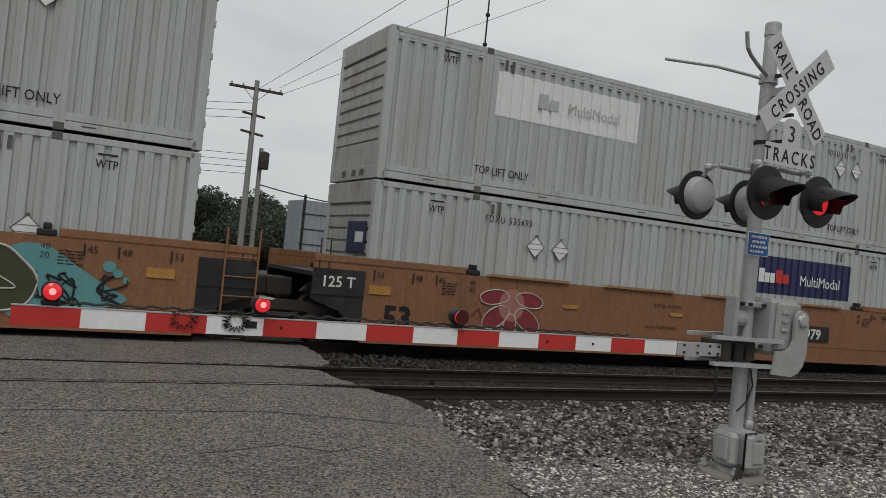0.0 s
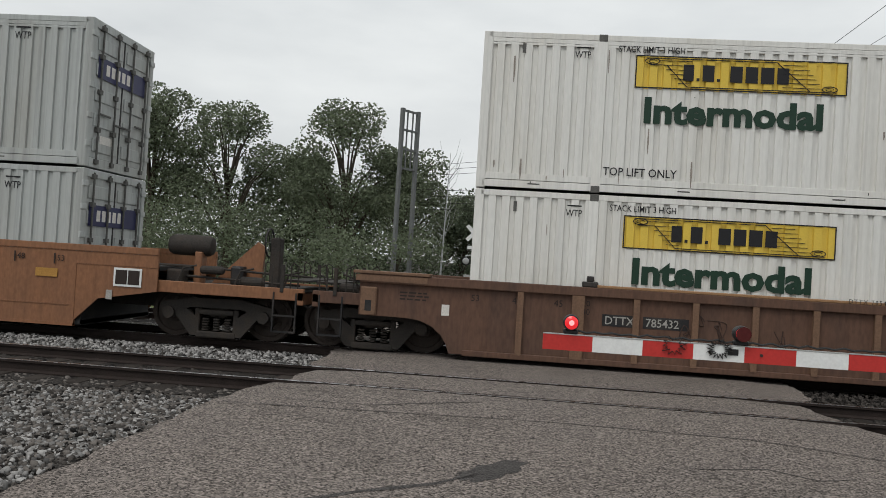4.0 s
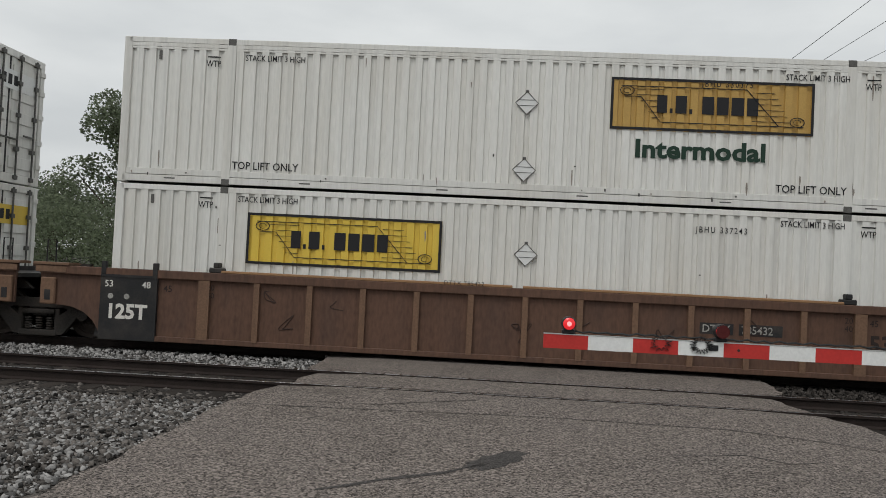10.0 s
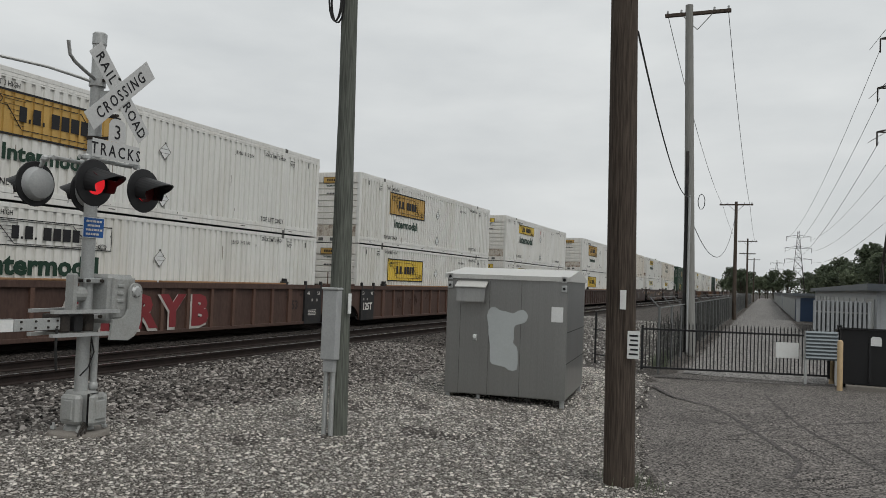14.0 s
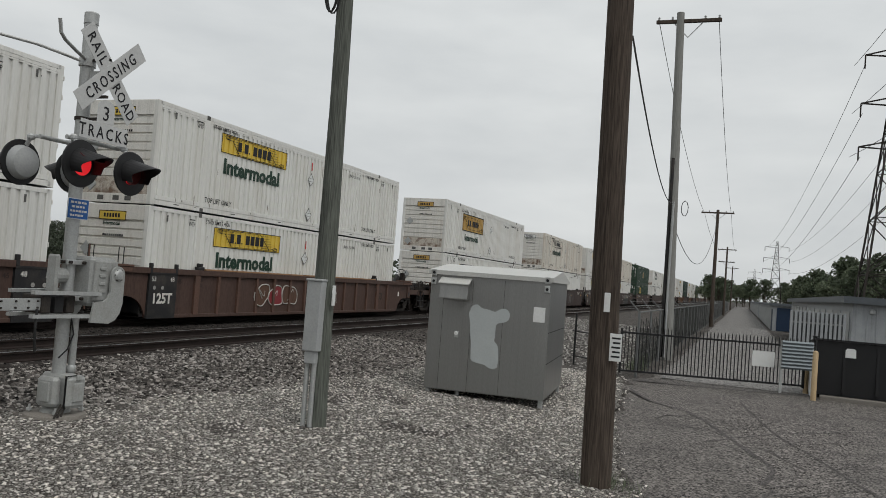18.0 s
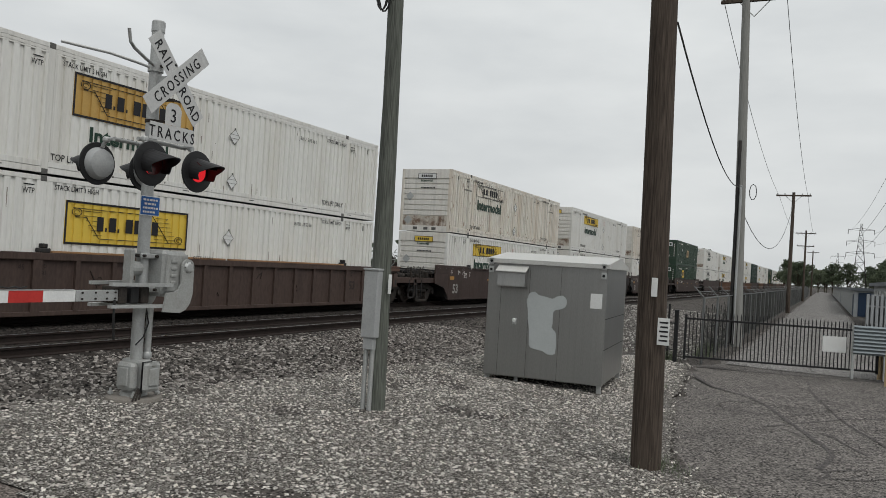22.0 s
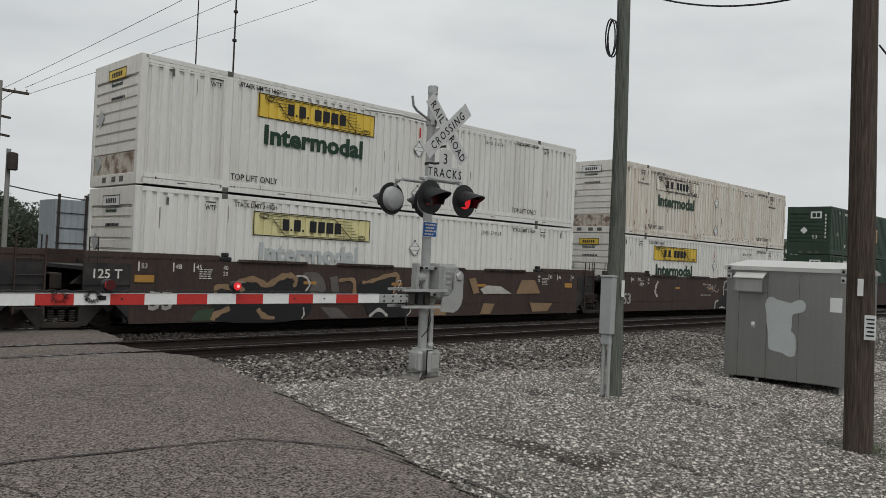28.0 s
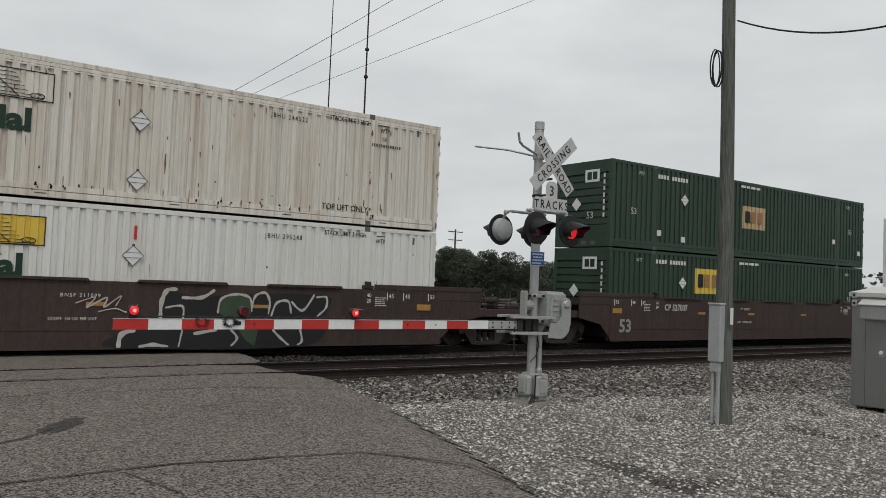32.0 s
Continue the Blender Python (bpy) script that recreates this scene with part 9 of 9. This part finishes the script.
# steel sign frame and pale yard container
fr = thing("sign_frame", "empty grey steel lattice sign frame on two posts", "sign frame", at=pose(-12.7, 34, 0, 0, 0, 55))
for x in (-0.6, 0.6):
    part("post", Mesh().box(x - 0.09, x + 0.09, -0.09, 0.09, 0, 9.7), SHADOWWALL, fr)
for z in (6.6, 7.6, 8.6, 9.6):
    part("rail", Mesh().box(-0.6, 0.6, -0.05, 0.05, z - 0.05, z + 0.05), SHADOWWALL, fr)
for x in (-0.2, 0.2):
    part("bar", Mesh().box(x - 0.03, x + 0.03, -0.03, 0.03, 6.6, 9.6), SHADOWWALL, fr)
YARDSTEEL = material("yard_blue_grey_steel", (0.27, 0.30, 0.325), 0.55, vary=0.15, scale=2, streak=0.4)
yc = thing("yard_container", "pale grey ribbed tank container standing in the yard", "container", at=pose(5.2, 32, -0.1))
part("body", Mesh().box(0, 4.2, 0, 2.4, 1.5, 4.3, 0.03), YARDSTEEL, yc)
for k in range(3):
    part("band", Mesh().box(0.02, 4.18, -0.03, 0.0, 2.1 + 0.75 * k, 2.14 + 0.75 * k), TRUCK, yc)
for x in (0.12, 1.45, 2.75, 4.05):
    part("stake", Mesh().box(x - 0.06, x + 0.06, -0.09, -0.03, 0.0, 4.55), TRUCK, yc)
for x in (0.3, 3.9):
    part("stand", Mesh().box(x - 0.15, x + 0.15, 0.2, 2.2, 0, 1.5), TRUCK, yc)
YARDGREY = material("yard_building_grey", (0.075, 0.078, 0.078), 0.7, vary=0.2)
yb = thing("yard_building", "low grey yard building with a dark roof", "building", at=pose(22, 62, -0.1))
part("wall", Mesh().box(0, 16, 0, 9, 0, 1.5), YARDGREY, yb)
part("roof", Mesh().prism([(-0.4, 1.5), (9.4, 1.5), (4.5, 2.2)], -0.5, 16.5, "x"), YARDGREY, yb)
for k in range(4):
    part("window", Mesh().box(1 + 4 * k, 2.4 + 4 * k, -0.03, 0.0, 0.6, 1.25), GLASS, yb)


def parked_car(x, y, turn, paint, label):
    c = thing("parked_car", label, "car", "parked cars", at=pose(x, y, 0.0, 0, 0, turn))
    prof = [(-2.2, 0.35), (2.2, 0.35), (2.25, 0.7), (1.9, 0.88), (1.05, 0.95), (0.5, 1.42), (-1.0, 1.45), (-1.7, 1.0), (-2.2, 0.92)]
    part("body", Mesh().prism(prof, -0.85, 0.85, "y"), paint, c)
    part("side_window", Mesh().prism([(-1.45, 0.98), (0.85, 0.98), (0.42, 1.36), (-0.95, 1.38)], -0.865, -0.852, "y"), GLASS, c)
    for wx in (-1.35, 1.35):
        for wy in (-0.78, 0.78):
            part("wheel", Mesh().lathe([(0.02, -0.1), (0.3, -0.1), (0.32, -0.06), (0.32, 0.06), (0.3, 0.1), (0.02, 0.1)], (wx, wy, 0.32), "y", 16), BLACK, c)
    return c


CARWHITE = material("car_paint_white", (0.6, 0.6, 0.6), 0.25, vary=0.04)
CARDARK = material("car_paint_dark", (0.03, 0.03, 0.035), 0.2, vary=0.05)
parked_car(-4.6, 44, 5, CARDARK, "dark parked car near the far roadside")
parked_car(19.5, 40, 20, CARWHITE, "white parked car in the yard")
# ---- stones, ties and small growth ----
def stone_mesh(name, spots, sizes, mat, seed):
    """Many small angular stones in one mesh: each a squashed, jittered eight-cornered lump."""
    g = np.random.default_rng(seed)
    n = len(spots)
    cube = np.array([(x, y, z) for x in (-1, 1) for y in (-1, 1) for z in (-1, 1)], float)
    quads = np.array([(0, 1, 3, 2), (4, 6, 7, 5), (0, 4, 5, 1), (2, 3, 7, 6), (1, 5, 7, 3)])
    v = cube[None] * g.uniform(0.35, 1.15, (n, 8, 3)) * np.stack([np.ones(n), g.uniform(0.55, 1, n), g.uniform(0.45, 0.85, n)], 1)[:, None, :]
    a, b = g.uniform(0, 6.283, n), g.uniform(-0.6, 0.6, n)
    ca, sa, cb, sb = np.cos(a)[:, None], np.sin(a)[:, None], np.cos(b)[:, None], np.sin(b)[:, None]
    x, y, z = v[..., 0], v[..., 1], v[..., 2]
    x, z = x * cb + z * sb, z * cb - x * sb
    x, y = x * ca - y * sa, x * sa + y * ca
    v = np.stack([x, y, z], -1) * sizes[:, None, None] + spots[:, None, :]
    f = (quads[None] + 8 * np.arange(n)[:, None, None]).reshape(-1)
    me = bpy.data.meshes.new(name)
    me.vertices.add(8 * n)
    me.vertices.foreach_set("co", v.reshape(-1))
    me.loops.add(20 * n)
    me.loops.foreach_set("vertex_index", f)
    me.polygons.add(5 * n)
    me.polygons.foreach_set("loop_start", 4 * np.arange(5 * n))
    me.update(calc_edges=True)
    me.materials.append(mat)
    return new(name, me)


def drive_edge(x):
    for (a, u), (b, w) in zip(DRIVE_EDGE, DRIVE_EDGE[1:]):
        if a <= x <= b:
            return u + (w - u) * (x - a) / (b - a)
    return -9 if x < 0.6 else -5.2


BALLAST_EDGE = [(-30, 1.1), (-2, 1.05), (0, 0.75), (2, 0.3), (6, -0.2), (10, -0.4), (14, 0.6), (20, 2.2), (45, 5.5), (140, 5.5)]


def ballast_line(x):
    return along(BALLAST_EDGE, clamp(x, -30, 140))


def scatter(count, x0, x1, y0, y1, keep, seed, small, large):
    g = np.random.default_rng(seed)
    xs, ys = g.uniform(x0, x1, count), g.uniform(y0, y1, count)
    s = small + (large - small) * g.random(count) ** 2
    ok = [k for k in range(count) if keep(xs[k], ys[k], k)]
    pts = np.array([(xs[k], ys[k], ground_z(xs[k], ys[k]) + s[k] * 0.12) for k in ok])
    return pts, s[ok]


rs = np.random.default_rng(77).random(400000)


def pale(x, y, k):
    if x < along(ROAD_RIGHT, clamp(y, -16, 120)) + 0.02 - 0.12 * rs[k]:
        return False
    if x > 0.6 and y < drive_edge(x) - 0.35 + 0.9 * rs[k] ** 0.5:
        return False
    if 6.7 < x < 8.8 and -4.2 < y < -1.9:
        return rs[k] < 0.5
    return y < ballast_line(x) + (rs[k] - 0.5) * 1.1


def near_pale(x, y, k):
    return pale(x, y, k) and (y > -8.2 or rs[k] > (-8.2 - y) / 3)


pts, sz = scatter(82000, -3.6, 7.0, -11.2, 3.0, near_pale, 1, 0.009, 0.024)
tagged(stone_mesh("pale_gravel", pts, sz, STONE, 15), "loose pale grey crushed gravel around the signal", "gravel", kind="stuff")
pts, sz = scatter(42000, 7.0, 14.3, -8.6, 3.0, pale, 11, 0.011, 0.028)
tagged(stone_mesh("pale_gravel", pts, sz, STONE, 5), "loose pale grey crushed gravel", "gravel", kind="stuff")
pts, sz = scatter(14000, 14, 45, -4.5, 6, lambda x, y, k: y < ballast_line(x) and y > -4.4, 2, 0.02, 0.042)
tagged(stone_mesh("pale_gravel", pts, sz, BALLAST4, 6), "loose pale grey crushed gravel beyond the cabinet", "gravel", kind="stuff")


def off_road(x, y):
    return x < along(ROAD_LEFT, clamp(y, -16, 120)) - 0.02 or x > along(ROAD_RIGHT, clamp(y, -16, 120)) + 0.02


def dark(x, y, k):
    if not off_road(x, y):
        return False
    if x > -3 and y < ballast_line(x) + (rs[k] - 0.5) * 0.9 - 0.1:
        return False
    for c in (NEAR_Y, FAR_Y):
        if abs(y - c) < 1.28 and abs(((x + 0.305) % 0.61) - 0.305) < 0.11:
            return False
        if abs(abs(y - c) - 0.7525) < 0.09:
            return False
    return True


pts, sz = scatter(66000, -17, 24, -0.6, 8.1, dark, 3, 0.018, 0.043)
pts[:, 2] += np.where((pts[:, 1] > 6.2) & (pts[:, 1] < 7.9) & (pts[:, 0] < 0), 0.05, 0.0)
BALLAST2 = material("grey_ballast_stone", (0.195, 0.19, 0.185), 0.85, vary=0.15, scale=5, fine=60, island=0.85)
# oily between the rails; beside the train the black is painted shade
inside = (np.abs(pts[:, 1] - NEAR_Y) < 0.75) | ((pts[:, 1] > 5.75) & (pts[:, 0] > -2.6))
beyond = (pts[:, 1] > 5.75) & (pts[:, 0] < -9)
for pick, stone, words, seed in ((inside, OILYSHADE, "black ballast stones, oily between the rails, coloured as shade beside the train", 7), (beyond, BALLAST2, "grey ballast stones between the tracks", 17), (~inside & ~beyond, BALLAST, "dark angular track ballast stones", 27)):
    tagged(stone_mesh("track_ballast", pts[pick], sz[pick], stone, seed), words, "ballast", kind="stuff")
BALLAST3 = material("mixed_ballast_stone", (0.22, 0.205, 0.19), 0.85, vary=0.15, scale=5, fine=60, island=0.95)
pts, sz = scatter(22000, -3.6, 15, -0.6, 4.6, lambda x, y, k: dark(x, y, k) and abs(y - NEAR_Y) > 0.8, 33, 0.016, 0.04)
tagged(stone_mesh("track_ballast", pts, sz, BALLAST3, 34), "mixed grey ballast stones beside the near rail", "ballast", kind="stuff")
pts, sz = scatter(32000, -24, -10.2, -5, 3.2, lambda x, y, k: x < along(ROAD_LEFT, clamp(y, -16, 120)) - 0.02, 4, 0.014, 0.034)
tagged(stone_mesh("track_ballast", pts, sz, BALLAST2, 8), "grey crushed ballast stones beside the road", "ballast", kind="stuff")
pts, sz = scatter(9000, 30, 90, 2, 8.1, lambda x, y, k: y > ballast_line(x) - 0.5, 5, 0.04, 0.075)
tagged(stone_mesh("track_ballast", pts, sz, BALLAST, 9), "dark track ballast stones in the distance", "ballast", kind="stuff")
pts, sz = scatter(4500, -26, 30, 10.4, 15.5, lambda x, y, k: off_road(x, y), 6, 0.03, 0.06)
tagged(stone_mesh("track_ballast", pts, sz, BALLAST2, 10), "grey ballast stones between the far tracks", "ballast", kind="stuff")

# beds of gravel and ballast under the loose stones
def bed(name, mat, x0, x1, y0, y1, keep, lift, words):
    ms, step = Mesh(), 0.1
    nx_, ny_ = int((x1 - x0) / step), int((y1 - y0) / step)
    spot = {}
    def corner(i, j):
        if (i, j) not in spot:
            x, y = x0 + i * step, y0 + j * step
            spot[i, j] = len(ms.v)
            ms.v.append((x, y, ground_z(x, y) + lift))
        return spot[i, j]
    for i in range(nx_):
        for j in range(ny_):
            x, y = x0 + (i + 0.5) * step, y0 + (j + 0.5) * step
            if keep(x, y):
                ms.f.append((corner(i, j), corner(i + 1, j), corner(i + 1, j + 1), corner(i, j + 1)))
    ob = new(name, raw_data(name, ms, mat))
    return tagged(ob, words, name.split("_")[0], kind="structure")


def on_gravel(x, y):
    return x > along(ROAD_RIGHT, clamp(y, -16, 120)) - 0.1 and y < ballast_line(x) and not (x > 0.4 and y < drive_edge(max(x, 0.6)) - 0.05)


def on_ballast(x, y):
    return x > along(ROAD_RIGHT, clamp(y, -16, 120)) - 0.1 and ballast_line(x) <= y < NEAR_Y - 1.5


bed("gravel_bed", PEBBLE, -3.8, 14.2, -11.0, 3.0, on_gravel, 0.006, "bed of fine pale gravel")
bed("ballast_bed", COBBLE, -3.0, 30.0, -0.6, 3.4, on_ballast, 0.006, "bed of dark track ballast")

# weeds at the foot of the brown pole and along the fence
gr = Mesh()
rg = random.Random(61)
for cx, cy, n, h in ((2.06, -5.98, 160, 0.2), (1.9, -6.2, 60, 0.14), (9.2, -4.6, 80, 0.2), (14.6, -4.0, 160, 0.4), (16.5, -4.6, 200, 0.5), (19, -4.5, 200, 0.5), (-2.6, -2.2, 20, 0.06)):
    for k in range(n):
        x, y = cx + rg.gauss(0, 0.13), cy + rg.gauss(0, 0.13)
        z = ground_z(x, y) - 0.02
        w, t = rg.uniform(0, 6.28), h * rg.uniform(0.4, 1)
        dx, dy = math.cos(w), math.sin(w)
        gr.add([(x - 0.006 * dy, y + 0.006 * dx, z), (x + 0.006 * dy, y - 0.006 * dx, z), (x + 0.45 * t * dx, y + 0.45 * t * dy, z + t)], [(0, 1, 2)])
tagged(new("weeds", raw_data("weeds", gr, LEAF2)), "small tufts of green weeds at the pole foot", "weeds", kind="stuff")

# ties
for tr, lo, hi in ((TRACKS[0], -24, 62), (TRACKS[1], -24, 45)):
    cy = tr.location.y
    k = math.ceil(lo / 0.61)
    while k * 0.61 < hi:
        x = k * 0.61
        k += 1
        if along(ROAD_LEFT, cy) < x < along(ROAD_RIGHT, cy):
            continue
        part("tie", tie_data, TIE, tr, at=pose(x, rg.uniform(-0.03, 0.03), rg.uniform(-0.004, 0.004), 0, 0, rg.uniform(-0.8, 0.8)))
# ---- movement ----
def motions():
    times = (0, 8, 16, 24, 32)
    for ob, x, y, z in MOVING:
        walk(ob, [(t, pose(x - SPEED * t, y, z)) for t in times])
    # wheels roll to the left; the steps stay under a quarter turn
    rate = math.degrees(SPEED / 0.475)
    steps = [32 * k / 420 for k in range(421)]
    for w, dx in SPIN:
        walk(w, [(t, pose(dx, 0, 0.475, 0, -rate * t, 0)) for t in steps])
    # flashing is imitated: added discs uncover the first lamp and the second by turns
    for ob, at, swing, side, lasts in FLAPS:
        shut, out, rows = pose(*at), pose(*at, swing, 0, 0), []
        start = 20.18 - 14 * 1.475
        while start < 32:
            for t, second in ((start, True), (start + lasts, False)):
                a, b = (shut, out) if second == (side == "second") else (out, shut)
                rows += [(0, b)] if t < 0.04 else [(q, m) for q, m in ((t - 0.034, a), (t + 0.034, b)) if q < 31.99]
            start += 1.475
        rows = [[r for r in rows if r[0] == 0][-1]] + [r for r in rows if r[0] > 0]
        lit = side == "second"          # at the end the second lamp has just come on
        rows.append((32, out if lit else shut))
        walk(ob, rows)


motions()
